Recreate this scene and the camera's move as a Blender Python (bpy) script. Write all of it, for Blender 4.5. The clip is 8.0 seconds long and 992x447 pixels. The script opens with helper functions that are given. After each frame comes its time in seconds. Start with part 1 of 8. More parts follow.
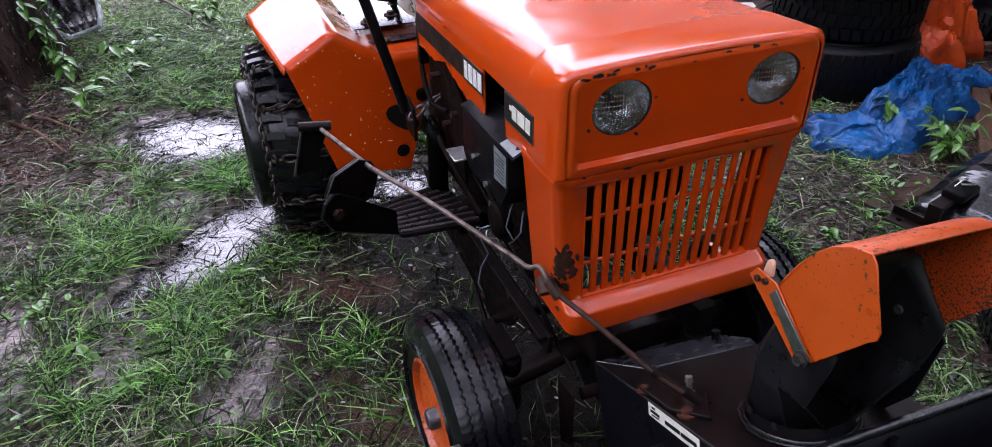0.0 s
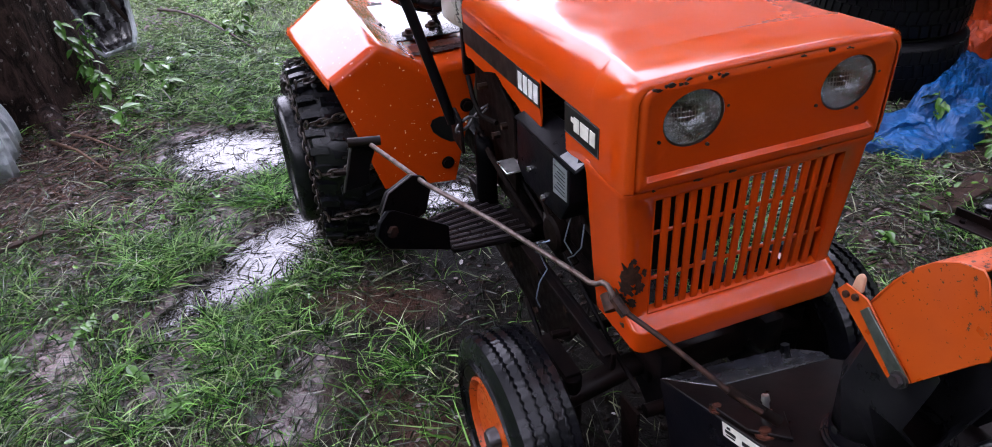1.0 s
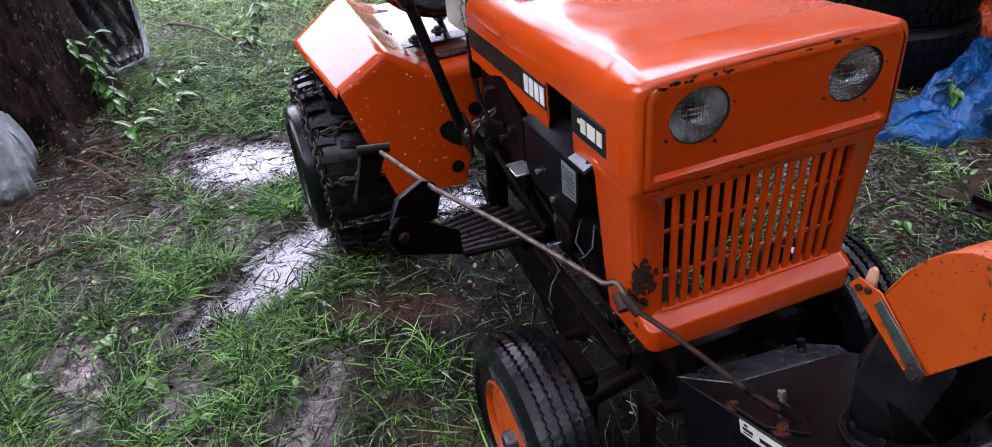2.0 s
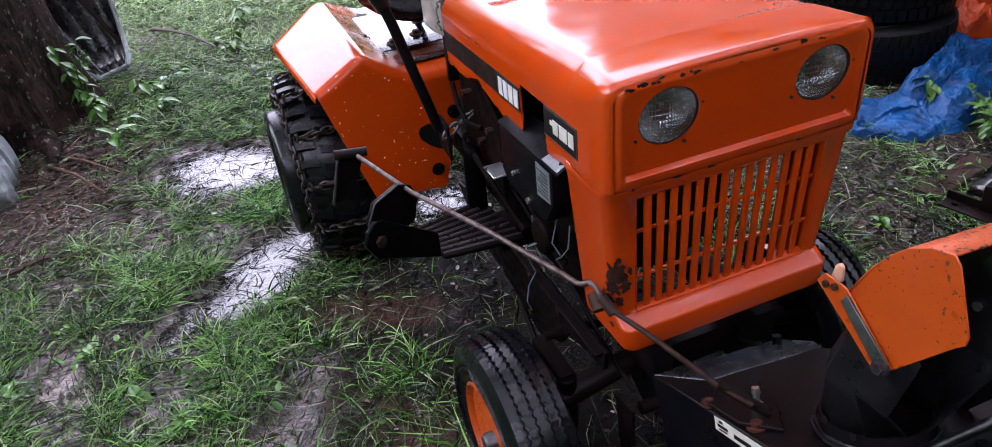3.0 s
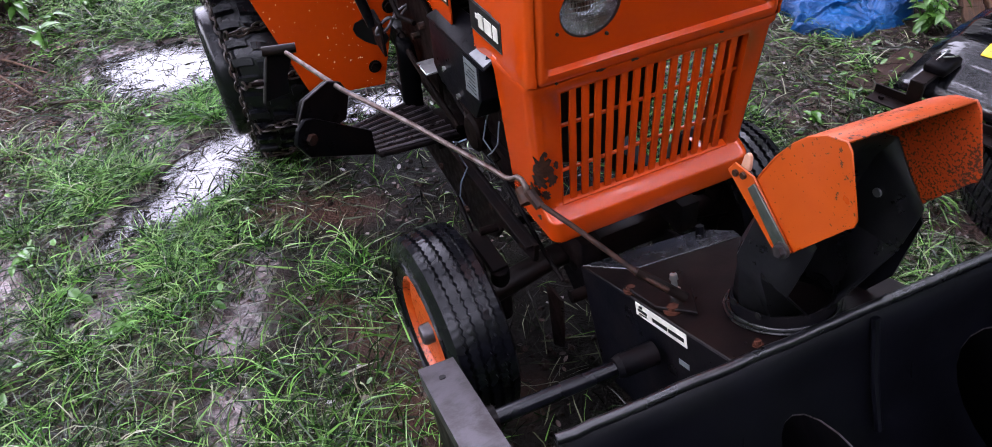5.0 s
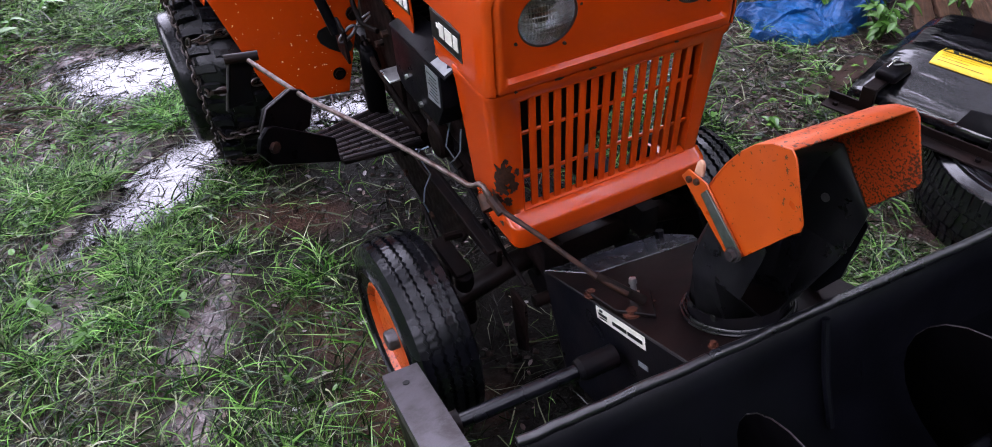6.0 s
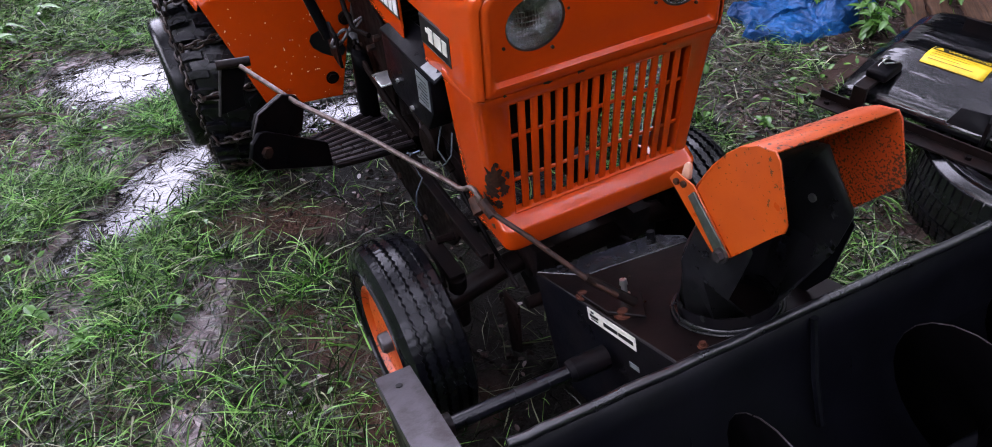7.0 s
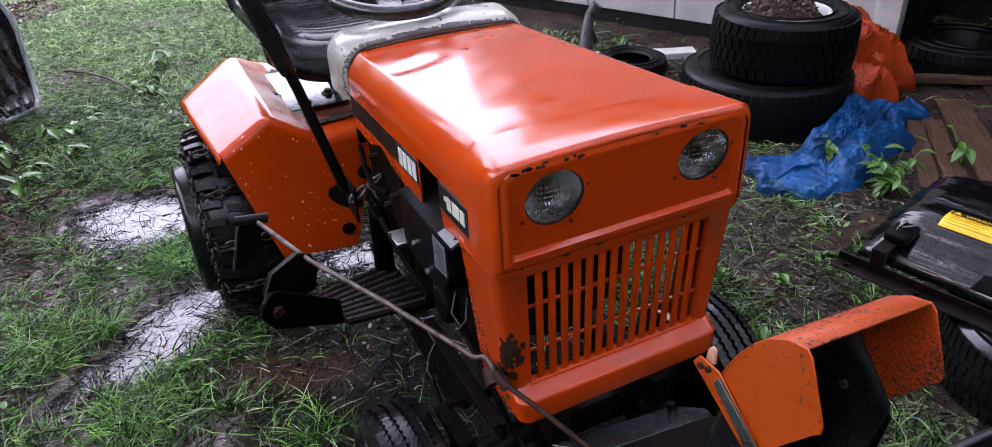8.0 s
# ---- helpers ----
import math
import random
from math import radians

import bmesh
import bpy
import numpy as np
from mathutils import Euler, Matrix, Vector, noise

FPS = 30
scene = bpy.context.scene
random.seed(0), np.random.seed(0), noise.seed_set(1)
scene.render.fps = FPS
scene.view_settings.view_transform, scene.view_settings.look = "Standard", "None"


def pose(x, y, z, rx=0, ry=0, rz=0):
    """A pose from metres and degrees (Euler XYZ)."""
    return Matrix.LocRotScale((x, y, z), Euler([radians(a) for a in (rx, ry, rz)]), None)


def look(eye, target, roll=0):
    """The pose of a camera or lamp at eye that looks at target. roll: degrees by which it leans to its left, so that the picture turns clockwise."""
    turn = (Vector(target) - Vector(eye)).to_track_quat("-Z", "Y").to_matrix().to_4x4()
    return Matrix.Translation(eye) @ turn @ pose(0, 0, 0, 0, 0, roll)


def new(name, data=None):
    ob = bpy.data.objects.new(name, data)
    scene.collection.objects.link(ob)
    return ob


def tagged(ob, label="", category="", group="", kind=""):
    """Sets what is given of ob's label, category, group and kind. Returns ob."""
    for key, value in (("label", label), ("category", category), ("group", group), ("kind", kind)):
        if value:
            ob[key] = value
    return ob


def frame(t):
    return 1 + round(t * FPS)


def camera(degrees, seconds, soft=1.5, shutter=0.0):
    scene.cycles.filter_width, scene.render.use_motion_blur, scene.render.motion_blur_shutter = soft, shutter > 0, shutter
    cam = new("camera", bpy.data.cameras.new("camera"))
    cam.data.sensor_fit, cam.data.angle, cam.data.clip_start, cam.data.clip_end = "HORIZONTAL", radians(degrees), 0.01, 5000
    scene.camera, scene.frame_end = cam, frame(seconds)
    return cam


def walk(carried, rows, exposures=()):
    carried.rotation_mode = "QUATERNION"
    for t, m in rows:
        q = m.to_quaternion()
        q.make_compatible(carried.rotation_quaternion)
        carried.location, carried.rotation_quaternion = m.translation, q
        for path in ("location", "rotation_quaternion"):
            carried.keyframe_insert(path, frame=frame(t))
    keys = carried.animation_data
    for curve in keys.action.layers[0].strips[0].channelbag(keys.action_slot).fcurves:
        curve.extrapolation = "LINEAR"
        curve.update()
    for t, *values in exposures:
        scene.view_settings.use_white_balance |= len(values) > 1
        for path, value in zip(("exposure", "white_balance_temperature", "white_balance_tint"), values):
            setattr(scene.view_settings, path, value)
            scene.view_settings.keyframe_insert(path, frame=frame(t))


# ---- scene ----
cam = camera(66.75, 8.0, soft=0.9)
PATH = [
    (0, (-0.7051, -0.8975, 1.3543), (-0.0896, 0.6476, 0.2436), -0.85),
    (0.5, (-0.7435, -0.8433, 1.3558), (-0.2043, 0.7256, 0.2387), -2.87),
    (1, (-0.7507, -0.8333, 1.3518), (-0.189, 0.7401, 0.2523), -3.17),
    (1.2, (-0.7493, -0.8339, 1.3526), (-0.1899, 0.7464, 0.2619), -3.5),
    (2.3, (-0.7415, -0.8374, 1.3572), (-0.2204, 0.7552, 0.2653), -6.08),
    (2.5, (-0.7401, -0.838, 1.358), (-0.2099, 0.7577, 0.2752), -5.86),
    (3, (-0.7175, -0.8513, 1.359), (-0.1704, 0.7309, 0.2647), -6.19),
    (3.3, (-0.7214, -0.8635, 1.3496), (-0.2454, 0.6566, 0.1401), -7.82),
    (3.5, (-0.724, -0.8716, 1.3433), (-0.2442, 0.6044, 0.0819), -7.46),
    (3.8, (-0.7244, -0.8749, 1.3385), (-0.2728, 0.5575, 0.0178), -8.33),
    (4, (-0.7247, -0.8771, 1.3353), (-0.3017, 0.5492, -0.0014), -8.85),
    (4.3, (-0.7091, -0.8734, 1.3414), (-0.2466, 0.5928, 0.0622), -7.79),
    (4.5, (-0.6987, -0.8709, 1.3454), (-0.1923, 0.5609, 0.0441), -6.69),
    (5, (-0.68, -0.891, 1.356), (-0.1106, 0.51, 0.0471), -5.17),
    (5.2, (-0.6782, -0.8947, 1.3587), (-0.0826, 0.5006, 0.0555), -4.44),
    (6.3, (-0.6683, -0.9153, 1.3739), (-0.0134, 0.4529, 0.0703), -3.53),
    (6.5, (-0.6665, -0.919, 1.3766), (-0.0008, 0.4579, 0.0877), -3.48),
    (7, (-0.6599, -0.9172, 1.3779), (-0.0149, 0.4543, 0.0729), -4.18),
    (7.3, (-0.6549, -0.9055, 1.3881), (0.0259, 0.512, 0.1523), -3.83),
    (7.5, (-0.6516, -0.8977, 1.3949), (0.0553, 0.5742, 0.2402), -3.65),
    (8, (-0.6365, -0.8578, 1.4146), (0.0869, 0.6995, 0.3891), -2.99),
]
EXPOSURES = [(0.0, 0.05), (3.0, 0.02), (3.5, 0.63), (4.0, 1.45), (4.5, 0.95), (5.0, 0.45), (6.5, 0.27), (7.5, 0.04), (8.0, -0.15)]
walk(cam, [(t, look(eye, target, roll)) for t, eye, target, roll in PATH],
     exposures=[(t, e) for t, e in EXPOSURES])

# ---- light: overcast daylight ----
world = bpy.data.worlds.new("overcast")
scene.world = world
world.use_nodes = True
wn, wl = world.node_tree.nodes, world.node_tree.links
sky = wn.new("ShaderNodeTexSky")
sky.sky_type, sky.sun_disc = "NISHITA", False
sky.sun_elevation, sky.sun_rotation = radians(46), radians(-68)
sky.air_density, sky.dust_density, sky.ozone_density = 1.0, 6.0, 1.0
veil = wn.new("ShaderNodeMix")
veil.data_type = "RGBA"
veil.inputs[0].default_value = 0.86
veil.inputs[7].default_value = (54.2, 52.7, 68.8, 1)
wl.new(sky.outputs[0], veil.inputs[6])
wl.new(veil.outputs[2], wn["Background"].inputs[0])
wn["Background"].inputs[1].default_value = 0.15
sun_data = bpy.data.lights.new("sun", "SUN")
sun_data.energy, sun_data.angle, sun_data.color = 1.3, radians(40), (0.97, 0.98, 1.0)
sun = new("sun", sun_data)
sun.matrix_world = look((-4.4, 2.4, 5.0), (0, 0.6, 0))


# ---- helpers of the builder ----
def thing(name, at=(0, 0, 0), label="", category="", group="", rot=(0, 0, 0), kind=""):
    """An Empty at the thing's base, which carries its parts."""
    ob = new(name)
    ob.empty_display_size = 0.1
    ob.matrix_basis = pose(*at, *rot)
    return tagged(ob, label, category, group, kind)


def finish(me, mat, smooth):
    me.materials.append(mat)
    if smooth:
        me.polygons.foreach_set("use_smooth", [True] * len(me.polygons))
        me.set_sharp_from_angle(angle=radians(smooth))
    me.update()


def part(name, bm, mat, parent=None, label="", smooth=40, at=None):
    """Links a bmesh as one mesh object under a thing or a part. Its coordinates are those of the top-level thing, unless at is given."""
    me = bpy.data.meshes.new(name)
    bmesh.ops.recalc_face_normals(bm, faces=bm.faces)
    bm.to_mesh(me)
    bm.free()
    finish(me, mat, smooth)
    ob = new(name, me)
    if parent is not None:
        ob.parent = parent
    if at is not None:
        ob.matrix_basis = at
    return tagged(ob, label)


def shared(name, me, parent, m, label=""):
    """Another object on a mesh that is there already."""
    ob = new(name, me)
    ob.parent = parent
    ob.matrix_basis = m
    return tagged(ob, label)


def bm_new():
    return bmesh.new()


def bevel(bm, w, seg=2, angle=30):
    bmesh.ops.recalc_face_normals(bm, faces=bm.faces)
    bm.normal_update()
    edges = [e for e in bm.edges if len(e.link_faces) == 2 and e.calc_face_angle(0) > radians(angle)]
    if edges:
        bmesh.ops.bevel(bm, geom=edges, offset=w, segments=seg, profile=0.5, affect="EDGES", clamp_overlap=True)
    return bm


def box(bm, lo, hi, m=None):
    r = bmesh.ops.create_cube(bm, size=1)["verts"]
    for v in r:
        v.co = Vector([lo[i] + (v.co[i] + 0.5) * (hi[i] - lo[i]) for i in range(3)])
        if m is not None:
            v.co = m @ v.co
    return bm


def ring_frame(axis):
    a = Vector(axis).normalized()
    b = a.orthogonal().normalized()
    return a, b, a.cross(b)


def cyl(bm, p0, p1, r0, r1=None, seg=18, caps=True):
    p0, p1 = Vector(p0), Vector(p1)
    r1 = r0 if r1 is None else r1
    a, b, c = ring_frame(p1 - p0)
    rings = []
    for p, r in ((p0, r0), (p1, r1)):
        rings.append([bm.verts.new(p + r * (math.cos(t) * b + math.sin(t) * c)) for t in [2 * math.pi * k / seg for k in range(seg)]])
    for k in range(seg):
        bm.faces.new((rings[0][k], rings[0][(k + 1) % seg], rings[1][(k + 1) % seg], rings[1][k]))
    if caps:
        bm.faces.new(rings[0][::-1])
        bm.faces.new(rings[1])
    return bm


def tube(bm, pts, r, seg=8, closed=False):
    """A round bar along a line of points."""
    pts = [Vector(p) for p in pts]
    n = len(pts)
    rings, up = [], None
    for i, p in enumerate(pts):
        d = (pts[(i + 1) % n] - pts[i - 1]) if closed or 0 < i < n - 1 else (pts[1] - pts[0] if i == 0 else pts[-1] - pts[-2])
        d = d.normalized()
        up = d.orthogonal().normalized() if up is None else (up - d * up.dot(d)).normalized()
        side = d.cross(up)
        rr = r[i] if isinstance(r, (list, tuple)) else r
        rings.append([bm.verts.new(p + rr * (math.cos(t) * up + math.sin(t) * side)) for t in [2 * math.pi * k / seg for k in range(seg)]])
    for i in range(n if closed else n - 1):
        a, b = rings[i], rings[(i + 1) % n]
        for k in range(seg):
            bm.faces.new((a[k], a[(k + 1) % seg], b[(k + 1) % seg], b[k]))
    if not closed:
        bm.faces.new(rings[0][::-1])
        bm.faces.new(rings[-1])
    return bm


def lathe(bm, prof, m=None, seg=48, wiggle=None, closed=False, caps=True):
    """Turns the profile (radius, height) about z. wiggle(i, k) moves a point along z."""
    m = m or Matrix()
    rings = []
    for i, (r, h) in enumerate(prof):
        rings.append([bm.verts.new(m @ Vector((r * math.cos(2 * math.pi * k / seg), r * math.sin(2 * math.pi * k / seg),
                                               h + (wiggle(i, k) if wiggle else 0)))) for k in range(seg)])
    n = len(rings)
    for i in range(n if closed else n - 1):
        a, b = rings[i], rings[(i + 1) % n]
        for k in range(seg):
            bm.faces.new((a[k], a[(k + 1) % seg], b[(k + 1) % seg], b[k]))
    if not closed and caps:
        for ring, r in ((rings[0][::-1], prof[0][0]), (rings[-1], prof[-1][0])):
            if r > 1e-4:
                bm.faces.new(ring)
    return bm


def prism(bm, loop, vec):
    """A flat polygon given thickness along vec."""
    vec = Vector(vec)
    a = [bm.verts.new(Vector(p)) for p in loop]
    b = [bm.verts.new(Vector(p) + vec) for p in loop]
    bm.faces.new(a[::-1])
    bm.faces.new(b)
    n = len(loop)
    for k in range(n):
        bm.faces.new((a[k], a[(k + 1) % n], b[(k + 1) % n], b[k]))
    return bm


def loft(bm, sections, close_u=False, caps=False):
    rows = [[bm.verts.new(Vector(p)) for p in s] for s in sections]
    n = len(rows[0])
    for a, b in zip(rows, rows[1:]):
        for k in range(n if close_u else n - 1):
            bm.faces.new((a[k], a[(k + 1) % n], b[(k + 1) % n], b[k]))
    if caps:
        bm.faces.new(rows[0][::-1])
        bm.faces.new(rows[-1])
    return bm


def thick(ob, t, offset=-1.0):
    mod = ob.modifiers.new("sheet", "SOLIDIFY")
    mod.thickness, mod.offset = t, offset
    return ob


def even(ob):
    """Flat faces stay flat beside a rounded fold."""
    mod = ob.modifiers.new("even_faces", "WEIGHTED_NORMAL")
    mod.keep_sharp = True
    return ob


def round_corner(cx, cy, r, a0, a1, n=6):
    return [(cx + r * math.cos(radians(a0 + (a1 - a0) * k / n)), cy + r * math.sin(radians(a0 + (a1 - a0) * k / n))) for k in range(n + 1)]


def vnoise(x, y, size, seed):
    """Smooth value noise in 0..1 on numpy arrays."""
    g = np.random.RandomState(seed).rand(64, 64)
    u, v = x / size, y / size
    i, j = np.floor(u).astype(int), np.floor(v).astype(int)
    fu, fv = u - i, v - j
    fu, fv = fu * fu * (3 - 2 * fu), fv * fv * (3 - 2 * fv)
    i0, i1, j0, j1 = i % 64, (i + 1) % 64, j % 64, (j + 1) % 64
    return (g[i0, j0] * (1 - fu) + g[i1, j0] * fu) * (1 - fv) + (g[i0, j1] * (1 - fu) + g[i1, j1] * fu) * fv


def fbm(x, y, size, seed, octaves=3):
    total, amp, norm = 0, 1.0, 0.0
    for k in range(octaves):
        total = total + amp * vnoise(x, y, size / 2 ** k, seed + k)
        norm += amp
        amp *= 0.5
    return total / norm


def array_mesh(name, co, faces, mat, smooth=0):
    """A mesh from arrays: co (n, 3), faces (m, 4) or (m, 3)."""
    me = bpy.data.meshes.new(name)
    n, k = faces.shape
    me.vertices.add(len(co))
    me.vertices.foreach_set("co", np.ascontiguousarray(co, dtype=np.float32).ravel())
    me.loops.add(n * k)
    me.loops.foreach_set("vertex_index", np.ascontiguousarray(faces, dtype=np.int32).ravel())
    me.polygons.add(n)
    me.polygons.foreach_set("loop_start", np.arange(0, n * k, k, dtype=np.int32))
    me.update(calc_edges=True)
    me.validate()
    finish(me, mat, smooth)
    return me


# ---- materials ----
class Nodes:
    """A small helper round one material's node tree."""

    def __init__(self, name):
        self.mat = bpy.data.materials.new(name)
        self.mat.use_nodes = True
        self.tree = self.mat.node_tree
        self.bsdf = self.tree.nodes["Principled BSDF"]
        coord = self.tree.nodes.new("ShaderNodeTexCoord")
        self.co = coord.outputs["Object"]

    def link(self, a, b):
        self.tree.links.new(a, b)

    def put(self, socket, value):
        s = self.bsdf.inputs[socket]
        if isinstance(value, (int, float)):
            s.default_value = value
        elif isinstance(value, tuple):
            s.default_value = (*value, 1) if len(value) == 3 else value
        else:
            self.link(value, s)

    def noise(self, scale, detail=4, rough=0.55, distort=0.0, stretch=None):
        n = self.tree.nodes.new("ShaderNodeTexNoise")
        n.inputs["Scale"].default_value = scale
        n.inputs["Detail"].default_value = detail
        n.inputs["Roughness"].default_value = rough
        n.inputs["Distortion"].default_value = distort
        src = self.co
        if stretch:
            mp = self.tree.nodes.new("ShaderNodeMapping")
            mp.inputs["Scale"].default_value = stretch
            self.link(src, mp.inputs[0])
            src = mp.outputs[0]
        self.link(src, n.inputs["Vector"])
        return n.outputs[0]

    def voronoi(self, scale, feature="F1"):
        n = self.tree.nodes.new("ShaderNodeTexVoronoi")
        n.feature = feature
        n.inputs["Scale"].default_value = scale
        self.link(self.co, n.inputs["Vector"])
        return n.outputs["Distance"]

    def ramp(self, fac, *stops):
        n = self.tree.nodes.new("ShaderNodeValToRGB")
        el = n.color_ramp.elements
        while len(el) < len(stops):
            el.new(0.5)
        for e, (p, c) in zip(el, stops):
            e.position = p
            e.color = (c, c, c, 1) if isinstance(c, (int, float)) else (*c, 1)
        self.link(fac, n.inputs[0])
        return n.outputs[0]

    def mix(self, fac, a, b, mode="MIX"):
        n = self.tree.nodes.new("ShaderNodeMix")
        n.data_type, n.blend_type = "RGBA", mode
        for i, v in ((0, fac), (6, a), (7, b)):
            if isinstance(v, (int, float)):
                n.inputs[i].default_value = v if i == 0 else (v, v, v, 1)
            elif isinstance(v, tuple):
                n.inputs[i].default_value = (*v, 1)
            else:
                self.link(v, n.inputs[i])
        return n.outputs[2]

    def math(self, op, a, b=0.0):
        n = self.tree.nodes.new("ShaderNodeMath")
        n.operation = op
        for i, v in enumerate((a, b)):
            if isinstance(v, (int, float)):
                n.inputs[i].default_value = v
            else:
                self.link(v, n.inputs[i])
        return n.outputs[0]

    def island(self):
        return self.tree.nodes.new("ShaderNodeNewGeometry").outputs["Random Per Island"]

    def any(self):
        return self.tree.nodes.new("ShaderNodeObjectInfo").outputs["Random"]

    def attribute(self, name):
        n = self.tree.nodes.new("ShaderNodeAttribute")
        n.attribute_name = name
        return n.outputs["Fac"]

    def bump(self, height, strength=0.3, distance=0.002, keep=None):
        n = self.tree.nodes.new("ShaderNodeBump")
        n.inputs["Strength"].default_value = strength
        n.inputs["Distance"].default_value = distance
        self.link(height if keep is None else self.math("MULTIPLY", height, keep), n.inputs["Height"])
        self.link(n.outputs[0], self.bsdf.inputs["Normal"])


def paint(name, colour, dark, rust=(0.05, 0.022, 0.012), chips=0.70, rough=0.22, coat=0.3, fleck=None, chip_scale=22, dents=0.0, shine=0.5):
    """Old enamel, wet: clouded colour, chips that show rust, fine orange peel, shallow dents."""
    n = Nodes(name)
    cloud = n.noise(3.0, 3)
    col = n.mix(n.ramp(cloud, (0.35, 0.0), (0.7, 1.0)), colour, dark)
    if fleck:
        spots = n.ramp(n.noise(95, 2), (fleck, 0.0), (fleck + 0.02, 1.0))
        col = n.mix(spots, col, (0.85, 0.55, 0.42))
    chip = n.ramp(n.math("ADD", n.math("MULTIPLY", n.noise(chip_scale, 5, 0.6), 0.62), n.math("MULTIPLY", n.noise(4.0, 2), 0.38)), (chips, 0.0), (chips + 0.012, 1.0))
    col = n.mix(chip, col, n.mix(n.noise(160, 3), rust, (rust[0] * 2.2, rust[1] * 1.7, rust[2] * 1.3)))
    n.put("Base Color", col)
    wet = n.ramp(n.noise(14, 4), (0.3, rough * 0.55), (0.75, rough * 1.6))
    n.put("Roughness", n.mix(chip, wet, 0.65))
    n.put("Specular IOR Level", shine)
    n.put("Coat Weight", coat)
    n.put("Coat Roughness", 0.05)
    relief = n.math("SUBTRACT", n.math("MULTIPLY", n.noise(55, 3), 0.14), n.math("MULTIPLY", chip, 0.5))
    n.bump(n.math("ADD", relief, n.math("MULTIPLY", n.noise(5.5, 2, 0.4, 0.5), dents)), 0.22, 0.0012)
    return n.mat


def metal_dark(name, a, b, rust=0.6, rough=(0.25, 0.6), metallic=0.0, scale=9, streak=None, shine=0.5):
    """Black-painted or dirty steel, clouded with rust and grime."""
    n = Nodes(name)
    grime = n.ramp(n.noise(scale, 6, 0.65, 0.4, streak), (rust - 0.12, 0.0), (rust + 0.1, 1.0))
    n.put("Base Color", n.mix(grime, a, b))
    n.put("Roughness", n.ramp(n.noise(scale * 2.5, 4), (0.3, rough[0]), (0.7, rough[1])))
    n.put("Metallic", metallic)
    n.put("Specular IOR Level", shine)
    n.bump(n.noise(scale * 14, 4, 0.6), 0.3, 0.001)
    return n.mat


def plain(name, colour, rough=0.5, metallic=0.0, vary=0.25, scale=30, bump=0.15, coat=0.0, shine=0.5):
    n = Nodes(name)
    dark = tuple(c * (1 - vary) for c in colour)
    n.put("Base Color", n.mix(n.ramp(n.noise(scale, 5), (0.35, 0.0), (0.65, 1.0)), colour, dark))
    n.put("Roughness", n.ramp(n.noise(scale * 0.6, 3), (0.3, rough * 0.8), (0.7, min(1, rough * 1.2))))
    n.put("Metallic", metallic)
    n.put("Coat Weight", coat)
    n.put("Specular IOR Level", shine)
    n.bump(n.noise(scale * 4, 3), bump, 0.001)
    return n.mat


ORANGE = paint("orange_enamel", (0.46, 0.047, 0.0030), (0.41, 0.039, 0.0026), chips=0.74, rough=0.17, coat=0.15, dents=0.5)
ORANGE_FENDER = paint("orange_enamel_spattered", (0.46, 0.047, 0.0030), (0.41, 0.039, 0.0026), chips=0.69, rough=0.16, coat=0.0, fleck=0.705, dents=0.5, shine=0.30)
ORANGE_WORN = paint("orange_enamel_rusting", (0.42, 0.062, 0.0040), (0.33, 0.040, 0.003), rust=(0.035, 0.013, 0.008), chips=0.58, rough=0.38, coat=0.0, chip_scale=150)
ORANGE_INNER = paint("orange_enamel_pitted", (0.42, 0.056, 0.0035), (0.33, 0.036, 0.003), rust=(0.03, 0.012, 0.008), chips=0.530, rough=0.4, coat=0.0, chip_scale=280)
RUSTY_ORANGE = paint("orange_enamel_rust_browned", (0.16, 0.024, 0.004), (0.085, 0.016, 0.004), rust=(0.03, 0.012, 0.008), chips=0.56, rough=0.34, coat=0.0, chip_scale=120)
RUST = metal_dark("rust", (0.010, 0.0055, 0.0045), (0.038, 0.015, 0.009), 0.5, (0.5, 0.8), scale=40, shine=0.2)
RUST_RED = metal_dark("fresh_red_rust", (0.065, 0.019, 0.010), (0.030, 0.011, 0.008), 0.52, (0.5, 0.8), scale=60, shine=0.2)
TOP_BROWN = metal_dark("browned_black_steel", (0.0034, 0.0027, 0.0030), (0.0080, 0.0049, 0.0046), 0.5, (0.26, 0.5), scale=9, shine=0.10)
GREASE = metal_dark("greasy_brown_plate", (0.0026, 0.0018, 0.0016), (0.0090, 0.0056, 0.0048), 0.5, (0.45, 0.7), scale=14, shine=0.025)
ROD = metal_dark("rusty_bar", (0.135, 0.108, 0.098), (0.050, 0.024, 0.018), 0.52, (0.3, 0.55), metallic=0.4, scale=45)
CHAIN = metal_dark("rusty_chain_iron", (0.013, 0.0100, 0.0095), (0.028, 0.0150, 0.0115), 0.5, (0.3, 0.55), metallic=0.2, scale=40, shine=0.5)
BLACK = metal_dark("black_painted_steel", (0.0028, 0.0028, 0.0036), (0.0085, 0.0055, 0.0052), 0.56, (0.24, 0.5), scale=7, shine=0.055)
BLACK_RUSTY = metal_dark("black_steel_rusting", (0.0042, 0.0036, 0.0038), (0.0105, 0.0058, 0.0048), 0.5, (0.25, 0.55), scale=11, shine=0.12)
WET_BLACK = metal_dark("rain_wet_black_steel", (0.006, 0.006, 0.007), (0.014, 0.011, 0.010), 0.6, (0.03, 0.25), scale=12, shine=1.0)
GREEN_BLACK = metal_dark("dark_green_black_steel", (0.0030, 0.0032, 0.0048), (0.0066, 0.0056, 0.0062), 0.55, (0.26, 0.45), scale=10, shine=0.045)
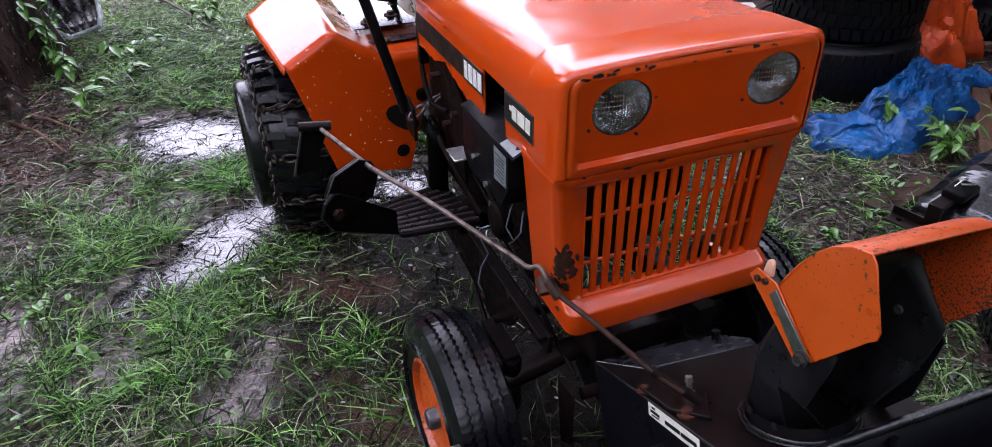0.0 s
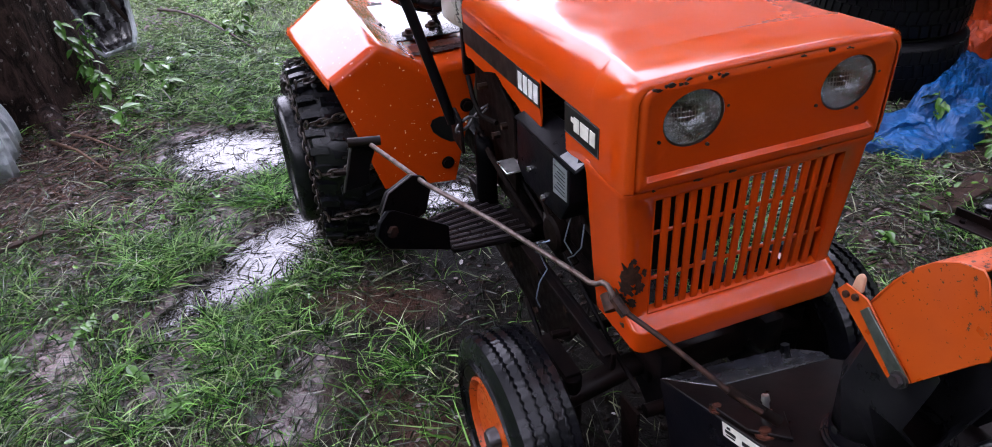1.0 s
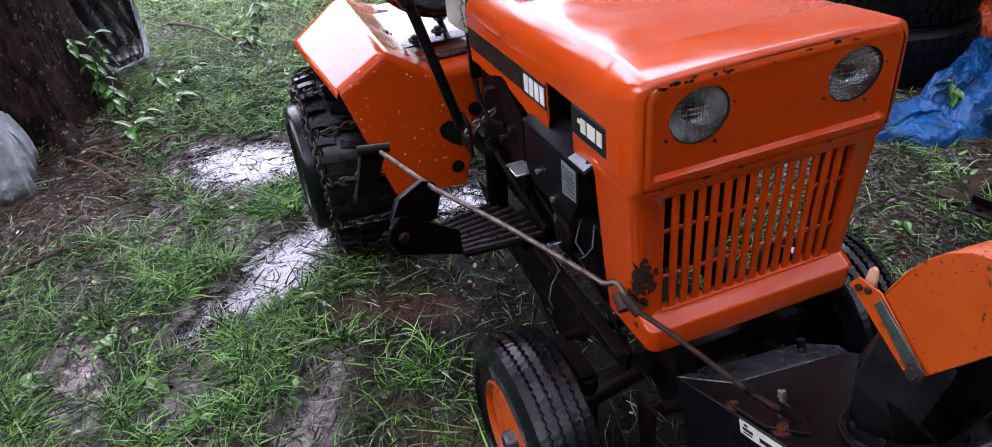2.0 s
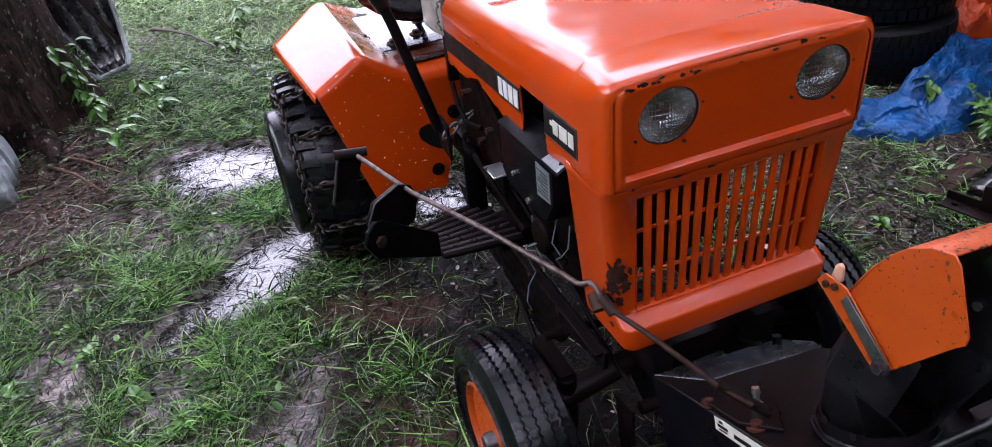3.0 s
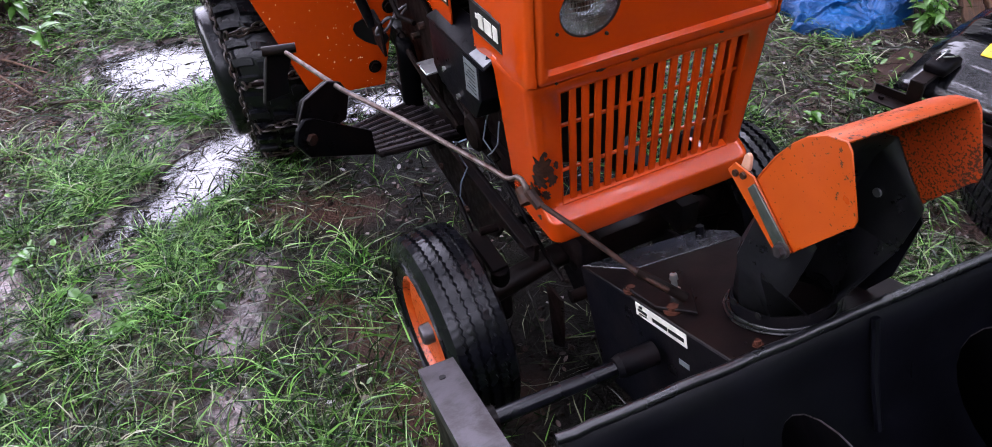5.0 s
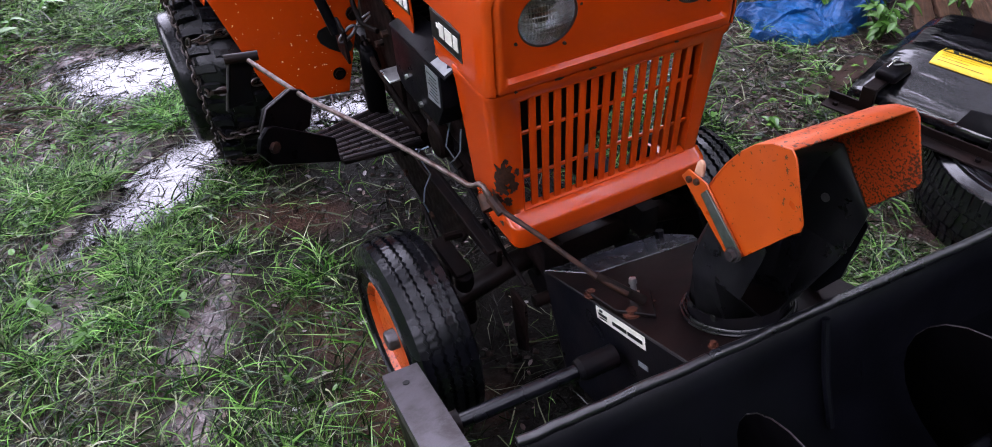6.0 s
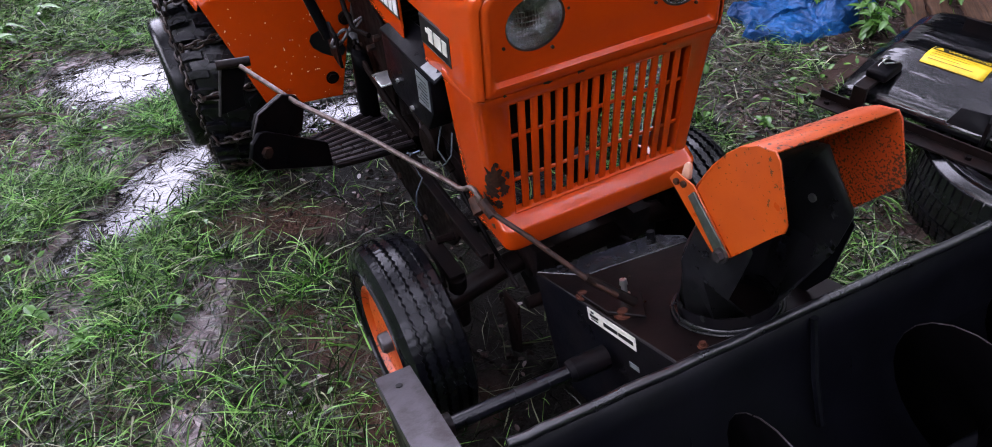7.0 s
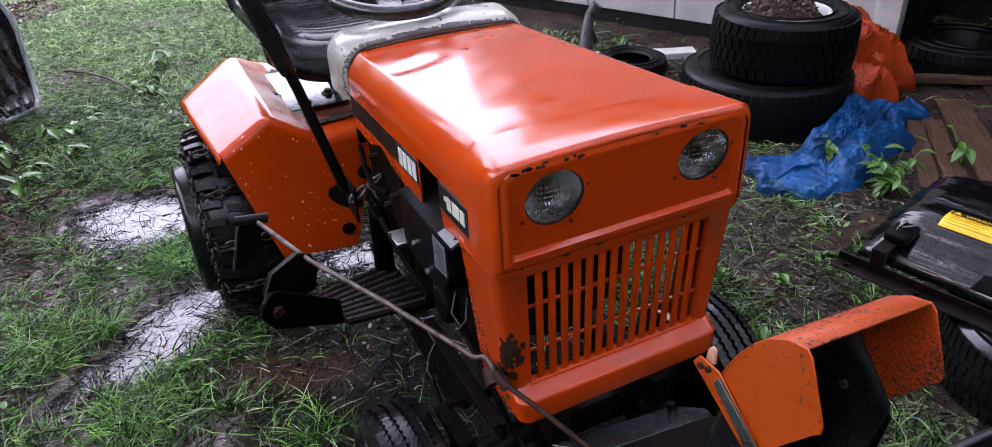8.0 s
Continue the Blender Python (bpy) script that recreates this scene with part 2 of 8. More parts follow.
IRON = metal_dark("greasy_iron", (0.0028, 0.0025, 0.0029), (0.0085, 0.0052, 0.0047), 0.52, (0.35, 0.65), metallic=0.0, scale=18, shine=0.05)
GREY_STEEL = metal_dark("worn_grey_steel", (0.066, 0.060, 0.066), (0.026, 0.021, 0.021), 0.55, (0.3, 0.5), metallic=0.5, scale=16)
BOARD_STEEL = metal_dark("worn_tread_steel", (0.036, 0.030, 0.034), (0.014, 0.010, 0.011), 0.5, (0.2, 0.5), metallic=0.0, scale=22, shine=0.5)


def deck_paint():
    """Wet black enamel, smeared along the pressing so that reflections streak."""
    n = Nodes("streaked_wet_black_enamel")
    n.put("Base Color", n.mix(n.ramp(n.noise(30, 5), (0.55, 0.0), (0.7, 1.0)), (0.0022, 0.0024, 0.0030), (0.010, 0.009, 0.010)))
    smear = n.noise(7, 5, 0.6, 0.3, (0.5, 3.0, 3.0))
    n.put("Roughness", n.ramp(smear, (0.35, 0.05), (0.65, 0.28)))
    n.put("Specular IOR Level", 0.6)
    n.bump(n.math("ADD", n.noise(5, 3, 0.5, 0.4, (0.5, 2.6, 2.6)), n.math("MULTIPLY", n.noise(70, 3), 0.05)), 0.45, 0.022)
    return n.mat


CHUTE_BLACK = metal_dark("scuffed_black_chute_steel", (0.0060, 0.0062, 0.0080), (0.0125, 0.0120, 0.0140), 0.55, (0.22, 0.5), scale=11, shine=0.4)
# blue-grey base lifted, so the strip's wet sheen sits in its colour
STRIP_SHEEN = metal_dark("sheen_lifted_black_strip", (0.022, 0.023, 0.029), (0.009, 0.0085, 0.0095), 0.55, (0.08, 0.35), scale=16, shine=0.8)
RIM_BLACK = plain("turned_black_ring", (0.0045, 0.0045, 0.0058), 0.26, 0.0, 0.3, 30, 0.1, shine=0.4)
DECK_BLACK = deck_paint()
RUBBER_WET = plain("rain_wet_tyre_rubber", (0.0065, 0.0065, 0.008), 0.24, 0.0, 0.4, 20, 0.3, shine=0.6)
BLACK_MATTE = plain("dull_black_paint", (0.0036, 0.0038, 0.0058), 0.40, 0.0, 0.5, 12, 0.25, shine=0.16)
# darker copy of black steel: shade on auger and shroud put into the colour
SHADED_BLACK = plain("shaded_black_steel", (0.0012, 0.0011, 0.0014), 0.4, 0.0, 0.4, 12, 0.2, shine=0.015)
SLED = metal_dark("scuffed_wet_black_plastic", (0.010, 0.010, 0.012), (0.055, 0.054, 0.058), 0.6, (0.1, 0.4), scale=7, streak=(3.0, 3.0, 0.6), shine=0.7)
ZINC = plain("zinc_plated_steel", (0.55, 0.55, 0.54), 0.3, 0.9, 0.35, 40)
STRIP_GREEN = plain("grey_green_steel_strip", (0.085, 0.10, 0.085), 0.42, 0.4, 0.6, 60)
RUBBER = plain("wet_tyre_rubber", (0.0040, 0.0042, 0.0060), 0.26, 0.0, 0.5, 25, 0.3, shine=0.34)
RUBBER_DULL = plain("weathered_tyre_rubber", (0.0042, 0.0042, 0.0052), 0.42, 0.0, 0.45, 14, 0.35, shine=0.14)
VINYL = plain("wet_black_vinyl", (0.007, 0.007, 0.0085), 0.26, 0.0, 0.3, 30, 0.3, 0.0, shine=0.4)
PLASTIC = plain("black_plastic", (0.0055, 0.0057, 0.0075), 0.30, 0.0, 0.3, 20, 0.15, shine=0.8)
CREAM = paint("cream_enamel", (0.40, 0.39, 0.34), (0.33, 0.32, 0.28), rust=(0.06, 0.055, 0.045), chips=0.60, rough=0.3, coat=0.2, chip_scale=30)
DECAL_BLACK = plain("faded_black_decal", (0.020, 0.014, 0.012), 0.55, 0.0, 0.6, 40, shine=0.08)
PEEL = plain("bare_grey_primer", (0.055, 0.050, 0.047), 0.6, 0.0, 0.5, 45, 0.4)
DECAL_WHITE = plain("white_decal_print", (0.68, 0.68, 0.66), 0.45, 0.0, 0.2, 60)
DECAL_CREAM = plain("cream_label", (0.62, 0.60, 0.53), 0.5, 0.0, 0.2, 50)
DECAL_GREY = plain("grey_printed_sticker", (0.13, 0.145, 0.15), 0.4, 0.0, 0.3, 50)
INK = plain("black_ink", (0.007, 0.007, 0.007), 0.5, 0.0, 0.2, 50, shine=0.25)
YELLOW = plain("yellow_warning_sticker", (0.80, 0.52, 0.02), 0.35, 0.0, 0.12, 20)
WOOD_TAB = plain("weathered_pink_handle", (0.55, 0.30, 0.20), 0.55, 0.0, 0.25, 40)
BLUE_WIRE = plain("grey_blue_wire", (0.13, 0.17, 0.23), 0.4)
GREY_WIRE = plain("grey_wire", (0.09, 0.11, 0.13), 0.4)


def lens_glass():
    n = Nodes("fluted_lamp_glass")
    n.put("Base Color", (0.93, 0.95, 0.95))
    n.put("Roughness", 0.06)
    n.put("Transmission Weight", 1.0)
    n.put("IOR", 1.45)
    w = n.tree.nodes.new("ShaderNodeTexWave")
    w.wave_type, w.bands_direction = "BANDS", "X"
    w.inputs["Scale"].default_value = 62
    n.link(n.co, w.inputs[0])
    n.bump(w.outputs["Fac"], 0.5, 0.002)
    return n.mat


LENS = lens_glass()
MIRROR = plain("lamp_reflector", (0.72, 0.71, 0.71), 0.2, 1.0, 0.35, 90, 0.7)


def tarp(name, colour, dark, crumple=0.7, shine=0.22):
    n = Nodes(name)
    weave = n.noise(7, 5, 0.6)
    n.put("Base Color", n.mix(n.ramp(weave, (0.35, 0.0), (0.68, 1.0)), colour, dark))
    n.put("Roughness", n.ramp(n.noise(11, 3), (0.3, 0.22), (0.7, 0.5)))
    n.put("Specular IOR Level", shine)
    n.bump(n.math("ADD", n.voronoi(22), n.noise(50, 3, 0.6)), crumple, 0.012)
    return n.mat


BLUE_TARP = tarp("blue_tarpaulin", (0.006, 0.080, 0.245), (0.003, 0.026, 0.095), 0.6, 0.24)
ORANGE_TARP = tarp("orange_tarpaulin", (0.50, 0.062, 0.009), (0.26, 0.026, 0.006), 0.25, 0.3)
GREY_SHEET = tarp("grey_white_plastic_sheet", (0.40, 0.43, 0.44), (0.26, 0.29, 0.30))


def wood(name, light, dark, along=(1.2, 14, 14)):
    n = Nodes(name)
    grain = n.noise(6, 6, 0.65, 0.6, along)
    col = n.mix(n.ramp(grain, (0.32, 0.0), (0.68, 1.0)), light, dark)
    n.put("Base Color", n.mix(n.math("MULTIPLY", n.any(), 0.5), col, dark))
    n.put("Roughness", n.ramp(n.noise(9, 3), (0.3, 0.35), (0.7, 0.7)))
    n.put("Specular IOR Level", 0.2)
    n.bump(grain, 0.8, 0.004)
    return n.mat


PLANK = wood("wet_weathered_plank", (0.150, 0.084, 0.049), (0.034, 0.019, 0.013))
BARKWOOD = wood("rotting_board", (0.060, 0.032, 0.024), (0.018, 0.011, 0.008))


def bark():
    n = Nodes("wet_bark")
    ridges = n.noise(17, 8, 0.72, 0.9, (1, 1, 0.35))
    col = n.mix(n.ramp(ridges, (0.42, 0.0), (0.62, 1.0)), (0.0080, 0.0052, 0.0045), (0.050, 0.031, 0.026))
    lichen = n.ramp(n.noise(38, 4), (0.62, 0.0), (0.67, 1.0))
    n.put("Base Color", n.mix(lichen, col, (0.13, 0.12, 0.11)))
    n.put("Roughness", 0.75)
    n.put("Specular IOR Level", 0.06)
    n.bump(ridges, 0.9, 0.03)
    return n.mat


BARK = bark()


def soil():
    """Wet soil: dark brown crumbs, red clay, grey-pink mud where it is trodden, soaked patches that shine."""
    n = Nodes("wet_soil")
    crumbs = n.noise(46, 8, 0.68)
    clods = n.noise(7, 5, 0.6)
    mud = n.attribute("mud")
    dark = n.mix(n.ramp(crumbs, (0.3, 0.0), (0.72, 1.0)), (0.0055, 0.0035, 0.0029), (0.029, 0.0180, 0.0140))
    pale = n.mix(n.ramp(crumbs, (0.3, 0.0), (0.7, 1.0)), (0.075, 0.050, 0.050), (0.33, 0.238, 0.238))
    clay = n.mix(n.ramp(crumbs, (0.3, 0.0), (0.7, 1.0)), (0.030, 0.013, 0.009), (0.085, 0.040, 0.027))
    red = n.mix(n.attribute("clay"), n.mix(n.ramp(n.noise(3.2, 3), (0.45, 0.0), (0.65, 1.0)), dark, (0.052, 0.032, 0.027)), clay)
    col = n.mix(n.math("MULTIPLY", mud, n.ramp(clods, (0.35, 0.25), (0.65, 1.0))), red, pale)
    duff = n.mix(n.ramp(crumbs, (0.3, 0.0), (0.7, 1.0)), (0.018, 0.010, 0.0085), (0.105, 0.060, 0.048))
    col = n.mix(n.math("MULTIPLY", n.attribute("duff"), n.ramp(n.noise(5, 4), (0.3, 0.35), (0.6, 1.0))), col, duff)
    turf = n.attribute("turf")
    n.put("Base Color", n.mix(turf, col, n.mix(n.ramp(crumbs, (0.3, 0.0), (0.7, 1.0)), (0.022, 0.040, 0.010), (0.060, 0.095, 0.022))))
    # near-black mixed in under and beside the tractor as painted shade
    shade = n.attribute("under_shade")
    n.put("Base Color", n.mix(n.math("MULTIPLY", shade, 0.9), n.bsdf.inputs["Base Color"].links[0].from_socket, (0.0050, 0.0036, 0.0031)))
    soaked = n.ramp(n.math("ADD", n.math("MULTIPLY", clods, 0.7), n.math("MULTIPLY", mud, 0.40)), (0.40, 0.70), (0.62, 0.05))
    n.put("Roughness", soaked)
    n.put("Specular IOR Level", n.ramp(n.math("ADD", mud, n.math("MULTIPLY", clods, 0.3)), (0.3, 0.16), (0.8, 1.0)))
    n.bump(n.math("ADD", n.math("ADD", n.math("MULTIPLY", crumbs, 0.8), n.math("MULTIPLY", n.noise(21, 5, 0.62, 1.2), 1.5)), n.math("MULTIPLY", n.noise(160, 3), 0.6)), 0.9, 0.011, n.math("SUBTRACT", 1.0, n.math("MULTIPLY", mud, 0.72)))
    return n.mat


SOIL = soil()


def water():
    n = Nodes("puddle_water")
    n.put("Base Color", (0.020, 0.017, 0.016))
    n.put("Roughness", 0.03)
    n.put("IOR", 1.5)
    n.put("Specular IOR Level", 0.9)
    n.bump(n.math("ADD", n.noise(26, 4, 0.62, 0.6, (1.0, 0.35, 1.0)), n.math("MULTIPLY", n.noise(90, 2), 0.25)), 0.4, 0.014)
    return n.mat


WATER = water()


def blades(name, *stops, tone=(0.012, 0.026, 0.005), shine=0.35, rough=0.24):
    n = Nodes(name)
    col = n.ramp(n.island(), *stops)
    n.put("Base Color", n.mix(n.math("MULTIPLY", n.ramp(n.noise(3.2, 5, 0.65), (0.42, 0.0), (0.66, 1.0)), 0.6), col, tone))
    n.put("Roughness", rough)
    n.put("Specular IOR Level", shine)
    return n.mat


GRASS = blades("wet_grass", (0.0, (0.003, 0.009, 0.003)), (0.44, (0.010, 0.034, 0.007)), (0.61, (0.086, 0.178, 0.036)), (0.84, (0.225, 0.450, 0.105)), (0.94, (0.26, 0.36, 0.14)), (1.0, (0.46, 0.43, 0.33)), tone=(0.010, 0.026, 0.005), shine=0.26, rough=0.20)
LUSH = blades("bright_tufts", (0.0, (0.009, 0.026, 0.008)), (0.34, (0.018, 0.058, 0.013)), (0.54, (0.085, 0.235, 0.036)), (0.82, (0.205, 0.480, 0.085)), (1.0, (0.38, 0.52, 0.18)), tone=(0.016, 0.040, 0.010), shine=0.28, rough=0.22)
LAWN = blades("lawn_blades", (0.0, (0.012, 0.032, 0.006)), (0.34, (0.040, 0.100, 0.016)), (0.62, (0.150, 0.285, 0.070)), (0.88, (0.310, 0.490, 0.150)), (1.0, (0.40, 0.44, 0.24)), tone=(0.074, 0.098, 0.030), shine=0.42)
THATCH = blades("flattened_grass", (0.0, (0.004, 0.0055, 0.0035)), (0.60, (0.016, 0.021, 0.011)), (0.82, (0.085, 0.110, 0.045)), (1.0, (0.40, 0.42, 0.27)), tone=(0.009, 0.014, 0.006), shine=0.28, rough=0.3)
PALE_THATCH = blades("pale_flattened_grass", (0.0, (0.016, 0.018, 0.010)), (0.5, (0.066, 0.078, 0.038)), (0.85, (0.180, 0.200, 0.115)), (1.0, (0.40, 0.39, 0.31)), tone=(0.026, 0.030, 0.016), shine=0.42, rough=0.2)
STRAW = blades("dead_grass_and_needles", (0.0, (0.022, 0.011, 0.008)), (0.45, (0.055, 0.028, 0.019)), (0.82, (0.12, 0.075, 0.050)), (1.0, (0.26, 0.20, 0.135)), tone=(0.030, 0.017, 0.012))
NEEDLES = blades("red_brown_needles", (0.0, (0.014, 0.006, 0.005)), (0.5, (0.062, 0.027, 0.019)), (0.85, (0.150, 0.078, 0.055)), (1.0, (0.30, 0.22, 0.17)), tone=(0.024, 0.011, 0.008), shine=0.3)
DROWNED = blades("drowned_blades", (0.0, (0.008, 0.009, 0.006)), (0.6, (0.022, 0.024, 0.014)), (1.0, (0.070, 0.065, 0.040)), tone=(0.012, 0.013, 0.009), shine=0.2)
LEAF = blades("green_leaves", (0.0, (0.028, 0.075, 0.014)), (0.5, (0.060, 0.145, 0.024)), (1.0, (0.125, 0.25, 0.045)), tone=(0.040, 0.10, 0.018), shine=0.4)
DEADLEAF = blades("dead_leaves", (0.0, (0.016, 0.010, 0.009)), (0.5, (0.062, 0.037, 0.032)), (0.85, (0.155, 0.105, 0.092)), (0.96, (0.30, 0.25, 0.235)), (1.0, (0.55, 0.53, 0.52)), tone=(0.026, 0.016, 0.014), shine=0.35, rough=0.35)
BROWN_LEAF = blades("brown_leaf_mould", (0.0, (0.012, 0.0062, 0.0045)), (0.7, (0.050, 0.026, 0.018)), (1.0, (0.115, 0.070, 0.050)), tone=(0.020, 0.011, 0.008), shine=0.2, rough=0.5)
CANOPY = blades("canopy_leaves", (0.0, (0.018, 0.038, 0.009)), (1.0, (0.05, 0.085, 0.018)))
CLADDING = plain("pale_wall_cladding", (0.40, 0.39, 0.385), 0.55, 0.0, 0.18, 6, 0.15)
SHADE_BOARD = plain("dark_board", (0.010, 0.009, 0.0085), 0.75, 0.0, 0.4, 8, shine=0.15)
WHITE_BOARD = plain("chalky_white_board", (0.62, 0.61, 0.58), 0.5, 0.0, 0.25, 12)


# ---- ground, puddles, wall ----
def capsule(x, y, a, b, ra, rb):
    """Signed distance (below 0 inside) to a tapered stroke from a to b."""
    ax, ay, bx, by = a[0], a[1], b[0], b[1]
    t = np.clip(((x - ax) * (bx - ax) + (y - ay) * (by - ay)) / ((bx - ax) ** 2 + (by - ay) ** 2 + 1e-9), 0, 1)
    return np.hypot(x - ax - t * (bx - ax), y - ay - t * (by - ay)) - (ra + (rb - ra) * t)


PUDDLES = [((-0.86, 2.04), (-0.74, 2.00), 0.235, 0.21), ((-0.64, 1.34), (-0.80, 1.20), 0.14, 0.135), ((-0.80, 1.20), (-1.08, 1.01), 0.12, 0.06),
           ((-0.26, 1.36), (-0.12, 1.32), 0.10, 0.09), ((-0.62, 1.60), (-0.56, 1.42), 0.035, 0.06)]
MUD = [((-0.765, 0.74), (-0.80, 0.50), 0.060, 0.075), ((-0.86, 0.26), (-0.87, 0.18), 0.04, 0.04), ((-1.02, 0.92), (-1.12, 0.74), 0.065, 0.075), ((-1.20, 1.78), (-1.12, 1.58), 0.15, 0.12),
       ((-1.40, 1.05), (-1.35, 0.80), 0.08, 0.10), ((-0.70, 1.62), (-0.90, 1.53), 0.08, 0.09), ((-0.95, 1.40), (-0.88, 1.72), 0.05, 0.05), ((-1.30, 1.40), (-1.42, 1.52), 0.05, 0.07), ((-0.98, 1.86), (-0.60, 1.80), 0.06, 0.04)]
CLAY = [((-0.67, 0.92), (-0.40, 0.78), 0.07, 0.09), ((-0.56, 0.48), (-0.46, 0.24), 0.05, 0.08), ((-1.12, 1.02), (-1.07, 1.01), 0.05, 0.04), ((0.62, 0.95), (0.72, 1.25), 0.10, 0.12), ((-0.52, 0.12), (-0.30, 0.00), 0.07, 0.10)]


def puddle_depth(x, y):
    d = np.full_like(x, 9.0)
    for p in PUDDLES:
        d = np.minimum(d, capsule(x, y, *p))
    return d + 0.13 * (fbm(x, y, 0.15, 40, 4) - 0.5)


def mud_mask(x, y):
    d = np.full_like(x, 9.0)
    for p in MUD:
        d = np.minimum(d, capsule(x, y, *p))
    d = np.minimum(d, puddle_depth(x, y) - 0.03) + 0.17 * (fbm(x, y, 0.16, 50, 4) - 0.5)
    return np.clip(0.5 - d / 0.07, 0, 1)


def clay_mask(x, y):
    d = np.full_like(x, 9.0)
    for p in CLAY:
        d = np.minimum(d, capsule(x, y, *p))
    return np.clip(0.5 - (d + 0.16 * (fbm(x, y, 0.18, 55, 3) - 0.5)) / 0.08, 0, 1)


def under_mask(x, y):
    """1 beneath and beside the tractor and its blower: little grows, soil darkened for shade."""
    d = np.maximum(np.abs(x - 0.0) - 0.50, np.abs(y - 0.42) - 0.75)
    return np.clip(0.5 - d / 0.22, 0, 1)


def side_strip_mask(x, y):
    """1 on a strip beside the tractor: thinner grass, soil darkened for its shade."""
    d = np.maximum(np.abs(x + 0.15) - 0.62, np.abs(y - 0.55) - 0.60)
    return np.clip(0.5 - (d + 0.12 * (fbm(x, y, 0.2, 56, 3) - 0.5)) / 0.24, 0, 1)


def yard_mask(x, y):
    """1 on the trodden earth between the tractor and the wall, and by the tree."""
    right = np.clip((x - 0.35) / 0.3, 0, 1) * np.clip((2.6 - y) / 0.6, 0, 1)
    tree = np.maximum(np.clip(1.25 - np.hypot(x + 1.75, (y - 2.45) * 0.85) / 0.62, 0, 1), np.clip(1.2 - np.hypot(x + 1.62, (y - 1.98) * 0.9) / 0.46, 0, 1))
    tree = np.clip(tree - 0.5 * (fbm(x, y, 0.25, 52, 3) - 0.5), 0, 1)
    return np.maximum(right, np.clip(tree * 1.6, 0, 1))


def wall_gap(x, y):
    """How far a point lies in front of the shed's wall."""
    return (1.52 - x) * 0.907 + (4.40 - y) * 0.422


def height(x, y):
    z = 0.030 * (fbm(x, y, 0.55, 3, 3) - 0.5) + 0.016 * (fbm(x, y, 0.11, 9, 2) - 0.5)
    near = np.clip(1 - np.hypot(x, y) / 60, 0, 1)
    d = puddle_depth(x, y)
    dip = np.clip(-d / 0.05, -0.35, 1)
    m = mud_mask(x, y)
    z = z * (1 - 0.65 * np.clip((0.10 - d) / 0.06, 0, 1)) * (1 - 0.5 * m) - 0.032 * dip - m * (0.0145 - 0.030 * (fbm(x, y, 0.045, 77, 3) - 0.5))
    return z * near + 0.25 * (fbm(x, y, 30, 70, 2) - 0.5) * (1 - np.clip(1 - np.hypot(x, y - 2) / 25, 0, 1))


def spread(lo, hi, step, far):
    inner = np.arange(lo, hi, step)
    out = [hi]
    s = step
    while out[-1] < far:
        s *= 1.35
        out.append(out[-1] + s)
    left = [lo]
    s = step
    while left[-1] > -far:
        s *= 1.35
        left.append(left[-1] - s)
    return np.concatenate([np.array(left[:0:-1]), inner, np.array(out)])


def build_ground():
    gx, gy = spread(-2.5, 2.9, 0.0155, 400), spread(-0.6, 3.4, 0.0155, 400)
    x, y = np.meshgrid(gx, gy, indexing="ij")
    co = np.stack([x, y, height(x, y)], -1).reshape(-1, 3)
    nx, ny = len(gx), len(gy)
    i, j = np.meshgrid(np.arange(nx - 1), np.arange(ny - 1), indexing="ij")
    a = (i * ny + j).ravel()
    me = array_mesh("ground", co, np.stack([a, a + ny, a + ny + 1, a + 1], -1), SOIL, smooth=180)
    at = me.attributes.new("mud", "FLOAT", "POINT")
    at.data.foreach_set("value", mud_mask(x, y).ravel().astype(np.float32))
    at = me.attributes.new("clay", "FLOAT", "POINT")
    at.data.foreach_set("value", clay_mask(x, y).ravel().astype(np.float32))
    # where the tractor's shade is painted into the soil colour
    at = me.attributes.new("under_shade", "FLOAT", "POINT")
    at.data.foreach_set("value", (np.maximum(under_mask(x, y), 0.7 * side_strip_mask(x, y)) * (1 - 0.7 * clay_mask(x, y))).ravel().astype(np.float32))
    at = me.attributes.new("duff", "FLOAT", "POINT")
    at.data.foreach_set("value", (yard_mask(x, y) * (1 - mud_mask(x, y)) * np.clip((1.75 - x) / 0.5, 0, 1)).ravel().astype(np.float32))
    far = np.clip((np.maximum(np.maximum(-2.1 - x, x - 3.3), np.maximum(-0.7 - y, y - 8.0)) + 0.9 * (fbm(x, y, 0.7, 88, 3) - 0.5)) / 0.6, 0, 1)
    at = me.attributes.new("turf", "FLOAT", "POINT")
    at.data.foreach_set("value", np.maximum(far, 0.75 * np.clip((y - 2.8) / 0.5, 0, 1) * np.clip((wall_gap(x, y) - 0.3) / 0.4, 0, 1)).ravel().astype(np.float32))
    return tagged(new("ground", me), "wet muddy ground with trodden earth and grass", "ground", kind="structure")


build_ground()


def puddle(x0, y0, x1, y1, z=-0.0075):
    bm = bm_new()
    n = 10
    rows = [[bm.verts.new((x0 + (x1 - x0) * i / n, y0 + (y1 - y0) * j / n, 0)) for j in range(n + 1)] for i in range(n + 1)]
    for i in range(n):
        for j in range(n):
            bm.faces.new((rows[i][j], rows[i + 1][j], rows[i + 1][j + 1], rows[i][j + 1]))
    ob = part("puddle", bm, WATER, smooth=180, at=pose(0, 0, z))
    return tagged(ob, "rain puddle that mirrors the pale sky", "puddle", "puddles", "structure")


puddle(-1.12, 1.74, -0.46, 2.28)
puddle(-1.22, 0.86, -0.46, 1.60)
puddle(-0.45, 1.10, 0.10, 1.60)
puddle(-1.58, 0.10, -0.52, 0.86, -0.0105)
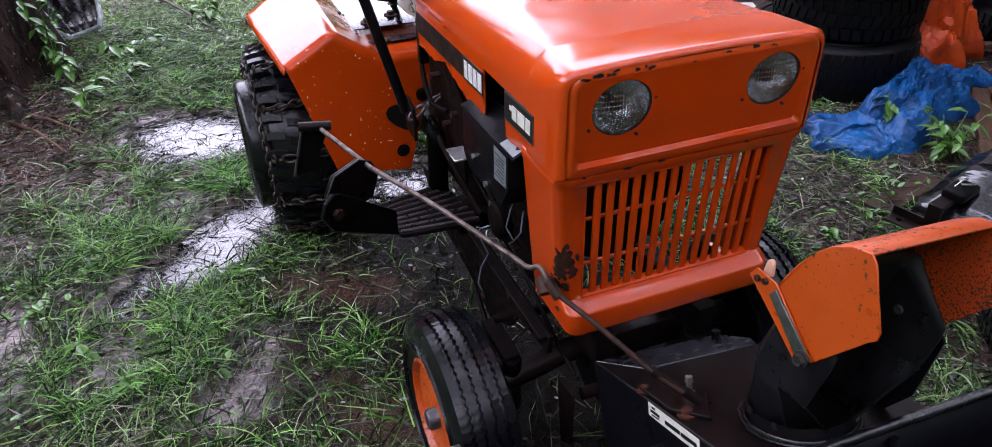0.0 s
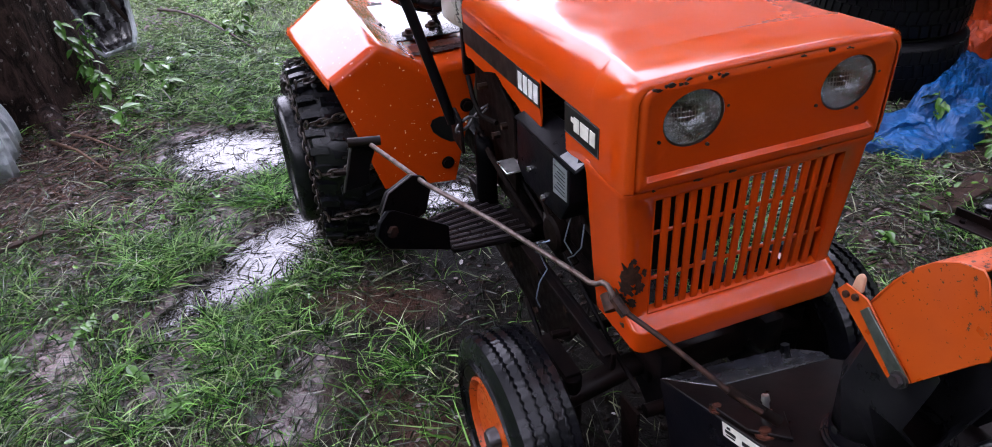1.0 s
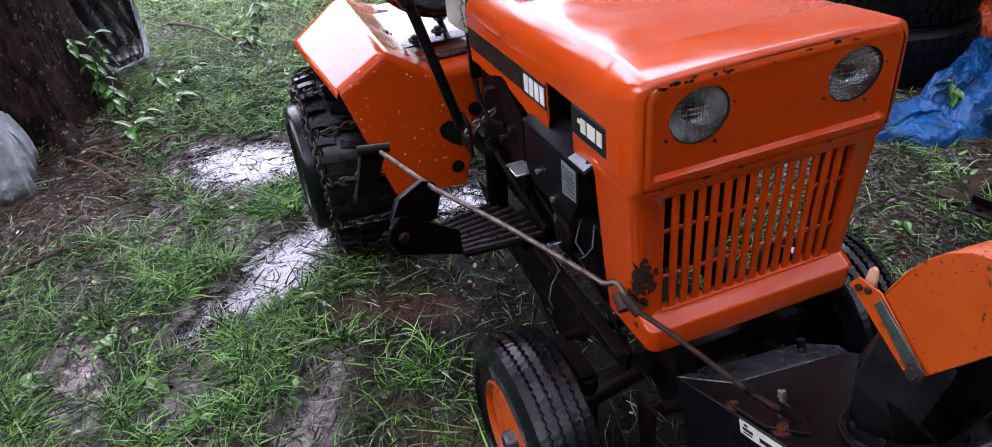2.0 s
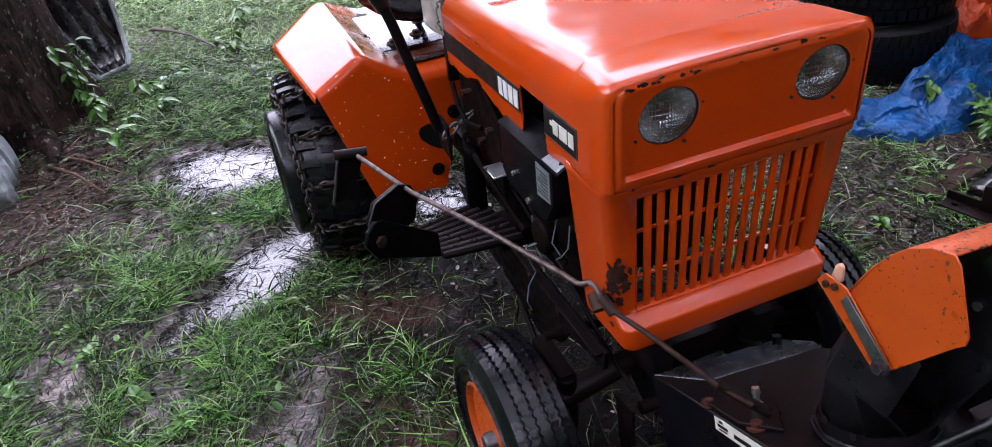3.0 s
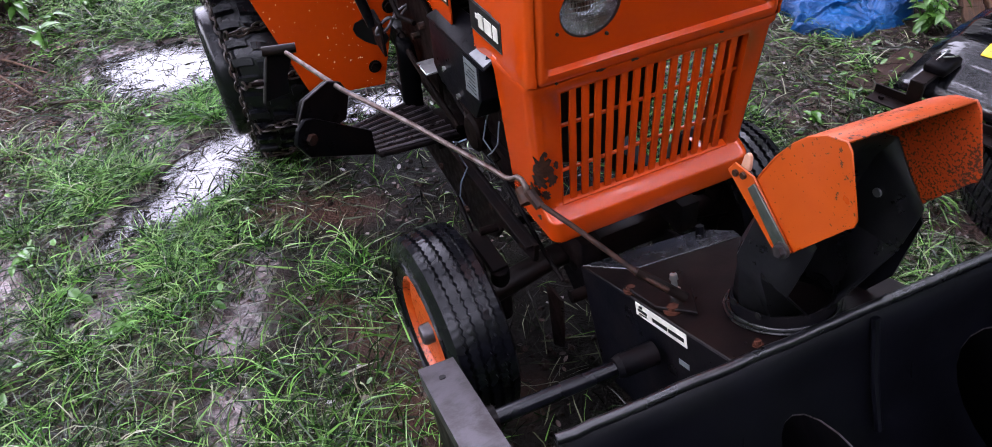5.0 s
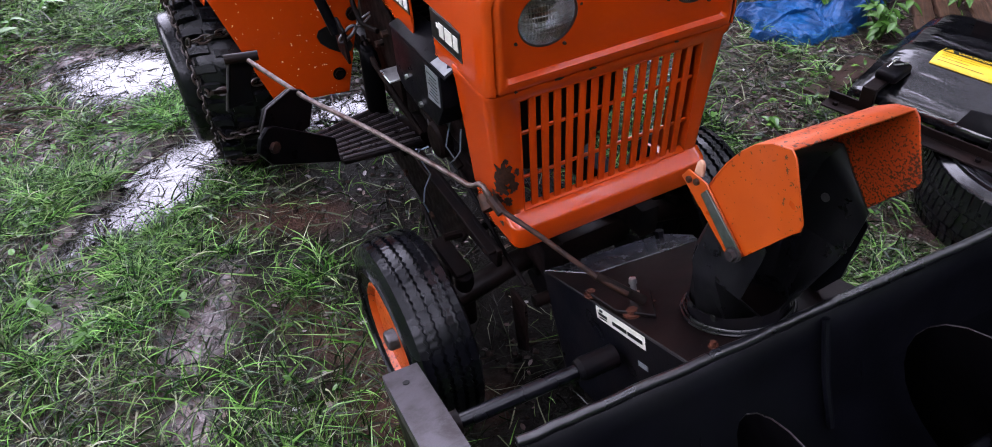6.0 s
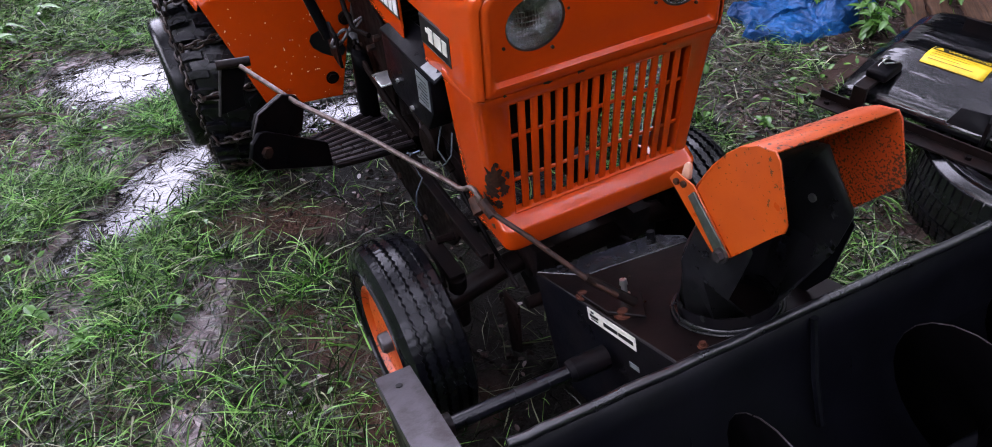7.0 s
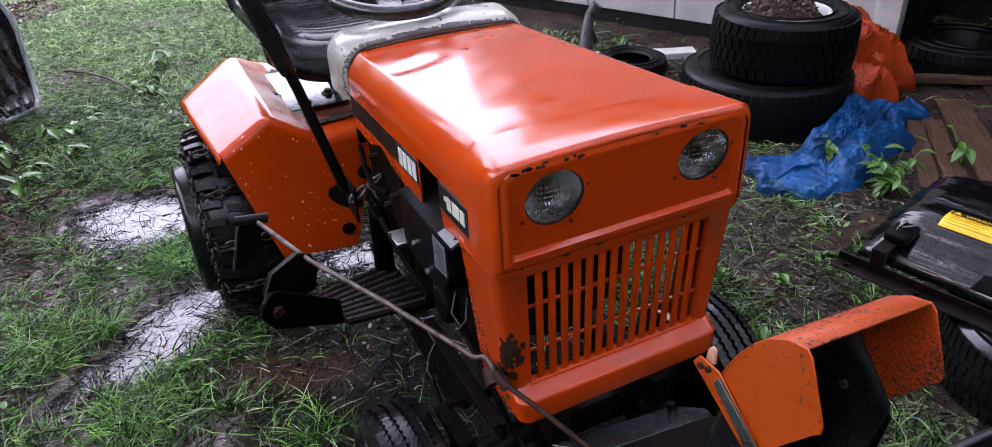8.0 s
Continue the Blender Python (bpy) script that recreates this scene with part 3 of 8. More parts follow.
puddle(-1.62, 0.86, -1.22, 2.05, -0.0105)


def blade_mesh(name, x, y, length, width, lift, mat, seed, curl=0.7, segs=3, az=None, level=None):
    """Blades of grass: thin bent strips that rise at lift and bow over."""
    rs = np.random.RandomState(seed)
    n = len(x)
    az = rs.rand(n) * 2 * np.pi if az is None else az
    z0 = height(x, y) - 0.004 if level is None else np.full(n, level)
    t = np.linspace(0, 1, segs + 1)
    e = lift[:, None]
    h = length[:, None] * (np.cos(e) * t + curl * 0.5 * np.sin(e) * t ** 2)
    z = length[:, None] * np.sin(e) * (t - curl * 0.75 * t ** 2)
    bend = (rs.rand(n, 1) - 0.5) * 0.9 * length[:, None] * t ** 2
    dx, dy = np.cos(az)[:, None], np.sin(az)[:, None]
    cx, cy = x[:, None] + dx * h - dy * bend, y[:, None] + dy * h + dx * bend
    cz = np.maximum(z0[:, None] + z, z0[:, None] + 0.001 + 0.004 * rs.rand(n, 1))
    w = width[:, None] * (1 - 0.92 * t ** 1.6) * 0.5
    roll = (rs.rand(n, 1) - 0.5) * 3.2
    l = np.stack([cx - dy * w, cy + dx * w, cz + w * roll], -1)
    r = np.stack([cx + dy * w, cy - dx * w, cz - w * roll], -1)
    co = np.stack([l, r], 2).reshape(-1, 3)
    base = (np.arange(n) * (segs + 1) * 2)[:, None]
    k = np.arange(segs)[None, :] * 2
    f = np.stack([base + k, base + k + 1, base + k + 3, base + k + 2], -1).reshape(-1, 4)
    return array_mesh(name, co, f, mat, smooth=180)


def scatter(n, x0, x1, y0, y1, seed, keep):
    rs = np.random.RandomState(seed)
    x, y = x0 + (x1 - x0) * rs.rand(n), y0 + (y1 - y0) * rs.rand(n)
    ok = rs.rand(n) < keep(x, y)
    return x[ok], y[ok], rs


def lush(x, y):
    clump = np.clip((fbm(x, y, 0.26, 21, 4) - 0.39) * 5.0, 0.14, 1)
    bare = np.maximum(np.maximum(mud_mask(x, y) * 0.88, under_mask(x, y) * 0.92), np.maximum(yard_mask(x, y) * 0.95, clay_mask(x, y) * 0.85))
    return clump * (1 - bare) * (1 - 0.5 * side_strip_mask(x, y)) * (puddle_depth(x, y) > 0.02)


def tufts(name, n, area, seed, keep, blades_each, radius, length, mat, label):
    """Tufts of grass: blades that fan out from a common foot."""
    cx, cy, rs = scatter(n, *area, seed, keep)
    k = blades_each
    size = 0.5 + 0.8 * rs.rand(len(cx))
    a = rs.rand(len(cx), k) * 2 * np.pi
    r = radius * np.sqrt(rs.rand(len(cx), k)) * size[:, None]
    lean = rs.rand(len(cx), 1) * 2 * np.pi
    x, y = (cx[:, None] + r * np.cos(a)).ravel(), (cy[:, None] + r * np.sin(a)).ravel()
    az = np.arctan2(np.sin(a) + 0.8 * np.sin(lean), np.cos(a) + 0.8 * np.cos(lean)).ravel() + 0.5 * rs.randn(len(x))
    ln = (length * (0.45 + 0.75 * rs.rand(len(cx), k)) * size[:, None]).ravel()
    me = blade_mesh(name, x, y, ln, 0.0014 + 0.0021 * rs.rand(len(x)), 0.65 + 0.85 * rs.rand(len(x)), mat, seed + 1, curl=0.8, segs=4, az=az)
    tagged(new(name, me), label, "grass", kind="stuff")


def build_grass():
    x, y, rs = scatter(330000, -2.4, 0.6, -0.95, 3.0, 1, lush)
    tuft = fbm(x, y, 0.22, 33, 2)
    me = blade_mesh("grass", x, y, 0.034 + 0.088 * rs.rand(len(x)) * (0.5 + tuft), 0.0015 + 0.0026 * rs.rand(len(x)), 0.4 + 1.0 * rs.rand(len(x)), GRASS, 2)
    tagged(new("grass", me), "wet green grass, flattened and clumped, growing in mud", "grass", kind="stuff")
    tufts("grass_tufts", 6500, (-2.3, 0.3, -0.95, 3.0), 61, lambda x, y: lush(x, y) ** 1.5 * np.clip((fbm(x, y, 0.45, 35, 2) - 0.30) * 3.5, 0.15, 1), 30, 0.022, 0.095, LUSH, "bright green arching tufts of long grass")
    tufts("wheel_tufts", 60, (-0.86, -0.62, 1.50, 1.74), 63, lambda x, y: np.clip(1.5 - np.hypot(x + 0.74, y - 1.63) / 0.085, 0, 1), 40, 0.018, 0.11, LUSH, "vivid green tuft of grass beside the rear wheel")
    x, y, rs = scatter(430000, -3.2, 2.2, 2.3, 8.5, 5, lambda x, y: np.clip((fbm(x, y, 0.5, 25, 3) - 0.15) * 2, 0.25, 1) * (1 - yard_mask(x, y)) * (8.9 - y) / 6.6 * (puddle_depth(x, y) > 0.06) * np.clip((y - 2.25) / 0.5 + 0.6 * (fbm(x, y, 0.3, 26, 2) - 0.5), 0, 1) * (1 - (np.abs(x) < 0.55) * (y < 2.7)) * np.clip((wall_gap(x, y) - 0.35) / 0.5, 0, 1))
    me = blade_mesh("lawn_grass", x, y, 0.04 + 0.05 * rs.rand(len(x)), 0.0024 + 0.0022 * rs.rand(len(x)), 0.75 + 0.75 * rs.rand(len(x)), LAWN, 6, segs=2)
    tagged(new("lawn_grass", me), "bright rough lawn behind the tractor", "grass", kind="stuff")
    x, y, rs = scatter(78000, -7.5, 7.0, -6.0, 9.5, 9, lambda x, y: ((x < -2.05) | (x > 3.2) | (y < -0.7) | (y > 7.5)) * np.clip((fbm(x, y, 0.6, 26, 3) - 0.2) * 2, 0.2, 1))
    me = blade_mesh("meadow_grass", x, y, 0.06 + 0.08 * rs.rand(len(x)), 0.005 + 0.004 * rs.rand(len(x)), 0.5 + 0.9 * rs.rand(len(x)), LAWN, 10, segs=2)
    tagged(new("meadow_grass", me), "rough grass round the yard", "grass", kind="stuff")
    x, y, rs = scatter(110000, 0.3, 3.2, -0.5, 2.6, 7, lambda x, y: np.clip((fbm(x, y, 0.24, 27, 3) - 0.36) * 5.0, 0.08, 1.0) * np.clip((1.7 - x) / 0.4, 0.02, 1))
    me = blade_mesh("yard_grass", x, y, 0.03 + 0.075 * rs.rand(len(x)), 0.0024 + 0.002 * rs.rand(len(x)), 0.2 + 0.9 * rs.rand(len(x)), GRASS, 8)
    tagged(new("yard_grass", me), "sparse grass on trodden earth", "grass", kind="stuff")
    x, y, rs = scatter(60000, 0.35, 1.75, -0.4, 2.2, 19, lambda x, y: np.clip((fbm(x, y, 0.3, 30, 3) - 0.34) * 4.0, 0.05, 0.9) * np.clip((1.75 - x) / 0.4, 0, 1))
    me = blade_mesh("yard_thatch", x, y, 0.02 + 0.07 * rs.rand(len(x)), 0.0016 + 0.002 * rs.rand(len(x)), 0.03 + 0.4 * rs.rand(len(x)) ** 2, PALE_THATCH, 20, curl=0.4, segs=2)
    tagged(new("yard_thatch", me), "pale flattened grass on trodden earth", "grass", kind="stuff")
    x, y, rs = scatter(46000, -2.3, -0.35, -0.9, 1.9, 41, lambda x, y: np.clip((fbm(x, y, 0.22, 43, 3) - 0.40) * 5.0, 0.06, 0.9) * np.clip(1.25 - 0.45 * (x + 1.9), 0.35, 1) * (1 - 0.9 * under_mask(x, y)) * (1 - 0.5 * mud_mask(x, y)) * (puddle_depth(x, y) > 0.01))
    me = blade_mesh("flattened_grass", x, y, 0.03 + 0.09 * rs.rand(len(x)), 0.0014 + 0.002 * rs.rand(len(x)), 0.04 + 0.35 * rs.rand(len(x)) ** 2, PALE_THATCH, 42, curl=0.4, segs=2)
    tagged(new("flattened_grass", me), "pale wet grass pressed flat beside the tractor", "grass", kind="stuff")
    x, y, rs = scatter(13000, -1.75, -0.30, 2.45, 3.75, 51, lambda x, y: (1 - yard_mask(x, y)) * np.clip((fbm(x, y, 0.28, 53, 3) - 0.40) * 5.0, 0.05, 1) * np.clip(1.3 - np.hypot(x + 1.10, y - 2.90) / 0.75, 0, 1) * (puddle_depth(x, y) > 0.03))
    me = blade_mesh("long_grass", x, y, 0.06 + 0.12 * rs.rand(len(x)), 0.0020 + 0.0024 * rs.rand(len(x)), 0.5 + 0.9 * rs.rand(len(x)), GRASS, 52, curl=0.9)
    tagged(new("long_grass", me), "long tangled wet grass beside the tree", "grass", kind="stuff")
    x, y, rs = scatter(26000, -2.3, -0.75, 1.25, 2.95, 71, lambda x, y: np.clip(yard_mask(x, y) + 0.5 * np.clip(1.2 - np.hypot(x + 1.35, y - 1.75) / 0.45, 0, 1), 0, 1) * np.clip((fbm(x, y, 0.16, 73, 3) - 0.28) * 4.0, 0.1, 1) * (puddle_depth(x, y) > 0.03))
    me = blade_mesh("needle_litter", x, y, 0.03 + 0.13 * rs.rand(len(x)) ** 2, 0.0016 + 0.0026 * rs.rand(len(x)), 0.03 + 0.30 * rs.rand(len(x)) ** 2, NEEDLES, 72, curl=0.25, segs=2)
    tagged(new("needle_litter", me), "mat of red-brown needles and thin twigs by the tree", "needle litter", kind="stuff")
    # lying straw, needles and drowned blades
    keep = lambda x, y: 0.16 * (1 - 0.9 * np.maximum(under_mask(x, y), side_strip_mask(x, y))) + 0.84 * np.maximum(yard_mask(x, y), 0.7 * mud_mask(x, y)) - 0.2 * (puddle_depth(x, y) < -0.01)
    x, y, rs = scatter(60000, -2.3, 2.6, -0.3, 3.2, 11, keep)
    me = blade_mesh("straw", x, y, 0.02 + 0.08 * rs.rand(len(x)) ** 2, 0.0012 + 0.0018 * rs.rand(len(x)), 0.02 + 0.22 * rs.rand(len(x)) ** 2, STRAW, 12, curl=0.2, segs=2)
    tagged(new("straw", me), "dead grass, needles and straw lying on mud", "straw", kind="stuff")
    x, y, rs = scatter(120000, -2.4, 2.0, -0.9, 3.1, 17, lambda x, y: (0.35 + 0.65 * fbm(x, y, 0.2, 29, 3)) * (1 - 0.35 * mud_mask(x, y)) * (1 - 0.8 * np.maximum(under_mask(x, y), 0.8 * side_strip_mask(x, y))) * (1 - 0.55 * yard_mask(x, y)) * (puddle_depth(x, y) > 0.01))
    me = blade_mesh("thatch", x, y, 0.04 + 0.10 * rs.rand(len(x)), 0.0018 + 0.0024 * rs.rand(len(x)), 0.03 + 0.35 * rs.rand(len(x)) ** 2, THATCH, 18, curl=0.35, segs=2)
    tagged(new("thatch", me), "flattened olive and straw-coloured grass blades", "grass", kind="stuff")
    x, y, rs = scatter(34000, -1.25, 0.1, 0.85, 2.35, 13, lambda x, y: (puddle_depth(x, y) < 0.015) * np.clip(0.12 + 2.2 * (fbm(x, y, 0.09, 90, 3) - 0.42) + 6 * (puddle_depth(x, y) + 0.04), 0.08, 0.95))
    me = blade_mesh("drowned_grass", x, y, 0.02 + 0.10 * rs.rand(len(x)) ** 2, 0.0014 + 0.0020 * rs.rand(len(x)), 0.02 + 0.2 * rs.rand(len(x)) ** 2, DROWNED, 14, curl=0.5, level=-0.0080)
    tagged(new("drowned_grass", me), "dark flattened grass blades floating in the puddles", "grass", kind="stuff")


build_grass()


def leaf_mesh(name, n, seed, keep, area, size, mat, tilt=0.35, fold=0.25, up=0.0):
    """Small pointed leaves, each folded along its rib."""
    x, y, rs = scatter(n, *area, seed, keep)
    n = len(x)
    s = size * (0.5 + rs.rand(n))
    az, ti = rs.rand(n) * 6.283, (rs.rand(n) - 0.5) * 2 * tilt
    z = height(x, y) + 0.006 + up * rs.rand(n)
    shape = np.array([(0, 0), (0.3, 0.26), (0.68, 0.24), (1, 0), (0.68, -0.24), (0.3, -0.26), (0.45, 0)])
    u, v = shape[:, 0] - 0.5, shape[:, 1]
    lz = fold * np.abs(v)[None, :] + np.sin(ti)[:, None] * u[None, :] + 0.08 * np.sin(u * 5)[None, :]
    co = np.stack([x[:, None] + s[:, None] * (u * np.cos(az)[:, None] - v * np.sin(az)[:, None]),
                   y[:, None] + s[:, None] * (u * np.sin(az)[:, None] + v * np.cos(az)[:, None]), z[:, None] + s[:, None] * lz], -1).reshape(-1, 3)
    f = np.array([(0, 6, 1, 1), (1, 6, 2, 2), (2, 6, 3, 3), (3, 6, 4, 4), (4, 6, 5, 5), (5, 6, 0, 0)])[:, :3]
    faces = (np.arange(n) * 7)[:, None, None] + f[None]
    return array_mesh(name, co, faces.reshape(-1, 3), mat, smooth=180)


tagged(new("leaf_litter", leaf_mesh("leaf_litter", 30000, 31, lambda x, y: (0.12 + 0.88 * yard_mask(x, y)) * np.clip((2.0 - x) / 0.5, 0.15, 1), (-2.3, 3.0, -0.4, 3.0), 0.015, DEADLEAF)),
       "wet brown leaf litter and bark crumbs", "leaf litter", kind="stuff")
tagged(new("ground_weeds", leaf_mesh("ground_weeds", 5200, 32, lambda x, y: np.clip((fbm(x, y, 0.30, 61, 2) - 0.54 + 0.13 * (x > 0.4)) * 6, 0.03, 1) * (puddle_depth(x, y) > 0.02) * (1 - under_mask(x, y)) * np.clip((1.65 - x) / 0.2 + 3 * (y > 2.0), 0, 1),
                                     (-2.3, 2.6, 0.0, 3.4), 0.023, LEAF, 0.5, 0.3, 0.03)), "low broad-leaved weeds among the grass", "weeds", kind="stuff")


tagged(new("leaf_patches", leaf_mesh("leaf_patches", 5200, 36, lambda x, y: np.maximum(np.clip(1.4 - np.hypot(x + 1.03, (y - 3.86) * 0.8) / 0.15, 0, 1), np.maximum(np.clip(1.4 - np.hypot(x + 1.22, y - 2.40) / 0.16, 0, 1), np.clip(1.4 - np.hypot(x + 1.19, y - 3.30) / 0.13, 0, 1))),
                                     (-1.6, -0.7, 2.1, 4.2), 0.022, BROWN_LEAF, 0.5, 0.3, 0.03)), "patches of brown dead leaves among grass", "leaf litter", kind="stuff")


def crumb_mesh(n, seed, keep, area, size):
    """Clods and crumbs of earth."""
    x, y, rs = scatter(n, *area, seed, keep)
    n = len(x)
    base = np.array([(1, 0, 0), (0, 1, 0), (-1, 0, 0), (0, -1, 0), (0, 0, 0.8), (0, 0, -0.6)], float)
    s = size * (0.3 + rs.rand(n) ** 3)
    v = base[None] * s[:, None, None] * (0.6 + 0.8 * rs.rand(n, 6, 1))
    a = rs.rand(n) * 6.28
    rx, ry = v[..., 0] * np.cos(a)[:, None] - v[..., 1] * np.sin(a)[:, None], v[..., 0] * np.sin(a)[:, None] + v[..., 1] * np.cos(a)[:, None]
    co = np.stack([x[:, None] + rx, y[:, None] + ry, height(x, y)[:, None] + 0.002 + v[..., 2]], -1).reshape(-1, 3)
    f = np.array([(0, 1, 4), (1, 2, 4), (2, 3, 4), (3, 0, 4), (1, 0, 5), (2, 1, 5), (3, 2, 5), (0, 3, 5)])
    return array_mesh("earth_crumbs", co, ((np.arange(n) * 6)[:, None, None] + f[None]).reshape(-1, 3), SOIL, smooth=180)


tagged(new("earth_crumbs", crumb_mesh(14000, 44, lambda x, y: np.maximum(np.maximum(yard_mask(x, y) * 0.8, under_mask(x, y) * 0.7), mud_mask(x, y) * 0.5) * (puddle_depth(x, y) > 0),
                                      (-2.2, 2.8, -0.5, 3.0), 0.011)), "crumbs and clods of wet earth", "earth", kind="stuff")


# the building behind: a pale clad wall whose end opens into a dark lean-to
WALL_A, WALL_B = Vector((1.52, 4.40, 0)), Vector((2.80, 1.65, 0))


def build_wall():
    d = (WALL_B - WALL_A).normalized()
    n = Vector((-d.y, d.x, 0))
    if n.x < 0:
        n = -n
    length = (WALL_B - WALL_A).length
    wall = thing("wall_shed", tuple(WALL_A), "pale clad wall of a low building", "wall", kind="structure")
    up = Vector((0, 0, 1))
    bm = bm_new()
    prism(bm, [up * 0.10, d * length + up * 0.10, d * length + up * 2.15, up * 2.15], n * 0.10)
    part("wall_core", bm, CLADDING, wall)
    pitch, k = 0.61, 0
    while k * pitch < length - 0.02:
        a, b = k * pitch + 0.004, min((k + 1) * pitch - 0.004, length)
        bm = bm_new()
        prism(bm, [d * a + up * 0.10, d * b + up * 0.10, d * b + up * 2.15, d * a + up * 2.15], n * -0.008)
        bevel(bm, 0.003, 1)
        part("panel", bm, CLADDING, wall)
        k += 1
    bm = bm_new()
    prism(bm, [d * 0.0 - up * 0.05, d * length - up * 0.05, d * length + up * 0.10, up * 0.10], n * 0.08)
    part("plinth", bm, SHADE_BOARD, wall, "dark damp plinth")
    bm = bm_new()
    prism(bm, [d * (length - 0.10) + up * 0.02 - n * 0.02, d * (length + 0.02) + up * 0.02 - n * 0.02, d * (length + 0.02) + up * 2.15 - n * 0.02, d * (length - 0.10) + up * 2.15 - n * 0.02], n * 0.14)
    part("corner_board", bevel(bm, 0.004), WHITE_BOARD, wall, "weathered grey corner board")
    roof = bm_new()
    prism(roof, [up * 2.15 - n * 0.12 - d * 0.1, d * (length + 1.8) + up * 2.15 - n * 0.12, d * (length + 1.8) + up * 2.5 + n * 2.2, up * 2.5 + n * 2.2 - d * 0.1], up * 0.06)
    part("roof", roof, SHADE_BOARD, wall)
    # the lean-to: back and end boards close the bay, near-black to carry its shade
    bm = bm_new()
    prism(bm, [d * length + n * 1.1 - up * 0.05, d * (length + 1.8) + n * 1.1 - up * 0.05, d * (length + 1.8) + n * 1.1 + up * 2.15, d * length + n * 1.1 + up * 2.15], n * 0.05)
    prism(bm, [d * (length + 1.8) - up * 0.05, d * (length + 1.8) + n * 1.1 - up * 0.05, d * (length + 1.8) + n * 1.1 + up * 2.15, d * (length + 1.8) + up * 2.15], d * 0.05)
    prism(bm, [d * (length - 0.02) + n * 0.1 - up * 0.05, d * (length - 0.02) + n * 1.1 - up * 0.05, d * (length - 0.02) + n * 1.1 + up * 2.15, d * (length - 0.02) + n * 0.1 + up * 2.15], d * 0.04)
    part("bay_boards", bm, SHADE_BOARD, wall, "dark boards of the lean-to bay")


build_wall()


# ---- the garden tractor (faces -y; its centre plane is x = 0) ----
tractor = thing("garden_tractor", (0, 0, 0), "orange garden tractor with chipped enamel, standing in mud", "tractor")
HW, HTOP, HREAR, HLEN = 0.246, 0.937, 0.8865, 0.80


def hood_section(y, w, top, low, skirt, r=0.025, n=8, crease=0.0):
    """An inverted U: left skirt with its folded edge, rounded shoulders, flat top, right skirt."""
    fall = low - skirt
    left = [(-w + 0.0008, skirt), (-w + 0.0018, skirt + fall * 0.16), (-w, skirt + fall * 0.25), (-w, low), (-w, low + 0.012)]
    turn = [(r - r * math.cos(radians(a)), top - r + r * math.sin(radians(a))) for a in [90 * k / n for k in range(n + 1)]]
    if crease:
        # a broad curve up the side that ends in a tight fold
        R, span = 0.088, 50
        rise = R * math.sin(radians(span))
        sweep = [(R - R * math.cos(radians(a)), top - 0.004 - rise + R * math.sin(radians(a))) for a in [span * k / (n - 2) for k in range(n - 1)]]
        q = sweep[-1]
        sweep += [(q[0] + 0.0028, top - 0.0016), (q[0] + 0.0075, top)]
        turn = [(a[0] + (b[0] - a[0]) * crease, a[1] + (b[1] - a[1]) * crease) for a, b in zip(turn, sweep)]
    left += [(-w + x, z) for x, z in turn]
    inner = w - turn[-1][0]
    flat = [-inner * (1 - k / 7) for k in range(1, 14)]
    pts = left + [(x, top + 0.006 * (1 - (x / inner) ** 2) + dent(x, y)) for x in flat] + [(-x, z) for x, z in left[::-1]]
    return [(x, y, z) for x, z in pts]


def dent(x, y):
    """Shallow waves in the old sheet metal, deepest at the rear near corner."""
    if not 0.125 < y < 0.765:
        return 0.0
    fade = min(1.0, (y - 0.125) / 0.06, (0.765 - y) / 0.05)
    bow = math.hypot(x + 0.20, y - 0.76) - 0.20
    return fade * (0.0016 * noise.noise((x * 9, y * 7, 2.0)) + 0.0009 * noise.noise((x * 24, y * 15, 5.0)) - 0.0035 * math.exp(-(bow / 0.022) ** 2) * max(0.0, min(1.0, (0.05 - x) / 0.1)))


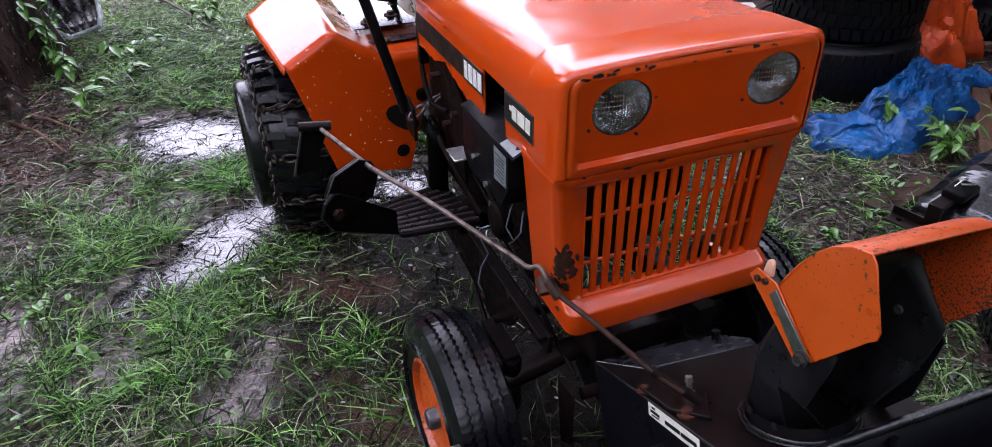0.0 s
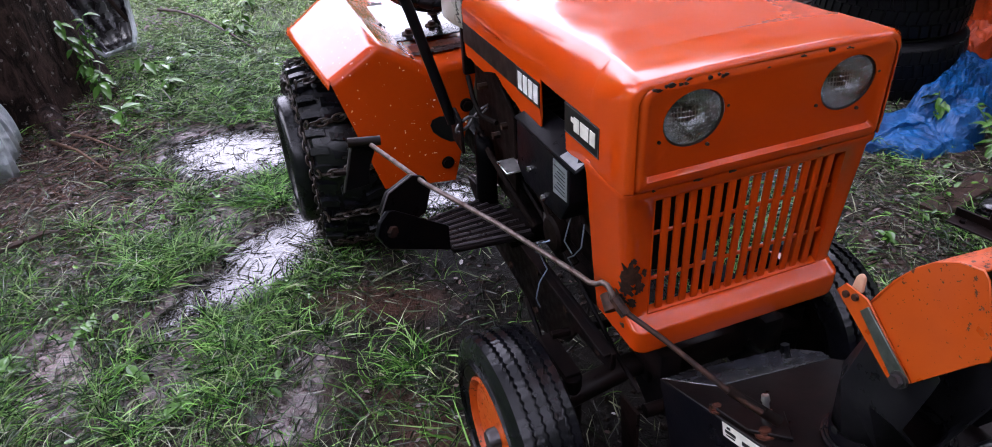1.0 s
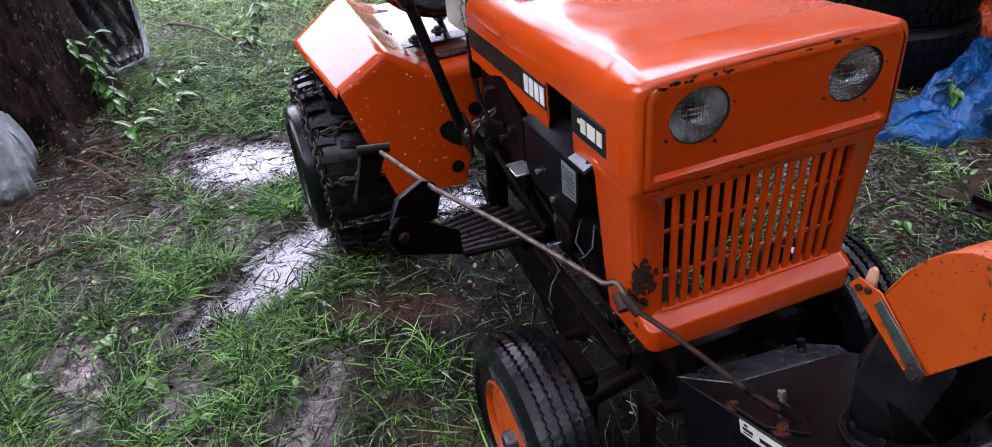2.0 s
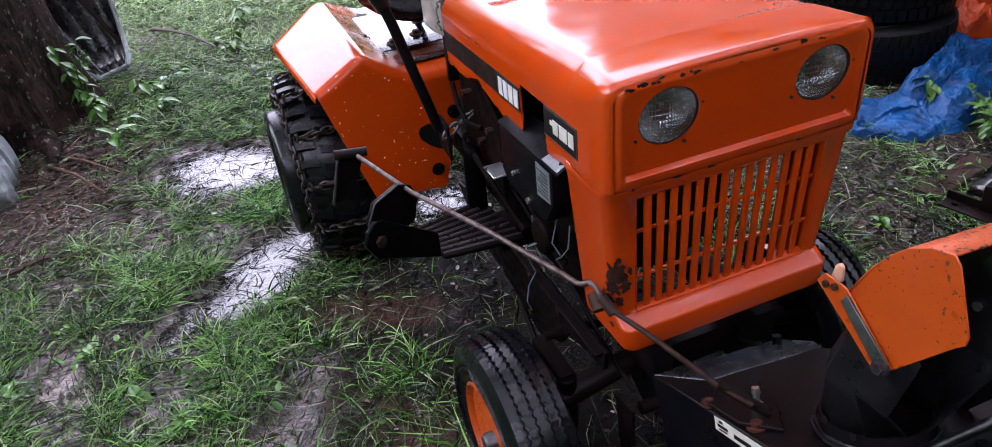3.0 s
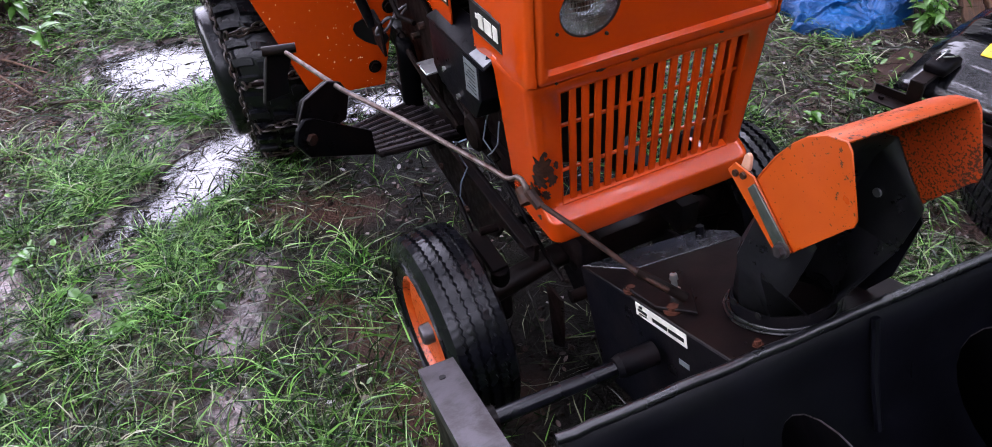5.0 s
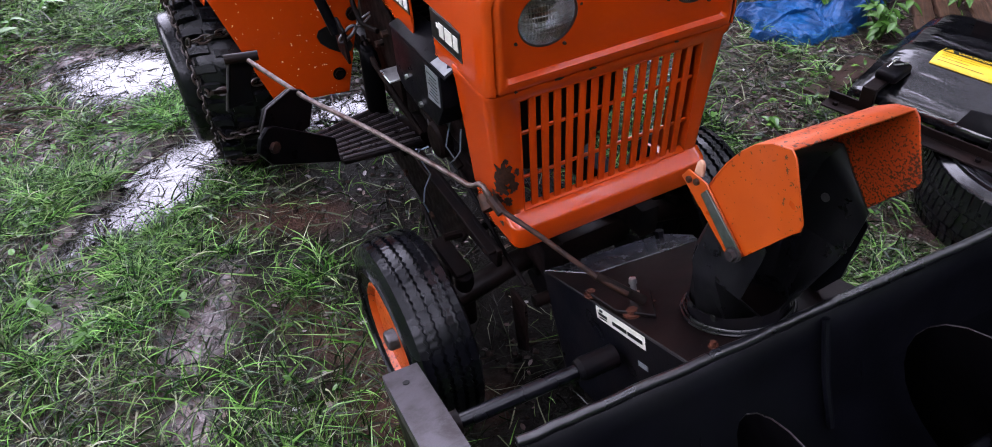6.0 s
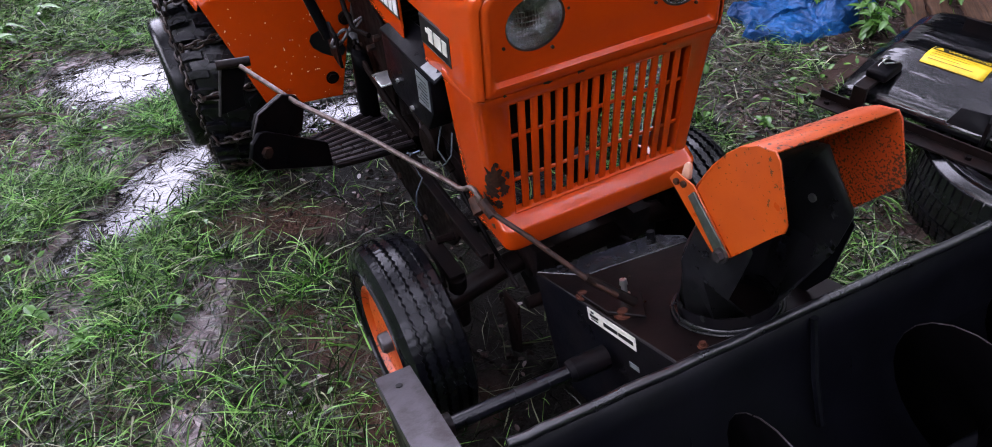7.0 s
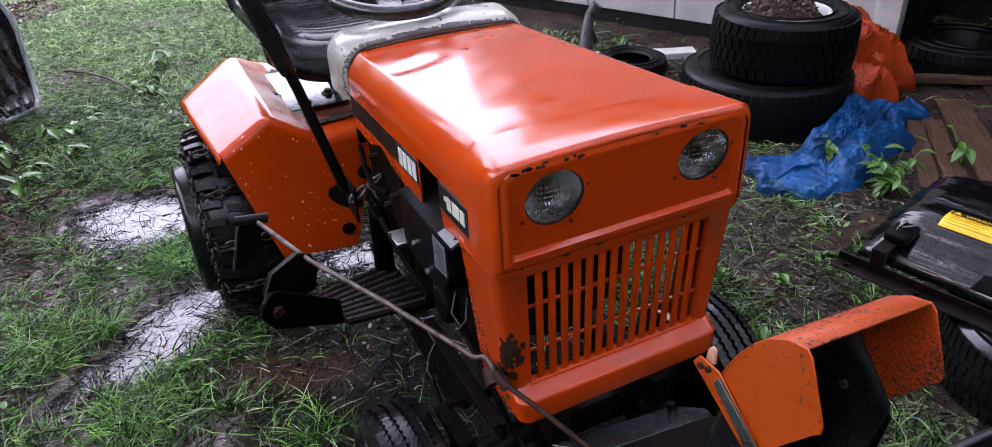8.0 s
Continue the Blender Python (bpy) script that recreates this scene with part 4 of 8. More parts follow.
def build_hood():
    bm = bm_new()
    secs = []
    ys = [0.0, 0.004, 0.012, 0.05, 0.105, 0.118, 0.122, 0.16, 0.19, 0.212, 0.2125, 0.24, 0.265, 0.29, 0.3195] + [0.32 + 0.44 * i / 24 for i in range(25)] + [0.7605, 0.77]
    for i, y in enumerate(ys):
        k = y / HLEN
        top = HTOP + (HREAR - HTOP) * k + (0.0032 - 0.0047 * (0.12 - y) / 0.12 if y < 0.12 else 0.0015)
        shrink = {0.0: 0.010, 0.004: 0.0045, 0.012: 0.0008}.get(y, 0.0)
        inset = {0.0: 0.015, 0.004: 0.0075, 0.012: 0.0020}.get(y, 0.0)
        low = 0.832 - 0.012 * k
        # the skirts hang below, with a torn gap between them
        rag = 0.0015 * math.sin(i * 2.1) + 0.001 * math.sin(i * 5.3)
        if y < 0.2121:
            skirt = 0.757 - 0.020 * y / 0.212 + rag
        elif 0.3199 < y < 0.7601:
            skirt = 0.735 - 0.013 * (y - 0.32) / 0.44 + rag + 0.022 * math.exp(-((y - 0.56) / 0.045) ** 2) - 0.014 * math.exp(-((y - 0.39) / 0.05) ** 2)
        else:
            skirt = low - 0.0008
        secs.append(hood_section(y, HW - 0.012 * k - inset + (0.0015 if y < 0.12 else 0), top - shrink, low, skirt, 0.028, crease=min(1.0, max(0.0, y - 0.012) / 0.10)))
    loft(bm, secs)
    hood = part("hood", bm, ORANGE, tractor, "faded orange sheet-metal hood with chipped front edge", smooth=50)
    even(thick(hood, 0.003))

    # front panel: a frame round a recessed lamp panel
    bm = bm_new()

    def loop(x, z0, z1, r, y):
        q = min(r, 0.007)
        pts = (round_corner(x - r, z1 - r, r, 0, 90, 6) + round_corner(-x + r, z1 - r, r, 90, 180, 6)
               + round_corner(-x + q, z0 + q, q, 180, 270, 6) + round_corner(x - q, z0 + q, q, 270, 360, 6))
        return [(px, y, pz) for px, pz in pts]

    def tapered(loop_pts, f):
        return [(x * (f + (1 - f) * (z - 0.76) / 0.17), y, z) for x, y, z in loop_pts]
    outer0 = loop(0.2290, 0.757, 0.929, 0.026, 0.0015)
    outer1 = loop(0.2220, 0.764, 0.922, 0.022, -0.003)
    sunk = lambda z: -0.0015 + 0.0085 * (0.915 - z) / 0.14
    inner0 = loop(0.2160, 0.7735, 0.917, 0.018, -0.0025)
    inner1 = [(x, sunk(z), z) for x, y, z in loop(0.210, 0.7785, 0.911, 0.014, 0.0)]
    back = loop(0.2360, 0.757, 0.930, 0.028, 0.02)
    loft(bm, [back, outer0, outer1, inner0, inner1], close_u=True)
    # recessed face with two round holes
    hole_r = 0.0525
    ring = 28
    faces = list(bm.verts)[-len(inner1):]
    lamp = []
    for cx in (-0.1375, 0.1445):
        lamp.append([bm.verts.new((cx + hole_r * math.cos(2 * math.pi * k / ring), sunk(0.8635 + hole_r * 0.87 * math.sin(2 * math.pi * k / ring)), 0.8635 + hole_r * 0.87 * math.sin(2 * math.pi * k / ring))) for k in range(ring)])
    edges = []
    for lp in (faces, lamp[0], lamp[1]):
        for k in range(len(lp)):
            a, b = lp[k], lp[(k + 1) % len(lp)]
            e = bm.edges.get((a, b)) or bm.edges.new((a, b))
            edges.append(e)
    bmesh.ops.triangle_fill(bm, edges=edges, use_beauty=True)
    even(part("lamp_panel", bm, ORANGE, tractor, "orange front panel with chipped rim", smooth=50))
    # rust specks along the front rim of the hood
    rng = random.Random(4)
    for k in range(17):
        x = rng.choice((-0.20, -0.19, -0.175, -0.16, -0.11, -0.03, 0.05, 0.11, 0.12)) + rng.uniform(-0.02, 0.02)
        bm = bm_new()
        w, h = rng.uniform(0.002, 0.008), rng.uniform(0.0015, 0.004)
        pts = [(x + w * math.cos(t) * rng.uniform(0.5, 1.1), -0.0034, 0.9265 + rng.uniform(-0.0005, 0.0005) + h * math.sin(t) * rng.uniform(0.5, 1.1)) for t in [6.283 * i / 9 for i in range(9)]]
        z_off = rng.uniform(-0.006, 0.003)
        prism(bm, [(px, py, pz + z_off) for px, py, pz in pts], (0, 0.003, 0))
        part("rust_chip", bm, RUST, hood, smooth=0)
    return hood


hood = build_hood()


def build_lamp(x):
    lamp = thing_part("headlight", tractor, "round sealed-beam headlight with a fluted glass")
    bm = bm_new()
    m = pose(x, 0.006, 0.8635, 90, 0, 0) @ Matrix.Diagonal((1, 0.88, 1, 1))
    lathe(bm, [(0.0, -0.042), (0.018, -0.040), (0.036, -0.026), (0.050, -0.004), (0.051, 0.0)], m, 36, caps=False)
    part("reflector", bm, MIRROR, lamp, "dulled silver reflector", smooth=60)
    bm = bm_new()
    lathe(bm, [(0.0, 0.0115), (0.016, 0.0108), (0.032, 0.0082), (0.044, 0.0045), (0.0505, 0.0)], m, 40, caps=False)
    part("lens", bm, LENS, lamp, "fluted clear glass lens", smooth=60)
    bm = bm_new()
    lathe(bm, [(0.0495, 0.0015), (0.0525, 0.003), (0.0545, 0.0), (0.053, -0.006), (0.0495, -0.004)], m, 40, closed=True)
    part("rim", bm, RUST, lamp, "thin rusty retaining rim", smooth=60)
    bm = bm_new()
    lathe(bm, [(0.0, -0.012), (0.011, -0.014), (0.015, -0.022), (0.011, -0.033), (0.004, -0.040)], m, 16, caps=False)
    part("bulb_shield", bm, RUST_RED, lamp, "reddish bulb shield behind the glass", smooth=60)
    for k in range(9):
        bm = bm_new()
        z = -0.036 + 0.009 * k
        half = math.sqrt(max(0, 0.047 ** 2 - z ** 2))
        tube(bm, [(x + half * s, 0.0045 - 0.0105 * (1 - ((half * s) ** 2 + z * z) / 0.05 ** 2), 0.8635 + 0.88 * z) for s in [-1 + 0.2 * i for i in range(11)]], 0.0011, 5)
        part("flute", bm, LENS, lamp)
    for dx, dz in ((0.058, 0.008), (-0.056, -0.028), (0.03, -0.05)):
        bm = bm_new()
        cyl(bm, (x + dx, 0.005, 0.8635 + dz), (x + dx, 0.0005, 0.8635 + dz), 0.0032, 0.0026, 8)
        part("screw", bm, RUST, lamp)


def thing_part(name, parent, label=""):
    ob = new(name)
    ob.empty_display_size = 0.05
    ob.parent = parent
    return tagged(ob, label)


for lamp_x in (-0.1375, 0.1445):
    build_lamp(lamp_x)


# ---- grille shell ----
def shell_w(z):
    """Half-width of the grille shell at a height."""
    return 0.2125 + (0.244 - 0.2125) * (z - 0.43) / (0.757 - 0.43)


def build_grille():
    rng_chip = random.Random(31)
    bm = bm_new()
    # outer skin: levels from the step under the lamps down to the chin
    levels = [(0.757, 0.012, 0.243), (0.752, 0.004, 0.246), (0.742, 0.004, 0.245), (0.730, 0.012, 0.242), (0.62, 0.016, 0.232), (0.505, 0.018, 0.221),
              (0.494, 0.017, 0.219), (0.4815, -0.008, 0.2178), (0.4790, -0.0115, 0.2175), (0.4755, -0.0130, 0.217), (0.458, -0.0145, 0.215), (0.438, -0.0135, 0.213), (0.430, -0.010, 0.211), (0.426, -0.002, 0.209)]
    gx0 = lambda z: 0.179 + 0.007 * (z - 0.49) / 0.23
    rows = []
    for z, y, w in levels:
        r = 0.022
        arc = [(-w + r - r * math.cos(radians(a)), y + r - r * math.sin(radians(a))) for a in (0, 22, 45, 68, 90)]
        xs = [(-w, 0.135), (-w, 0.07)] + arc + [(-gx0(z), y)] + [(gx0(z), y)]
        xs += [(-x, yy) for x, yy in arc[::-1]] + [(w, 0.07), (w, 0.135)]
        rows.append([bm.verts.new((x, yy, z)) for x, yy in xs])
    n = len(rows[0])
    for i, (a, b) in enumerate(zip(rows, rows[1:])):
        for k in range(n - 1):
            if k == 7 and levels[i][0] <= 0.731 and levels[i + 1][0] >= 0.49:
                continue
            bm.faces.new((a[k], a[k + 1], b[k + 1], b[k]))
    low = rows[-1]
    under = [bm.verts.new((v.co.x * 0.93, v.co.y + 0.018, 0.424)) for v in low]
    for k in range(n - 1):
        bm.faces.new((low[k], low[k + 1], under[k + 1], under[k]))
    shell = part("grille_shell", bm, ORANGE, tractor, "orange grille shell with rust at one lower corner", smooth=50)
    even(thick(shell, 0.003))
    bm = bm_new()
    # fold round the opening
    for sx in (-1, 1):
        prism(bm, [(sx * 0.1862, 0.012, 0.730), (sx * 0.1795, 0.0165, 0.492), (sx * 0.1795, 0.030, 0.492), (sx * 0.1862, 0.026, 0.730)], (sx * -0.002, 0, 0))
    prism(bm, [(-0.186, 0.012, 0.7295), (0.186, 0.012, 0.7295), (0.186, 0.028, 0.7265), (-0.186, 0.028, 0.7265)], (0, 0, -0.002))
    prism(bm, [(-0.179, 0.016, 0.493), (0.179, 0.016, 0.493), (0.179, 0.030, 0.4985), (-0.179, 0.030, 0.4985)], (0, 0, 0.003))
    part("opening_fold", bm, ORANGE, shell)
    slots = 15
    for k in range(1, slots):
        f = k / slots * 2 - 1
        xt, xb = 0.1845 * f, 0.1780 * f
        bm = bm_new()
        hw = 0.0070
        prism(bm, [(xt - hw, 0.0155, 0.730), (xt + hw, 0.0155, 0.730), (xb + hw, 0.0205, 0.494), (xb - hw, 0.0205, 0.494)], (0, 0.006, 0))
        part("grille_slat", bevel(bm, 0.0022, 2), ORANGE, shell)
    for z in (0.657, 0.565):
        bm = bm_new()
        box(bm, (-0.181, 0.0225, z - 0.0038), (0.181, 0.0275, z + 0.0038))
        part("grille_rib", bevel(bm, 0.0015, 1), ORANGE, shell)
    for k in range(5):
        x, w = rng_chip.uniform(-0.2, 0.235), rng_chip.uniform(0.003, 0.012)
        pts = [(x + w * math.cos(t) * rng_chip.uniform(0.5, 1.1), 0.0030, 0.7525 + 0.0022 * math.sin(t) * rng_chip.uniform(0.5, 1.2)) for t in [6.283 * i / 9 for i in range(9)]]
        bm = bm_new()
        prism(bm, pts, (0, 0.002, 0))
        part("rust_chip", bm, RUST, shell, smooth=0)
    # torn rusty patches that run round the near corner
    rng = random.Random(9)

    def on_shell(s, z):
        """A point of the near corner: s runs from the front face (below 0) round the fold to the side."""
        w, r, yf = shell_w(z) + 0.0014, 0.022, 0.018 - 0.002 * (z - 0.505) / 0.115 - 0.0014
        quarter = r * math.pi / 2
        if s < 0:
            return Vector((-w + r - s, yf, z))
        if s < quarter:
            t = s / r
            return Vector((-w + r - r * math.sin(t), yf + r - r * math.cos(t), z))
        return Vector((-w, yf + r + s - quarter, z))
    for cs, cz, ws, wz in ((0.010, 0.588, 0.021, 0.029), (0.020, 0.560, 0.015, 0.021), (-0.004, 0.562, 0.010, 0.018), (0.034, 0.532, 0.018, 0.010), (0.010, 0.529, 0.008, 0.012), (0.030, 0.508, 0.011, 0.014), (0.048, 0.492, 0.007, 0.007), (0.026, 0.470, 0.010, 0.006), (0.004, 0.618, 0.005, 0.006), (-0.014, 0.590, 0.005, 0.008)):
        reach = [rng.uniform(0.55, 1.2) for _ in range(22)]
        rows = []
        for q in (0.02, 0.35, 0.7, 1.0):
            rows.append([on_shell(cs + ws * q * reach[k] * math.cos(6.2832 * k / 22), cz + wz * q * reach[k] * math.sin(6.2832 * k / 22)) for k in range(22)])
        bm = bm_new()
        loft(bm, rows, close_u=True)
        thick(part("rust_patch", bm, RUST, shell, "torn patch of flaking rust", smooth=0), 0.002, 0.0)
    return shell


build_grille()


# ---- decals on the hood's side ----
def decal(name, y0, y1, z0, z1, mat, parent, lift=0.0012, label="", sx=-1, depth=0.0012):
    """A printed strip on the side skirt; y0 is its front end. z is given at the front and falls with the hood."""
    bm = bm_new()
    fall = lambda y: -0.030 * y / HLEN

    def xw(y):
        return sx * (HW - 0.012 * y / HLEN - 0.0010 + lift)
    prism(bm, [(xw(y0), y0, z0 + fall(y0)), (xw(y1), y1, z0 + fall(y1)), (xw(y1), y1, z1 + fall(y1)), (xw(y0), y0, z1 + fall(y0))], (-sx * depth, 0, 0))
    return part(name, bm, mat, parent, label, smooth=0)


band = decal("side_band", 0.321, 0.764, 0.781, 0.829, DECAL_BLACK, tractor, 0.0014, "worn black decal band, peeling")
front_badge = decal("front_badge", 0.086, 0.211, 0.782, 0.836, INK, tractor, 0.0032, "black badge with pale block marks", depth=0.003)
for ey0, ey1, ez0, ez1 in ((0.0865, 0.0880, 0.784, 0.834), (0.0880, 0.2100, 0.8335, 0.8347), (0.0880, 0.2100, 0.7832, 0.7840)):
    decal("badge_edge", ey0, ey1, ez0, ez1, PEEL, front_badge, 0.0040)
for by0, by1, bz0, bz1 in ((0.098, 0.116, 0.797, 0.822), (0.121, 0.150, 0.797, 0.822), (0.155, 0.174, 0.797, 0.822), (0.174, 0.185, 0.810, 0.818)):
    decal("badge_mark", by0, by1, bz0, bz1, DECAL_CREAM, front_badge, 0.0042)
decal("name_plate", 0.322, 0.433, 0.780, 0.8285, INK, band, 0.0026, "black name strip with white block marks")
for k in range(4):
    decal("name_mark", 0.325 + 0.0255 * k, 0.3445 + 0.0255 * k, 0.787, 0.822, DECAL_WHITE, band, 0.0040)


# ---- cowl, steering wheel, seat ----
def build_cowl():
    bm = bm_new()
    secs = []
    for y, g in ((0.773, 0.006), (0.778, 0.014), (0.82, 0.026), (0.885, 0.030), (0.907, 0.022), (0.915, 0.006)):
        secs.append(hood_section(y, 0.2205 + g * 0.8, HREAR + g, 0.80, 0.778, 0.06))
    loft(bm, secs)
    cowl = part("dash_cowl", bm, CREAM, tractor, "cream dash cowl with grimy flaking front edge", smooth=50)
    thick(cowl, 0.006)
    bm = bm_new()
    loft(bm, [hood_section(0.768, 0.2245, HREAR + 0.0035, 0.80, 0.77, 0.05), hood_section(0.776, 0.2275, HREAR + 0.0065, 0.80, 0.76, 0.05)])
    thick(part("cowl_seal", bm, RUST, cowl, "dark perished seal"), 0.004)
    # paint peeled off along the front edge, with a ragged border
    ring = [Vector(p) for p in hood_section(0.778, 0.2205 + 0.0118, HREAR + 0.0152, 0.80, 0.785, 0.06, 14)]
    path = []
    for p, q in zip(ring, ring[1:]):
        steps = max(1, int((q - p).length / 0.003))
        path += [p.lerp(q, i / steps) for i in range(steps)]
    front, back = [], []
    for i, p in enumerate(path):
        w = 0.009 + 0.030 * max(0.0, noise.noise((i * 0.055, 3.1, 0.0)) + 0.25) + 0.017 * noise.noise((i * 0.43, 1.0, 0.0)) + 0.008 * noise.noise((i * 1.3, 4.0, 0.0))
        w = max(0.003, w)
        rise = 0.010 * w / 0.052
        grow = Vector((p.x, 0, p.z - 0.72)).normalized() * rise
        front.append(p + Vector((-0.004 if p.x > 0 else 0.004, -0.0075, -0.004)))
        back.append(p + grow + Vector((0, w, 0)))
    bm = bm_new()
    loft(bm, [front, [a.lerp(b, 0.5) + Vector((0, 0, 0.0006)) for a, b in zip(front, back)], back])
    thick(part("peeled_edge", bm, PEEL, cowl, "bare grey primer where cream paint has peeled", smooth=50), 0.0015, 0.0)
    bm = bm_new()
    prism(bm, [(-0.20, 0.88, 0.62), (0.20, 0.88, 0.62), (0.20, 0.885, 0.885), (-0.20, 0.885, 0.885)], (0, 0.02, 0))
    part("dash_panel", bevel(bm, 0.004), BLACK, cowl, "black instrument panel")


build_cowl()


def build_steering():
    wheel = thing_part("steering_wheel", tractor, "black plastic steering wheel with three spokes")
    m = pose(-0.035, 1.01, 0.915, 12, 0, 0)
    bm = bm_new()
    tube(bm, [m @ Vector((0.165 * math.cos(t), 0.165 * math.sin(t), 0.062)) for t in [2 * math.pi * k / 48 for k in range(48)]], 0.0185, 10, True)
    part("rim", bm, PLASTIC, wheel)
    for a in (90, 195, 345):
        bm = bm_new()
        d = Vector((math.cos(radians(a)), math.sin(radians(a)), 0))
        s = Vector((-d.y, d.x, 0))
        prism(bm, [m @ (d * 0.03 + s * 0.026 + Vector((0, 0, -0.012))), m @ (d * 0.03 - s * 0.026 + Vector((0, 0, -0.012))), m @ (d * 0.168 - s * 0.018 + Vector((0, 0, 0.055))), m @ (d * 0.168 + s * 0.018 + Vector((0, 0, 0.055)))], m.to_3x3() @ Vector((0, 0, 0.009)))
        part("spoke", bevel(bm, 0.003), PLASTIC, wheel)
    bm = bm_new()
    lathe(bm, [(0.0, 0.012), (0.03, 0.010), (0.042, -0.004), (0.045, -0.025), (0.03, -0.05), (0.0, -0.05)], m, 28)
    part("hub", bm, PLASTIC, wheel)
    bm = bm_new()
    cyl(bm, (-0.035, 1.01, 0.88), (-0.01, 0.93, 0.45), 0.02, seg=14)
    part("steering_column", bm, BLACK, tractor)


build_steering()


def build_seat():
    seat = thing_part("seat", tractor, "wet black vinyl bucket seat with piped ribs")
    cx, y0 = -0.06, 1.05
    bm = bm_new()
    nx, ny = 28, 110
    rows = []
    for j in range(ny + 1):
        v = j / ny
        row = []
        for i in range(nx + 1):
            u = i / nx * 2 - 1
            x = cx + u * (0.300 + 0.02 * v)
            y = y0 + 0.46 * v
            z = 0.780 + 0.085 * abs(u) ** 4 + 0.05 * max(0, (v - 0.75) / 0.25) ** 2 - 0.05 * max(0, (0.12 - v) / 0.12) ** 2
            if abs(u) < 0.72 and 0.12 < v < 0.9:
                z += 0.010 * abs(math.sin((v - 0.12) * math.pi * 15)) * min(1.0, (0.72 - abs(u)) / 0.05)
            row.append(bm.verts.new((x, y, z)))
        rows.append(row)
    for a, b in zip(rows, rows[1:]):
        for k in range(nx):
            bm.faces.new((a[k], a[k + 1], b[k + 1], b[k]))
    cushion = part("seat_pan", bm, VINYL, seat, smooth=60)
    thick(cushion, 0.055)
    bm = bm_new()
    rows = []
    for j in range(13):
        v = j / 12
        rows.append([(cx + (i / 20 * 2 - 1) * 0.27, 1.50 + 0.10 * v - 0.05 * abs(i / 20 * 2 - 1) ** 3, 0.80 + 0.30 * v) for i in range(21)])
    loft(bm, rows)
    thick(part("seat_back", bm, VINYL, seat, smooth=60), 0.05)
    for x in (-0.16, 0.10):
        bm = bm_new()
        tube(bm, [(x, 1.15, 0.73), (x, 1.22, 0.69), (x, 1.30, 0.655)], 0.010, 8)
        part("seat_bracket", bm, IRON, seat)


build_seat()


